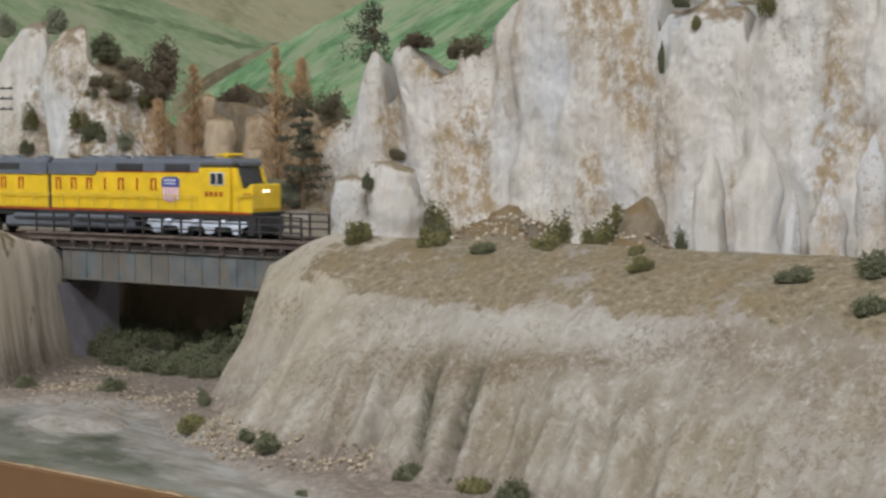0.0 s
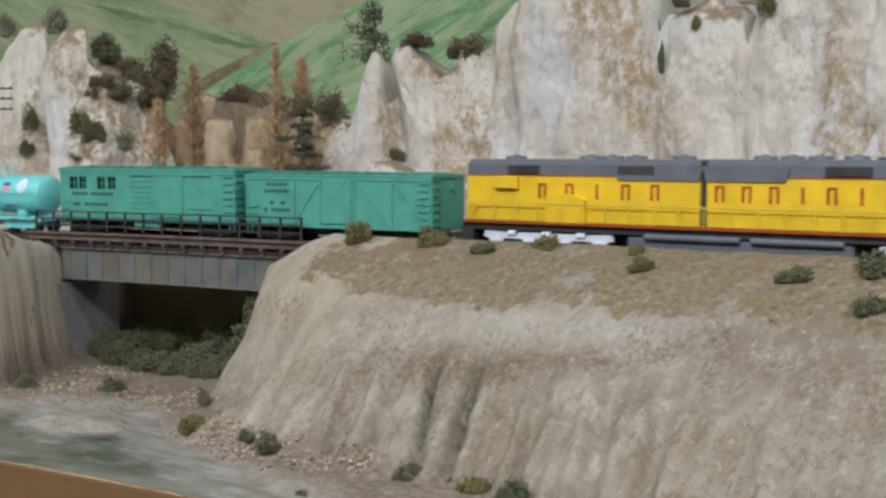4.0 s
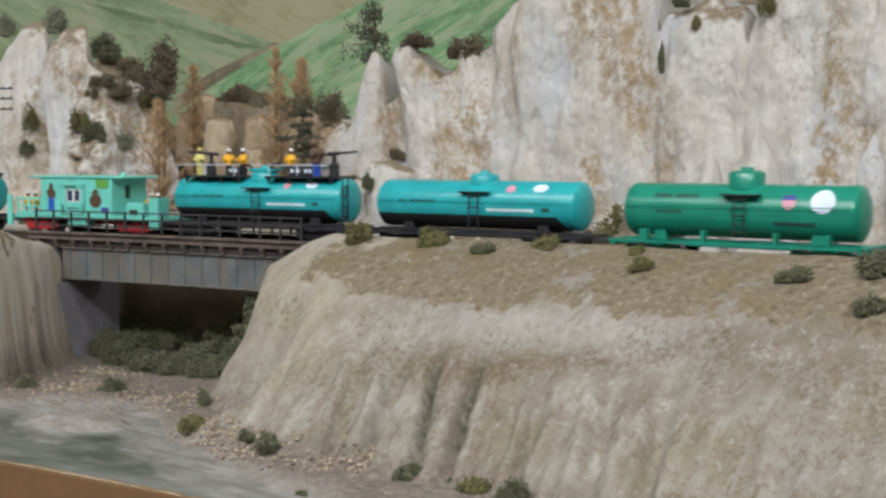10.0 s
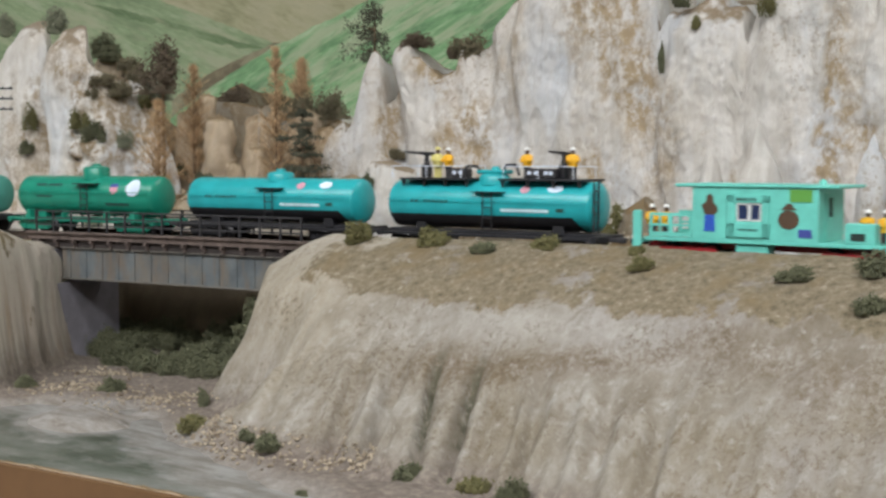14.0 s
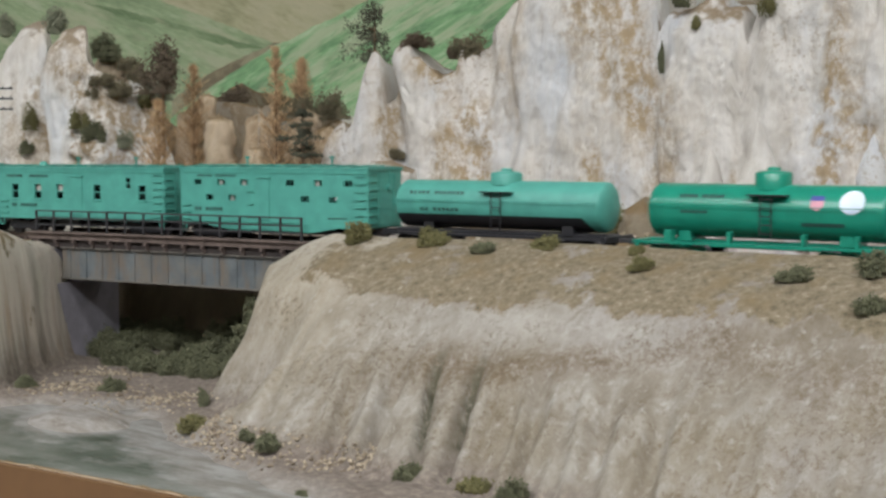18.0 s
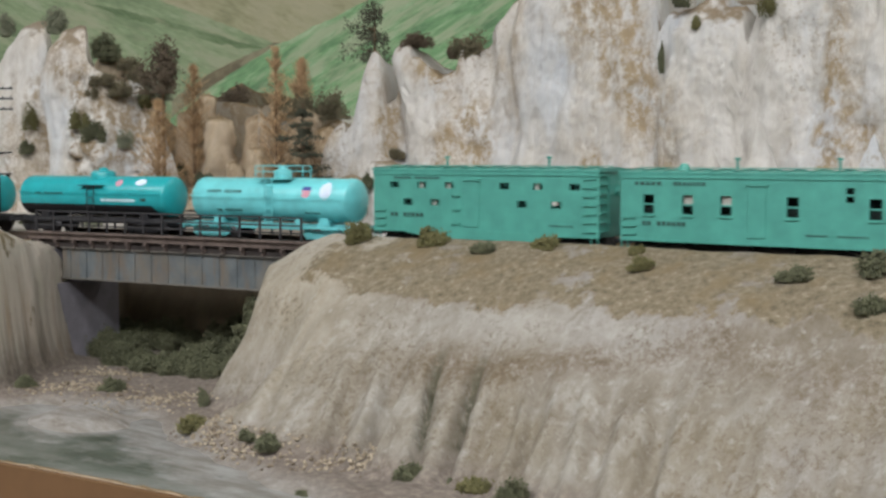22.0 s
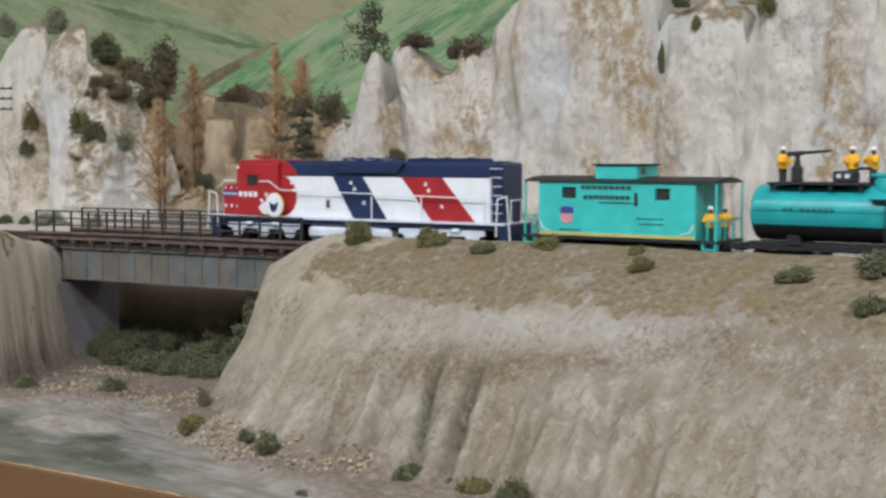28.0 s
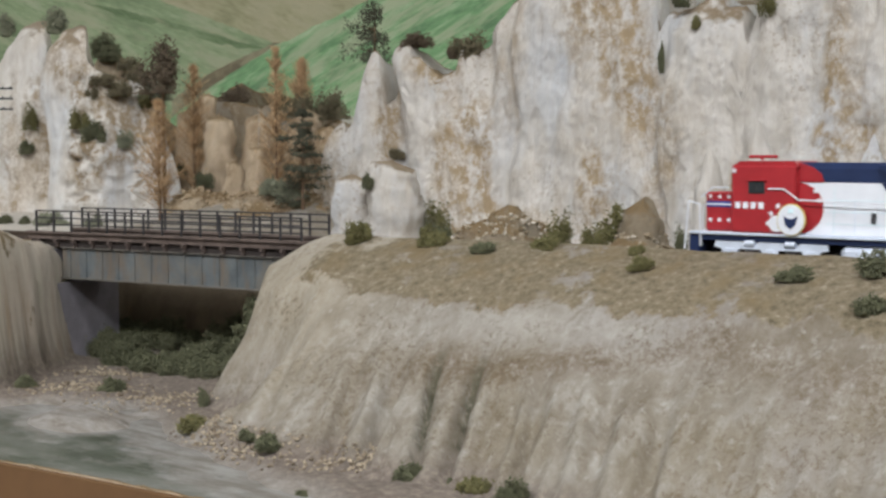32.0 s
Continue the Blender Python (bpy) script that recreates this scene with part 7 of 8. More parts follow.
def fire_tank(at_s, h, figures, cannons, railed):
    t = thing("fire_tank_car", "teal model tank car with a black platform, toy firefighters and pumps", "tank car", "fire tank cars")
    black_bottomed(t, h, teal)
    dome(t, teal, -0.0005, 0.0090, 0.0452)
    part("dome_pipe", Shape().box(-0.0105, 0.0095, -0.0045, 0.0045, 0.0448, 0.0472, 0.0008).lathe(((0.0470, 0.0026), (0.0488, 0.0024), (0.0492, 0.0008)), 2, (0, 0, 0), 14), teal, t)
    for x0, x1 in ((-0.0580, -0.0100), (0.0095, 0.0625)):
        p = part("platform", Shape().box(x0, x1, -0.0135, 0.0135, 0.0412, 0.0424, 0.0003), black, t, "black platform above the tank")
        for i in range(4):
            x = x0 + (x1 - x0) * (i + 0.1) / 3.3
            part("bracket", Shape().slab([(x - 0.0010, 0.0412), (x + 0.0022, 0.0412), (x + 0.0004, 0.0375)], -0.0120, -0.0110).slab([(x - 0.0010, 0.0412), (x + 0.0022, 0.0412), (x + 0.0004, 0.0375)], 0.0110, 0.0120), black, p)
    for pts in ([(-0.0180, -0.004, 0.0425), (-0.0180, -0.004, 0.0480), (-0.0160, -0.004, 0.0492), (-0.0100, -0.004, 0.0492), (-0.0080, -0.004, 0.0470)], [(0.0080, -0.004, 0.0470), (0.0095, -0.004, 0.0500), (0.0160, -0.004, 0.0500), (0.0180, -0.004, 0.0440)]):
        part("hose_pipe", Shape().line(pts, 0.0008, 8), black, t)
    for x, w in ((-0.0240, 0.0105), (0.0260, 0.0110), (0.0360, 0.0080)):
        pump = part("pump", Shape().box(x - w / 2, x + w / 2, -0.0030, 0.0055, 0.0424, 0.0480, 0.0008), dark_steel, t, "dark grey pump housing")
        part("pump_gauge", Shape().tube((x - w * 0.2, -0.0030, 0.0455), (x - w * 0.2, -0.0036, 0.0455), 0.0012).tube((x + w * 0.2, -0.0030, 0.0455), (x + w * 0.2, -0.0036, 0.0455), 0.0012), silver, pump)
    if railed:
        for y in (-0.0131, 0.0131):
            for x0, x1 in ((-h + 0.006, -0.0150), (0.0130, h - 0.012)):
                sh = Shape().tube((x0, y, 0.0492), (x1, y, 0.0492), 0.00025, seg=6)
                for x in (x0, (x0 + x1) / 2, x1):
                    sh.tube((x, y, 0.0424), (x, y, 0.0492), 0.00025, seg=6)
                part("platform_railing", sh, silver, t, "thin grey wire railing")
    teal_marks(t)
    part("end_ladder", Shape().box(h - 0.0006, h + 0.0004, -0.0125, -0.0118, 0.0130, 0.0412).box(h - 0.0006, h + 0.0004, -0.0072, -0.0065, 0.0130, 0.0412)
         .box(h - 0.0004, h + 0.0003, -0.0120, -0.0068, 0.0180, 0.0187).box(h - 0.0004, h + 0.0003, -0.0120, -0.0068, 0.0240, 0.0247).box(h - 0.0004, h + 0.0003, -0.0120, -0.0068, 0.0300, 0.0307).box(h - 0.0004, h + 0.0003, -0.0120, -0.0068, 0.0360, 0.0367), black, t)
    for kind, x, y, turn in figures:
        doll(t, kind, x, y, 0.0424, turn)
    for x, y, turn in cannons:
        water_cannon(t, x, y, 0.0424, turn)
    return t, 2 * h, at_s


def guard_car():
    t = thing("crew_car", "bright mint model crew car with open end platforms and toy figures", "railway car")
    mat, h, w = mint_light, 0.0680, 0.0172
    part("floor", Shape().box(-0.0640, 0.0596, -w, w, 0.0118, 0.0138, 0.0003), mat, t)
    for y0, y1 in ((-w, -w + 0.0012), (w - 0.0012, w)):
        part("side_wall", holed_wall(-0.0374, 0.0275, 0.0138, 0.0395, [(-0.0130, -0.0080, 0.0240, 0.0312), (-0.0062, -0.0018, 0.0240, 0.0312)], y0, y1), mat, t)
    part("end_wall", Shape().box(-0.0374, -0.0362, -w + 0.0012, w - 0.0012, 0.0138, 0.0395), mat, t)
    part("end_wall", Shape().box(0.0262, 0.0275, -w + 0.0012, w - 0.0012, 0.0138, 0.0395), mat, t)
    door = part("end_door", Shape().box(0.0276, 0.0281, -0.0090, 0.0040, 0.0142, 0.0372, 0.0002), mat, t)
    part("door_window", Shape().box(0.0282, 0.0284, -0.0048, -0.0004, 0.0258, 0.0350), unlit_inside, door, "dark pane in the end door")
    part("roof", Shape().box(-0.0470, 0.0378, -w - 0.0012, w + 0.0012, 0.0396, 0.0412, 0.0005), mat, t, "flat overhanging mint roof")
    part("roof_vent", Shape().lathe(((0.0412, 0.0022), (0.0428, 0.0018), (0.0440, 0.0004)), 2, (0.0240, -0.002, 0), 14), mat, t)
    part("bay", Shape().box(-0.0190, -0.0142, -w - 0.0010, -w, 0.0150, 0.0362, 0.0004).box(-0.0006, 0.0034, -w - 0.0010, -w, 0.0150, 0.0362, 0.0004).box(-0.0190, 0.0034, -w - 0.0010, -w, 0.0150, 0.0225, 0.0004).box(-0.0190, 0.0034, -w - 0.0010, -w, 0.0320, 0.0362, 0.0004), mat, t, "shallow bay round the side window")
    for y in (-w - 0.0003, w + 0.0001):
        part("window_frame", Shape().box(-0.0138, -0.0130, y, y + 0.0012, 0.0232, 0.0320).box(-0.0018, -0.0010, y, y + 0.0012, 0.0232, 0.0320).box(-0.0080, -0.0062, y, y + 0.0012, 0.0232, 0.0320).box(-0.0138, -0.0010, y, y + 0.0012, 0.0232, 0.0240).box(-0.0138, -0.0010, y, y + 0.0012, 0.0312, 0.0320), off_white, t, "white window frame")
    for x0, x1 in ((-0.0129, -0.0081), (-0.0061, -0.0019)):
        part("window_pane", Shape().box(x0, x1, -w + 0.0003, -w + 0.0007, 0.0241, 0.0311), navy, t, "dark blue pane")
    yd = -w
    part("decal", Shape().slab([(-0.0310, 0.0175), (-0.0285, 0.0175), (-0.0281, 0.0190), (-0.0277, 0.0175), (-0.0252, 0.0175), (-0.0256, 0.0258), (-0.0306, 0.0258)], yd - 0.0003, yd), doll_blue, t, "plain blue painted block")
    part("decal", Shape().slab([(-0.0306, 0.0259), (-0.0255, 0.0259), (-0.0236, 0.0275), (-0.0240, 0.0300), (-0.0262, 0.0322), (-0.0264, 0.0350), (-0.0280, 0.0364), (-0.0298, 0.0350), (-0.0300, 0.0322), (-0.0325, 0.0305), (-0.0316, 0.0285)], yd - 0.0003, yd), decal_brown, t, "plain brown painted shape")
    part("decal", Shape().slab(round_spots(0.0129, 0.0244, 0.0053, 0.0046, 16), yd - 0.0003, yd), decal_brown, t, "plain dark brown painted oval")
    part("decal", Shape().slab([(0.0084, 0.0291), (0.0174, 0.0291), (0.0154, 0.0303), (0.0144, 0.0322), (0.0116, 0.0322), (0.0104, 0.0303)], yd - 0.0003, yd), decal_brown, t, "plain brown painted shape")
    part("decal", Shape().box(0.0134, 0.0244, yd - 0.0003, yd, 0.0330, 0.0390), decal_green, t, "leaf green painted block")
    part("decal", Shape().box(0.0178, 0.0244, yd - 0.0003, yd, 0.0160, 0.0200), shield_blue, t, "small blue painted block")
    part("lettering", bars(-0.0135, -0.0030, 0.0332, 0.0346, 7, yd - 0.0010), letter_dark, t)
    part("lettering", bars(-0.0125, -0.0020, 0.0185, 0.0194, 9, yd - 0.0010), letter_dark, t)
    rail = Shape()
    for y in (-w, w - 0.0008):
        for x, half in ((-0.0608, 0.0008), (-0.0555, 0.0004), (-0.0498, 0.0012), (-0.0445, 0.0004), (-0.0384, 0.0008)):
            rail.box(x - half, x + half, y, y + 0.0008, 0.0138, 0.0252)
        for z, tall in ((0.0142, 0.0022), (0.0194, 0.0012), (0.0246, 0.0016)):
            rail.box(-0.0616, -0.0376, y - 0.0001, y + 0.0009, z, z + tall)
    part("platform_railing", rail, mat, t)
    for x, long in ((-0.0710, 0.0050), (0.0597, 0.0080)):
        part("gate_panel", Shape().box(x, x + long, -w - 0.0004, -w + 0.0010, 0.0060, 0.0272, 0.0003), mat, t)
        part("end_floor", Shape().box(x, x + long, -w + 0.0010, w, 0.0105, 0.0125), mat, t)
    part("end_plate", Shape().box(0.0662, 0.0677, -w + 0.0011, -w + 0.0110, 0.0126, 0.0272, 0.0003), mat, t)
    part("locker", Shape().box(0.0400, 0.0545, -w, -w + 0.0070, 0.0138, 0.0235, 0.0004), mat, t)
    # flat dark plate on the locker paints the shade of a recess
    part("locker_recess_shade", Shape().box(0.0430, 0.0500, -w - 0.0003, -w, 0.0155, 0.0190), unlit_inside, t)
    part("underframe", Shape().box(-0.0680, 0.0650, -0.0050, 0.0050, 0.0080, 0.0117), red, t, "red underframe")
    part("under_tank", Shape().box(-0.0150, 0.0020, -0.0155, -0.0060, 0.0062, 0.0117, 0.0008), mat, t)
    for x in (-0.0420, 0.0430):
        truck(t, x, frame_mat=red)
    for x, sg in ((-0.0710, -1), (0.0670, 1)):
        coupler(t, x, sg)
    for kind, x, y, turn in (("yellow", -0.0692, 0.001, -60), ("yellow", -0.0600, -0.001, -90), ("lean", 0.0440, 0.004, -90), ("yellow", 0.0545, -0.002, -70)):
        doll(t, kind, x, y, 0.0125, turn)
    return t, 0.136, -1.4863


def caboose():
    t = thing("caboose", "turquoise model caboose with a black roof and cupola", "caboose")
    mat, w = caboose_teal, 0.0172
    part("floor", Shape().box(-0.0600, 0.0525, -w, w, 0.0105, 0.0125, 0.0003), black, t)
    wins = [(-0.0362, -0.0275, 0.0325, 0.0385), (0.0187, 0.0272, 0.0325, 0.0385)]
    for y0, y1 in ((-w, -w + 0.0012), (w - 0.0012, w)):
        part("side_wall", holed_wall(-0.0504, 0.0411, 0.0125, 0.0412, wins, y0, y1), mat, t)
    for x in (-0.0504, 0.0399):
        part("end_wall", Shape().box(x, x + 0.0012, -w + 0.0012, w - 0.0012, 0.0125, 0.0412), mat, t)
    for a, b, c, d in wins:
        part("window_pane", Shape().box(a, b, -w + 0.0014, -w + 0.0018, c, d), cab_glass, t)
    e = w + 0.0012
    sec = [(-e, 0.0413), (-e, 0.0420), (-e * 0.5, 0.0438), (0, 0.0444), (e * 0.5, 0.0438), (e, 0.0420), (e, 0.0413)]
    vs = [(x, y, z) for x in (-0.0590, 0.0518) for y, z in sec]
    part("roof", Shape().add(vs, [tuple(range(7)), tuple(reversed(range(7, 14)))] + [(i, 7 + i, 7 + (i + 1) % 7, (i + 1) % 7) for i in range(7)]), black, t, "black curved roof")
    cup = part("cupola", Shape().box(-0.0187, 0.0060, -0.0125, 0.0125, 0.0420, 0.0500, 0.0004), mat, t)
    part("cupola_roof", Shape().box(-0.0199, 0.0072, -0.0137, 0.0137, 0.0500, 0.0509, 0.0004), black, cup, "black cupola roof")
    part("cupola_window", Shape().box(-0.0190, -0.0188, -0.0085, -0.0030, 0.0455, 0.0490).box(0.0061, 0.0063, -0.0085, -0.0030, 0.0455, 0.0490), cab_glass, cup)
    part("gold_stripe", Shape().box(-0.0500, 0.0408, -w - 0.0003, -w, 0.0128, 0.0143), gold, t, "gold lower stripe")
    part("white_trim", Shape().slab([(-0.0500, 0.0200), (-0.0480, 0.0160), (-0.0430, 0.0146), (-0.0430, 0.0150), (-0.0475, 0.0165), (-0.0493, 0.0200)], -w - 0.0003, -w)
         .slab([(0.0406, 0.0205), (0.0386, 0.0162), (0.0326, 0.0146), (0.0326, 0.0151), (0.0381, 0.0168), (0.0399, 0.0205)], -w - 0.0003, -w), off_white, t)
    shield(t, -0.0330, 0.0235, 0.0080, 0.0092, -w)
    part("lettering", bars(-0.0245, 0.0058, 0.0374, 0.0396, 9, -w, fill=0.82), letter_dark, t)
    part("lettering", bars(-0.0230, 0.0050, 0.0322, 0.0344, 9, -w, fill=0.82), letter_dark, t)
    part("lettering", bars(-0.0140, 0.0060, 0.0302, 0.0309, 1, -w, fill=1.0), letter_black, t)
    part("lettering", Shape().box(0.0070, 0.0090, -w - 0.0003, -w, 0.0290, 0.0360), letter_black, t)
    part("lettering", bars(0.0085, 0.0240, 0.0222, 0.0230, 8, -w), letter_dark, t)
    part("lettering", bars(0.0100, 0.0240, 0.0195, 0.0203, 7, -w), letter_dark, t)
    part("lettering", bars(-0.0370, -0.0240, 0.0152, 0.0162, 6, -w), letter_dark, t)
    for x, sg in ((-0.0595, -1), (0.0520, 1)):
        for y in (-w + 0.0004, w - 0.0012):
            part("corner_post", Shape().box(x - 0.0005, x + 0.0005, y, y + 0.0008, 0.0125, 0.0413).box(min(x, x - sg * 0.0045), max(x, x - sg * 0.0045), y, y + 0.0008, 0.0225, 0.0232)
                 .box(x - sg * 0.0045 - 0.0004, x - sg * 0.0045 + 0.0004, y, y + 0.0008, 0.0125, 0.0232), mat, t)
            part("step", Shape().box(min(x, x - sg * 0.0065), max(x, x - sg * 0.0065), y - 0.001, y + 0.003, 0.0045, 0.0053).box(min(x, x - sg * 0.0065), max(x, x - sg * 0.0065), y - 0.001, y + 0.003, 0.0078, 0.0085)
                 .box(x - sg * 0.0065 - 0.0004, x - sg * 0.0065 + 0.0004, y - 0.001, y + 0.003, 0.0045, 0.0110).box(x - 0.0004, x + 0.0004, y - 0.001, y + 0.003, 0.0045, 0.0110), mat, t)
        part("end_railing", Shape().box(x - 0.0004, x + 0.0004, -0.011, 0.011, 0.0222, 0.0229).box(x - 0.0004, x + 0.0004, -0.0055, -0.0048, 0.0125, 0.0229).box(x - 0.0004, x + 0.0004, 0.0048, 0.0055, 0.0125, 0.0229), mat, t)
    part("end_box", Shape().box(0.0500, 0.0518, -0.0150, -0.0090, 0.0126, 0.0222, 0.0004), mat, t)
    part("end_door", Shape().box(0.0412, 0.0415, -0.0055, 0.0045, 0.0130, 0.0360), mat, t)
    part("underframe", Shape().box(-0.0580, 0.0510, -0.0050, 0.0050, 0.0075, 0.0104), black, t)
    for x in (-0.0400, 0.0330):
        truck(t, x)
    for x, sg in ((-0.0600, -1), (0.0525, 1)):
        coupler(t, x, sg)
    doll(t, "yellow", 0.0462, -0.0100, 0.0125, -90)
    doll(t, "lean", 0.0480, 0.0040, 0.0125, -60)
    return t, 0.122, -3.2152


def fans(x, z, mat, t, name="roof_fan", r=0.0060):
    f = part(name, Shape().lathe(((z - 0.0006, r), (z + 0.0014, r), (z + 0.0019, r * 0.86), (z + 0.0019, 0.0008)), 2, (x, 0, 0), 20), mat, t)
    part("fan_hub", Shape().lathe(((z + 0.0018, r * 0.3), (z + 0.0024, r * 0.28)), 2, (x, 0, 0), 12), dark_steel, f)


def big_loco():
    """The long yellow diesel at the head, with eight axles."""
    t = thing("diesel_locomotive", "long yellow and grey eight-axle model diesel locomotive with red lettering", "locomotive", "locomotives")
    hw, ww = 0.0138, 0.0176
    part("frame", Shape().box(-0.1675, 0.1555, -ww + 0.002, ww - 0.002, 0.0138, 0.0178, 0.0004), dark_steel, t)
    part("centre_sill", Shape().box(-0.1600, 0.1560, -0.0060, 0.0060, 0.0060, 0.0137), black, t)
    part("walkway", Shape().box(-0.1675, 0.1566, -ww, ww, 0.0172, 0.0190, 0.0003), dark_steel, t)
    part("red_stripe", Shape().box(-0.1672, 0.1563, -ww - 0.0003, -ww, 0.0179, 0.0190), letter_red, t, "thin red sill stripe")
    for a, b in ((-0.1662, -0.0228), (-0.0192, 0.1140)):
        part("hood", Shape().box(a, b, -hw, hw, 0.0190, 0.0446, 0.0004), yellow, t, "yellow engine hood")
        sec = [(-hw, 0.0447), (-hw, 0.0505), (-hw + 0.0035, 0.0533), (hw - 0.0035, 0.0533), (hw, 0.0505), (hw, 0.0447)]
        vs = [(x, y, z) for x in (a, b) for y, z in sec]
        part("hood_top", Shape().add(vs, [tuple(range(6)), tuple(reversed(range(6, 12)))] + [(i, 6 + i, 6 + (i + 1) % 6, (i + 1) % 6) for i in range(6)]), loco_grey, t, "grey hood top")
    # the gap's shadow is given by this panel's dark colour
    part("hood_gap_shade", Shape().box(-0.0227, -0.0193, -hw + 0.0016, hw - 0.0016, 0.0190, 0.0528), dark_steel, t, "dark panel standing for the shaded gap between the hoods")
    part("pinstripe", Shape().box(-0.1662, -0.0240, -hw - 0.0003, -hw, 0.0441, 0.0447).box(-0.0180, 0.1140, -hw - 0.0003, -hw, 0.0441, 0.0447), letter_red, t)
    for a, b in ((-0.0690, -0.0228), (-0.0192, 0.0225)):
        part("radiator_screen", Shape().slab([(a, 0.0424), (b, 0.0424), (b + 0.002, 0.0500), (a - 0.002, 0.0500)], -hw - 0.0010, -hw), loco_grey, t)
    for a, b in ((-0.1380, -0.1180), (-0.0690, -0.0480), (0.0420, 0.0640), (0.0840, 0.1040)):
        part("dark_grille", Shape().box(a, b, -hw - 0.0013, -hw, 0.0455, 0.0498), dark_steel, t)
    for x in (-0.1420, -0.0940, -0.0800, -0.0660, -0.0380, 0.0060, 0.0200, 0.0340, 0.0520, 0.0850):
        fans(x, 0.0533, loco_grey, t)
    part("roof_hatch", Shape().box(0.0640, 0.1080, -0.008, 0.008, 0.0533, 0.0548, 0.0004), loco_grey, t)
    part("side_box", Shape().box(-0.1468, -0.1310, -ww + 0.001, -hw, 0.0370, 0.0440, 0.0004), yellow, t)
    part("side_box", Shape().slab([(-0.1120, 0.0191), (-0.0880, 0.0191), (-0.0880, 0.0315), (-0.0960, 0.0345), (-0.1120, 0.0345)], -ww + 0.0005, -hw), yellow, t, "yellow equipment locker on the walkway")
    # cab and nose
    part("cab", Shape().box(0.1141, 0.1392, -ww, ww, 0.0190, 0.0474, 0.0006), yellow, t)
    part("cab_roof", Shape().box(0.1138, 0.1400, -ww - 0.0003, ww + 0.0003, 0.0475, 0.0533, 0.0022), loco_grey, t)
    part("cab_window", Shape().box(0.1238, 0.1350, -ww - 0.0004, -ww, 0.0362, 0.0445), off_white, t, "white framed side window")
    part("cab_glass", Shape().box(0.1244, 0.1286, -ww - 0.0007, -ww - 0.0003, 0.0368, 0.0439).box(0.1296, 0.1344, -ww - 0.0007, -ww - 0.0003, 0.0368, 0.0439), cab_glass, t)
    part("nose", Shape().slab([(0.1393, 0.0190), (0.1549, 0.0190), (0.1557, 0.0215), (0.1557, 0.0362), (0.1540, 0.0370), (0.1505, 0.0342), (0.1393, 0.0336)], -0.0150, 0.0150), yellow, t, "short yellow nose")
    part("windscreen", Shape().slab([(0.1393, 0.0337), (0.1504, 0.0343), (0.1470, 0.0366), (0.1434, 0.0385), (0.1408, 0.0474), (0.1393, 0.0474)], -0.0120, 0.0120), cab_glass, t)
    for y0, y1 in ((-0.0152, -0.0122), (0.0122, 0.0152)):
        part("cab_front", Shape().slab([(0.1393, 0.0337), (0.1460, 0.0337), (0.1416, 0.0474), (0.1393, 0.0474)], y0, y1), yellow, t)
    part("number_board", Shape().box(0.1401, 0.1428, -0.0100, 0.0100, 0.0478, 0.0518, 0.0010), loco_grey, t)
    for y in (-0.0040, 0.0005):
        part("headlight", Shape().tube((0.1555, y, 0.0325), (0.1566, y, 0.0325), 0.0008, seg=14), head_glow, t, "glowing round headlight")
    part("headlight_plate", Shape().box(0.1554, 0.1560, -0.0066, 0.0032, 0.0302, 0.0348, 0.0002), yellow, t)
    part("horn", Shape().tube((0.1180, -0.004, 0.0556), (0.1350, -0.004, 0.0560), 0.0007).tube((0.1180, 0.000, 0.0556), (0.1370, 0.000, 0.0560), 0.0007).tube((0.1270, -0.004, 0.0535), (0.1270, -0.004, 0.0575), 0.0007), yellow, t, "yellow air horns")
    part("bell_bracket", Shape().box(0.1255, 0.1285, -0.006, 0.002, 0.0538, 0.0556, 0.0004), yellow, t)
    part("pilot", Shape().slab([(0.1515, 0.0040), (0.1562, 0.0040), (0.1577, 0.0070), (0.1577, 0.0160), (0.1515, 0.0160)], -0.0155, 0.0155), dark_steel, t)
    part("pilot", Shape().slab([(-0.1690, 0.0040), (-0.1610, 0.0040), (-0.1610, 0.0160), (-0.1690, 0.0160)], -0.0155, 0.0155), dark_steel, t)
    part("fuel_tank", Shape().box(-0.0640, 0.0560, -0.0150, 0.0150, 0.0050, 0.0137, 0.0020), loco_grey, t, "dark grey fuel tank")
    part("air_reservoir", Shape().tube((-0.0520, -0.0160, 0.0132), (0.0000, -0.0160, 0.0132), 0.0018, seg=12), loco_grey, t)
    part("air_reservoir", Shape().tube((0.0060, -0.0160, 0.0132), (0.0520, -0.0160, 0.0132), 0.0018, seg=12), loco_grey, t)
    for x in (-0.1130, 0.1090):
        power_truck(t, x, (-0.0330, -0.0110, 0.0110, 0.0330))
    # plain blocks where the name stands
    for x0, x1, n in ((-0.1190, -0.0480, 5), (-0.0150, 0.0740, 7)):
        p = (x1 - x0) / (n - 1)
        for i in range(n):
            c = x0 + p * i * 0.96 + 0.003
            slim = (n == 7 and i in (3, 5)) or (n == 5 and i == 2)
            sh = Shape().box(c - (0.0007 if slim else 0.0025), c + (0.0007 if slim else -0.0012), -hw - 0.0004, -hw, 0.0320, 0.0402)
            if not slim:
                sh.box(c + 0.0012, c + 0.0025, -hw - 0.0004, -hw, 0.0320, 0.0402).box(c - 0.0012, c + 0.0012, -hw - 0.0004, -hw, 0.0390, 0.0402)
            part("letter_block", sh, letter_red, t)
    shield(t, 0.0880, 0.0328, 0.0150, 0.0170, -hw - 0.0001)
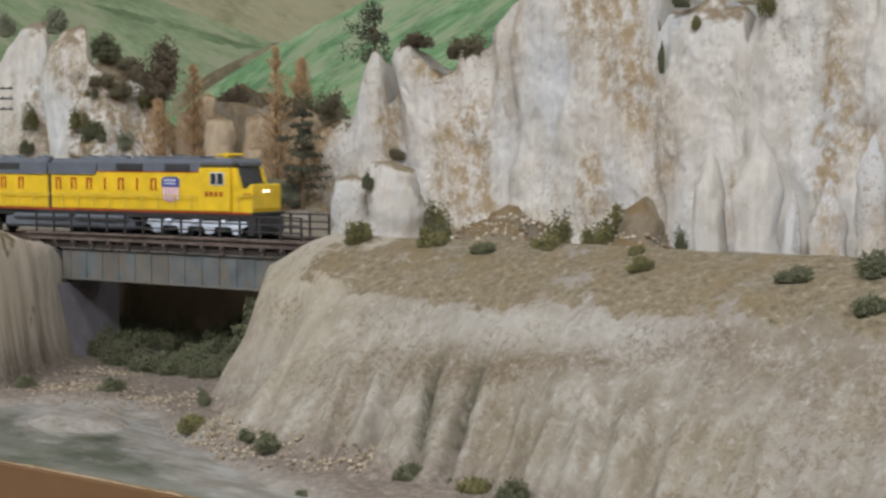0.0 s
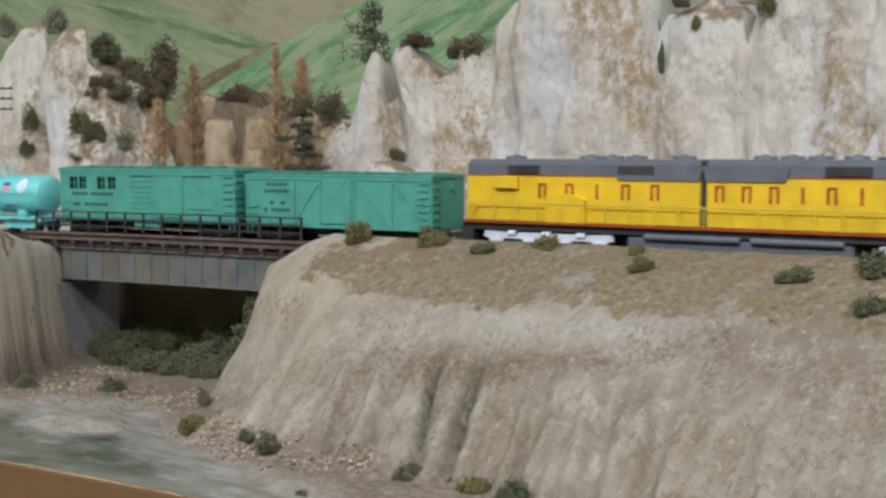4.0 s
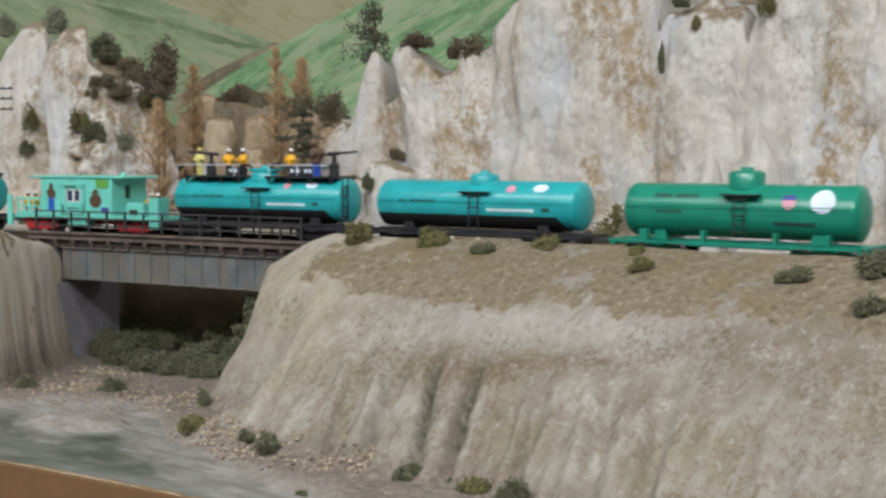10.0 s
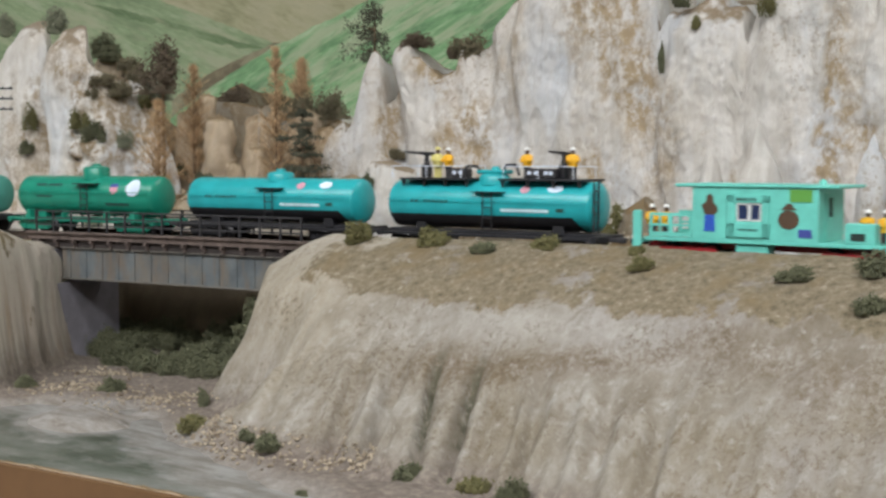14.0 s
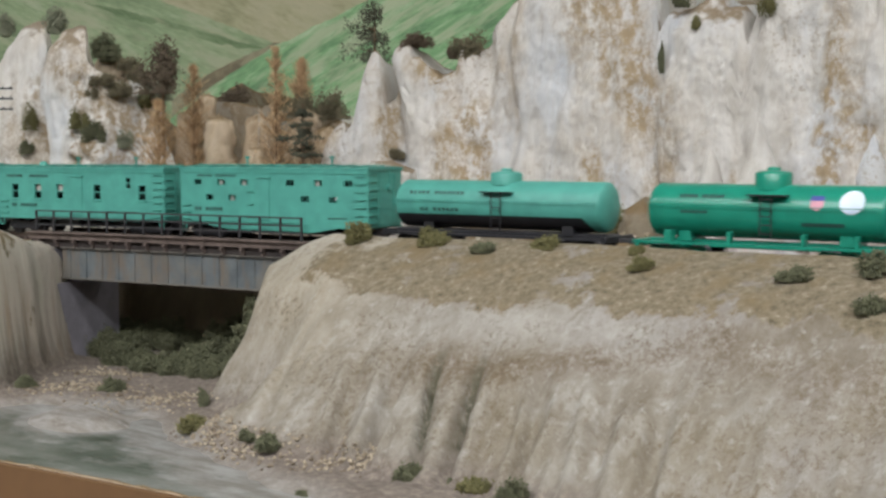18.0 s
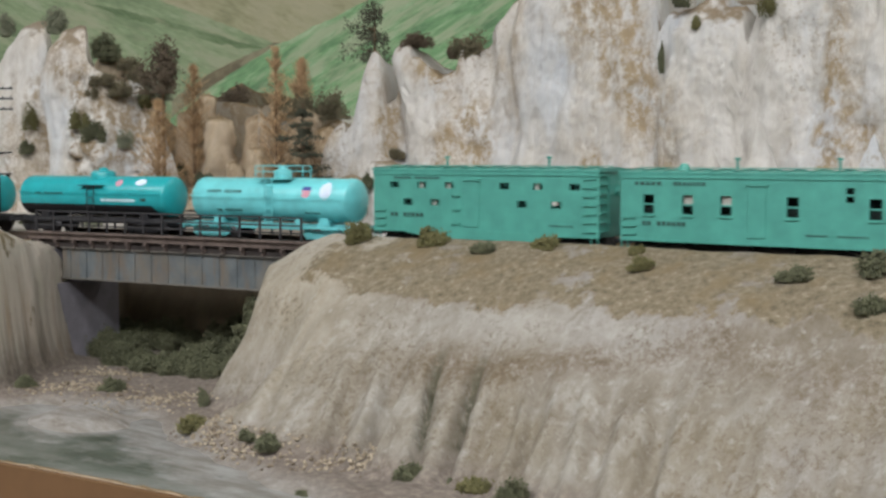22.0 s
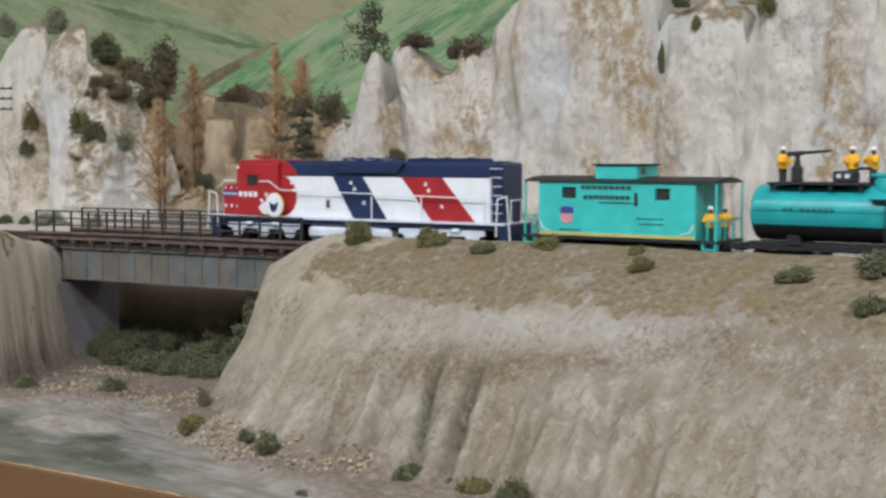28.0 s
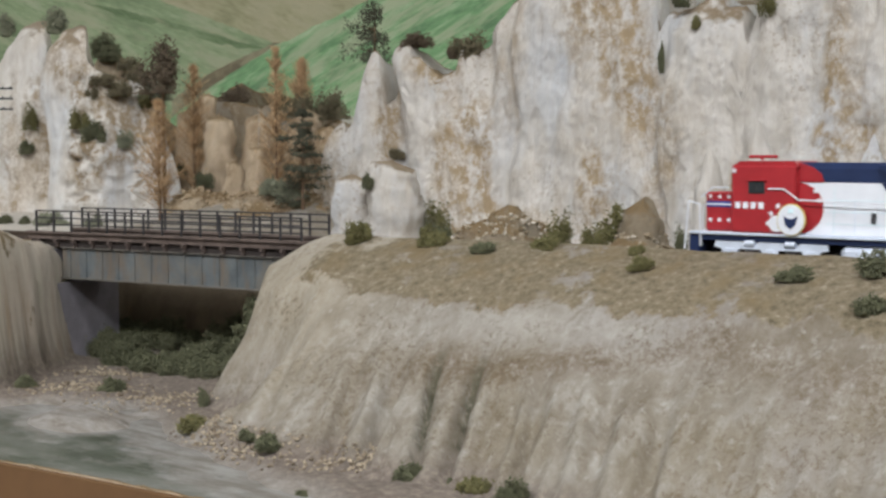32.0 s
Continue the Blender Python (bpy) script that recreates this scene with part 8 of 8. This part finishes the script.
    for i in range(5):
        part("shield_stripe", Shape().box(0.0822 + i * 0.0028, 0.0833 + i * 0.0028, -hw - 0.0006, -hw - 0.0003, 0.0256, 0.0342), off_white, t)
    for z in (0.0362, 0.0385):
        part("shield_stripe", bars(0.0830, 0.0930, z, z + 0.0012, 5, -hw - 0.0004), off_white, t)
    part("number_block", bars(0.1195, 0.1350, 0.0290, 0.0320, 4, -ww - 0.0001, fill=0.6), letter_red, t)
    part("nose_mark", bars(0.1480, 0.1550, 0.0302, 0.0310, 6, -0.0150), letter_red, t)
    rail = Shape().line([(-0.1640, -ww + 0.0006, 0.0192), (-0.1640, -ww + 0.0006, 0.0290), (0.1120, -ww + 0.0006, 0.0290)], 0.0004, 6)
    for i in range(20):
        x = -0.1600 + i * 0.0141
        rail.tube((x, -ww + 0.0006, 0.0190), (x, -ww + 0.0006, 0.0290), 0.0004, seg=6)
    part("hand_rail", rail, rail_yellow, t)
    part("nose_rail", Shape().line([(0.1450, -ww + 0.001, 0.0190), (0.1450, -ww + 0.001, 0.0290), (0.1558, -ww + 0.001, 0.0300), (0.1564, -ww + 0.001, 0.0190)], 0.0004, 6), rail_yellow, t)
    for x, sg in ((-0.1680, -1), (0.1585, 1)):
        coupler(t, x, sg)
    return t, 0.334, -0.3016


def star(x, z, r):
    return [(x + (r if i % 2 == 0 else r * 0.42) * math.sin(math.pi * i / 5), z + (r if i % 2 == 0 else r * 0.42) * math.cos(math.pi * i / 5)) for i in range(10)]


def tail_loco():
    """The red, white and blue diesel at the tail, cab trailing."""
    t = thing("diesel_locomotive", "red, white and navy six-axle model diesel locomotive with stars and stripes", "locomotive", "locomotives")
    hw, ww = 0.0128, 0.0172
    part("frame", Shape().box(-0.1060, 0.1110, -ww + 0.002, ww - 0.002, 0.0130, 0.0166, 0.0004), navy, t)
    part("centre_sill", Shape().box(-0.1000, 0.1050, -0.0060, 0.0060, 0.0060, 0.0129), black, t)
    part("walkway", Shape().box(-0.1060, 0.1110, -ww, ww, 0.0160, 0.0174, 0.0003), silver, t)
    part("hood", Shape().box(-0.0505, 0.1000, -hw, hw, 0.0174, 0.0425, 0.0004), white, t, "white engine hood")
    sec = [(-hw, 0.0426), (-hw, 0.0490), (-hw + 0.0030, 0.0520), (hw - 0.0030, 0.0520), (hw, 0.0490), (hw, 0.0426)]
    vs = [(x, y, z) for x in (-0.0505, 0.1010) for y, z in sec]
    part("hood_top", Shape().add(vs, [tuple(range(6)), tuple(reversed(range(6, 12)))] + [(i, 6 + i, 6 + (i + 1) % 6, (i + 1) % 6) for i in range(6)]), navy, t, "navy hood top")
    part("hood_end", Shape().box(0.1001, 0.1075, -hw + 0.0008, hw - 0.0008, 0.0174, 0.0512, 0.0012), navy, t, "navy hood end with grab irons")
    for i in range(6):
        part("grab_iron", ladder(0.1038, 0.0225 + 0.005 * i, 0.0225 + 0.005 * i, 0.0070, -hw + 0.0004, 2), white, t)
    part("flared_radiator", Shape().slab([(-0.0060, 0.0450), (0.0370, 0.0450), (0.0430, 0.0505), (-0.0120, 0.0505)], -hw - 0.0022, -hw), navy, t)
    for x in (0.0480, 0.0640, 0.0800, -0.0050, 0.0080, 0.0210):
        fans(x, 0.0520, navy, t, r=0.0062)
    part("roof_hatch", Shape().box(0.0400, 0.0900, -0.0075, 0.0075, 0.0520, 0.0536, 0.0004), navy, t)
    y = -hw
    part("red_panel", Shape().slab([(-0.0505, 0.0175), (-0.0505, 0.0424)] + [(-0.0505 + 0.0125 * math.sin(a), 0.0300 + 0.0124 * math.cos(a)) for a in steps(0, math.pi, 10)], y - 0.0003, y), red, t, "red field rounding into the white")
    part("red_crown", Shape().slab([(-0.0506, 0.0426), (-0.0380, 0.0426), (-0.0392, 0.0465), (-0.0435, 0.0497), (-0.0506, 0.0518)], y - 0.0004, hw + 0.0004), red, t)
    for mat, x0, x1, x2, x3 in ((navy, -0.0105, 0.0120, 0.0295, 0.0050), (red, 0.0400, 0.0680, 0.0900, 0.0610)):
        part("slanted_stripe", Shape().slab([(x0, 0.0425), (x1, 0.0425), (x2, 0.0175), (x3, 0.0175)], y - 0.0003, y), mat, t)
    for x, z in ((0.0035, 0.0390), (0.0060, 0.0352), (0.0130, 0.0270), (0.0570, 0.0385), (0.0590, 0.0350), (0.0680, 0.0260), (-0.0420, 0.0385), (-0.0400, 0.0340)):
        part("star", Shape().slab(star(x, z, 0.0016), y - 0.0006, y - 0.0003), white, t)
    for x in (-0.0230, 0.0330, 0.0960):
        part("hood_door_line", Shape().box(x, x + 0.0003, y - 0.0002, y, 0.0180, 0.0330), silver, t)
    for x in (-0.0330, -0.0010, 0.0420, 0.0760, 0.0860):
        part("hood_door_line", Shape().box(x, x + 0.0002, y - 0.0002, y, 0.0186, 0.0400), pale_blue, t)
    for z in (0.0228, 0.0285, 0.0340):
        part("hood_seam", Shape().box(-0.0370, 0.0995, y - 0.0002, y, z, z + 0.0002), pale_blue, t)
    part("hood_latch", Shape().box(-0.0150, -0.0128, y - 0.0006, y, 0.0235, 0.0285), dark_steel, t)
    # cab and nose
    part("cab", Shape().box(-0.0838, -0.0506, -ww, ww, 0.0174, 0.0505, 0.0010), red, t, "red cab")
    part("cab_roof", Shape().slab([(-0.0842, 0.0500), (-0.0495, 0.0500), (-0.0530, 0.0526), (-0.0800, 0.0526)], -ww + 0.002, ww - 0.002), red, t)
    part("cab_window", Shape().box(-0.0743, -0.0659, -ww - 0.0004, -ww, 0.0368, 0.0428), dark_steel, t)
    part("cab_glass", Shape().box(-0.0737, -0.0704, -ww - 0.0007, -ww - 0.0003, 0.0374, 0.0422).box(-0.0698, -0.0665, -ww - 0.0007, -ww - 0.0003, 0.0374, 0.0422), cab_glass, t)
    part("sun_shade", Shape().box(-0.0750, -0.0652, -ww - 0.0014, -ww, 0.0430, 0.0435), red, t)
    part("nose", Shape().box(-0.1000, -0.0839, -0.0120, 0.0120, 0.0174, 0.0370, 0.0012), red, t, "red low nose")
    part("windscreen", Shape().box(-0.0842, -0.0838, -0.0135, 0.0135, 0.0385, 0.0450), cab_glass, t)
    part("horn", Shape().tube((-0.0820, 0, 0.0547), (-0.0670, 0, 0.0547), 0.0009).tube((-0.0750, 0, 0.0528), (-0.0750, 0, 0.0547), 0.0007), red, t)
    part("nose_stripe", Shape().box(-0.0990, -0.0845, -0.0123, -0.0119, 0.0296, 0.0326), shield_blue, t)
    part("nose_stripe", Shape().box(-0.0990, -0.0845, -0.0126, -0.0122, 0.0306, 0.0314), white, t)
    for x in (-0.0970, -0.0920, -0.0870):
        part("star", Shape().slab(star(x, 0.0232, 0.0015), -0.0123, -0.0119), white, t)
        part("star", Shape().slab(star(x, 0.0348, 0.0013), -0.0123, -0.0119), white, t)
    part("number_block", bars(-0.0812, -0.0650, 0.0294, 0.0326, 4, -ww - 0.0001), white, t)
    for x, z in ((-0.0590, 0.0310), (-0.0625, 0.0272), (-0.0640, 0.0225), (-0.0820, 0.0480)):
        part("star", Shape().slab(star(x, z, 0.0016), -ww - 0.0005, -ww), white, t)
    seal = part("round_emblem", Shape().slab(round_spots(-0.0520, 0.0245, 0.0072, 0.0078, 26), -ww - 0.0010, -ww), gold, t, "round white emblem with a gold rim")
    part("emblem_face", Shape().slab(round_spots(-0.0520, 0.0245, 0.0067, 0.0073, 26), -ww - 0.0014, -ww - 0.0009), white, seal)
    part("emblem_mark", Shape().slab([(-0.0555, 0.0265), (-0.0545, 0.0220), (-0.0520, 0.0200), (-0.0495, 0.0220), (-0.0485, 0.0265), (-0.0510, 0.0250), (-0.0530, 0.0250)], -ww - 0.0018, -ww - 0.0013), navy, seal)
    part("emblem_mark", Shape().slab([(-0.0532, 0.0278), (-0.0508, 0.0278), (-0.0510, 0.0298), (-0.0530, 0.0298)], -ww - 0.0018, -ww - 0.0013), pale_blue, seal)
    part("emblem_cloud", Shape().slab(round_spots(-0.0595, 0.0225, 0.0042, 0.0040, 16), -ww - 0.0006, -ww), white, t)
    part("hand_rail", Shape().line([(-0.1000, -ww + 0.0006, 0.0345), (-0.0935, -ww + 0.0006, 0.0395), (-0.0848, -ww + 0.0006, 0.0395)], 0.0004, 6)
         .line([(-0.0640, -ww - 0.0006, 0.0392), (-0.0560, -ww - 0.0006, 0.0392), (-0.0490, -ww + 0.0004, 0.0340), (0.0960, -ww + 0.0006, 0.0310), (0.0990, -ww + 0.0006, 0.0310)], 0.0004, 6), white, t)
    for x in (0.0210, 0.0560, 0.0985):
        part("stanchion", Shape().tube((x, -ww + 0.0006, 0.0174), (x, -ww + 0.0006, 0.0313), 0.0004, seg=6), white, t)
    for x, sg in ((-0.1040, -1), (0.1095, 1)):
        part("end_rail", Shape().line([(x - sg * 0.004, -ww + 0.001, 0.0100), (x - sg * 0.003, -ww + 0.001, 0.0310), (x + sg * 0.003, -ww + 0.001, 0.0325), (x + sg * 0.005, -ww + 0.001, 0.0080)], 0.0005, 6)
             .line([(x, -0.006, 0.0120), (x, -0.006, 0.0300), (x, 0.006, 0.0300), (x, 0.006, 0.0120)], 0.0004, 6), white, t)
        part("pilot", Shape().box(min(x - 0.003, x + 0.003), max(x - 0.003, x + 0.003), -0.0155, 0.0155, 0.0035, 0.0170, 0.0008), navy, t)
        coupler(t, x, sg)
    part("fuel_tank", Shape().box(-0.0290, 0.0330, -0.0155, 0.0155, 0.0040, 0.0128, 0.0025), silver, t, "silver fuel tank")
    for x in (-0.0640, 0.0680):
        power_truck(t, x, (-0.0210, 0.0, 0.0210))
    return t, 0.2234, -3.4000


TRAIN = [big_loco(), plain_boxcar(), tool_car(), aqua_tank(-0.8753), green_tank(-1.0250), teal_tank(-1.1820),
         fire_tank(-1.3421, 0.0690, (("lime", -0.0548, 0.0, -80), ("yellow", -0.0320, 0.002, -60), ("yellow", -0.0190, 0.001, -110), ("yellow", 0.0190, 0.002, -90), ("blue", 0.0404, 0.0, -30)), ((-0.0470, 0.002, 200), (0.0540, 0.0, 10)), True),
         guard_car(),
         fire_tank(-1.6517, 0.0690, (("lime", -0.0404, 0.001, -60), ("yellow", -0.0310, -0.002, -100), ("yellow", 0.0195, 0.002, -90), ("yellow", 0.0490, 0.001, -60)), ((-0.0490, 0.002, 180), (0.0420, 0.004, 150)), True),
         teal_tank(-1.8103), green_tank(-1.9686), mint_tank(-2.1250), bunk_car(-2.2819), kitchen_car(), bunk_car(-2.6085),
         aqua_tank(-2.7685), teal_tank(-2.9201),
         fire_tank(-3.0805, 0.0695, (("yellow", -0.0560, 0.001, -30), ("yellow", -0.0215, 0.002, -80), ("lime", 0.0455, 0.002, -90), ("lean", -0.0120, 0.004, -110)), ((-0.0490, 0.002, 12), (0.0555, 0.002, 8), (0.0250, 0.002, 90)), False),
         caboose(), tail_loco()]


def gone(time):
    """How far the train has run: steady, then slowing near the end."""
    v, a = 0.1197, 0.013234
    if time <= 26.1:
        return v * time
    if time <= 29.1:
        return v * time - 0.5 * a * (time - 26.1) ** 2
    return v * 29.1 - 0.5 * a * 9.0 + 0.0800 * (time - 29.1)


def motions():
    beats = [i * 0.5 for i in range(65)]
    for vehicle, length, start in TRAIN:
        rows = []
        for beat in beats:
            s = start + gone(beat)
            p = spot(s)
            rows.append((beat, pose(p.x, p.y, p.z, 0, 0, turn_at(s))))
        walk(vehicle, rows)


motions()
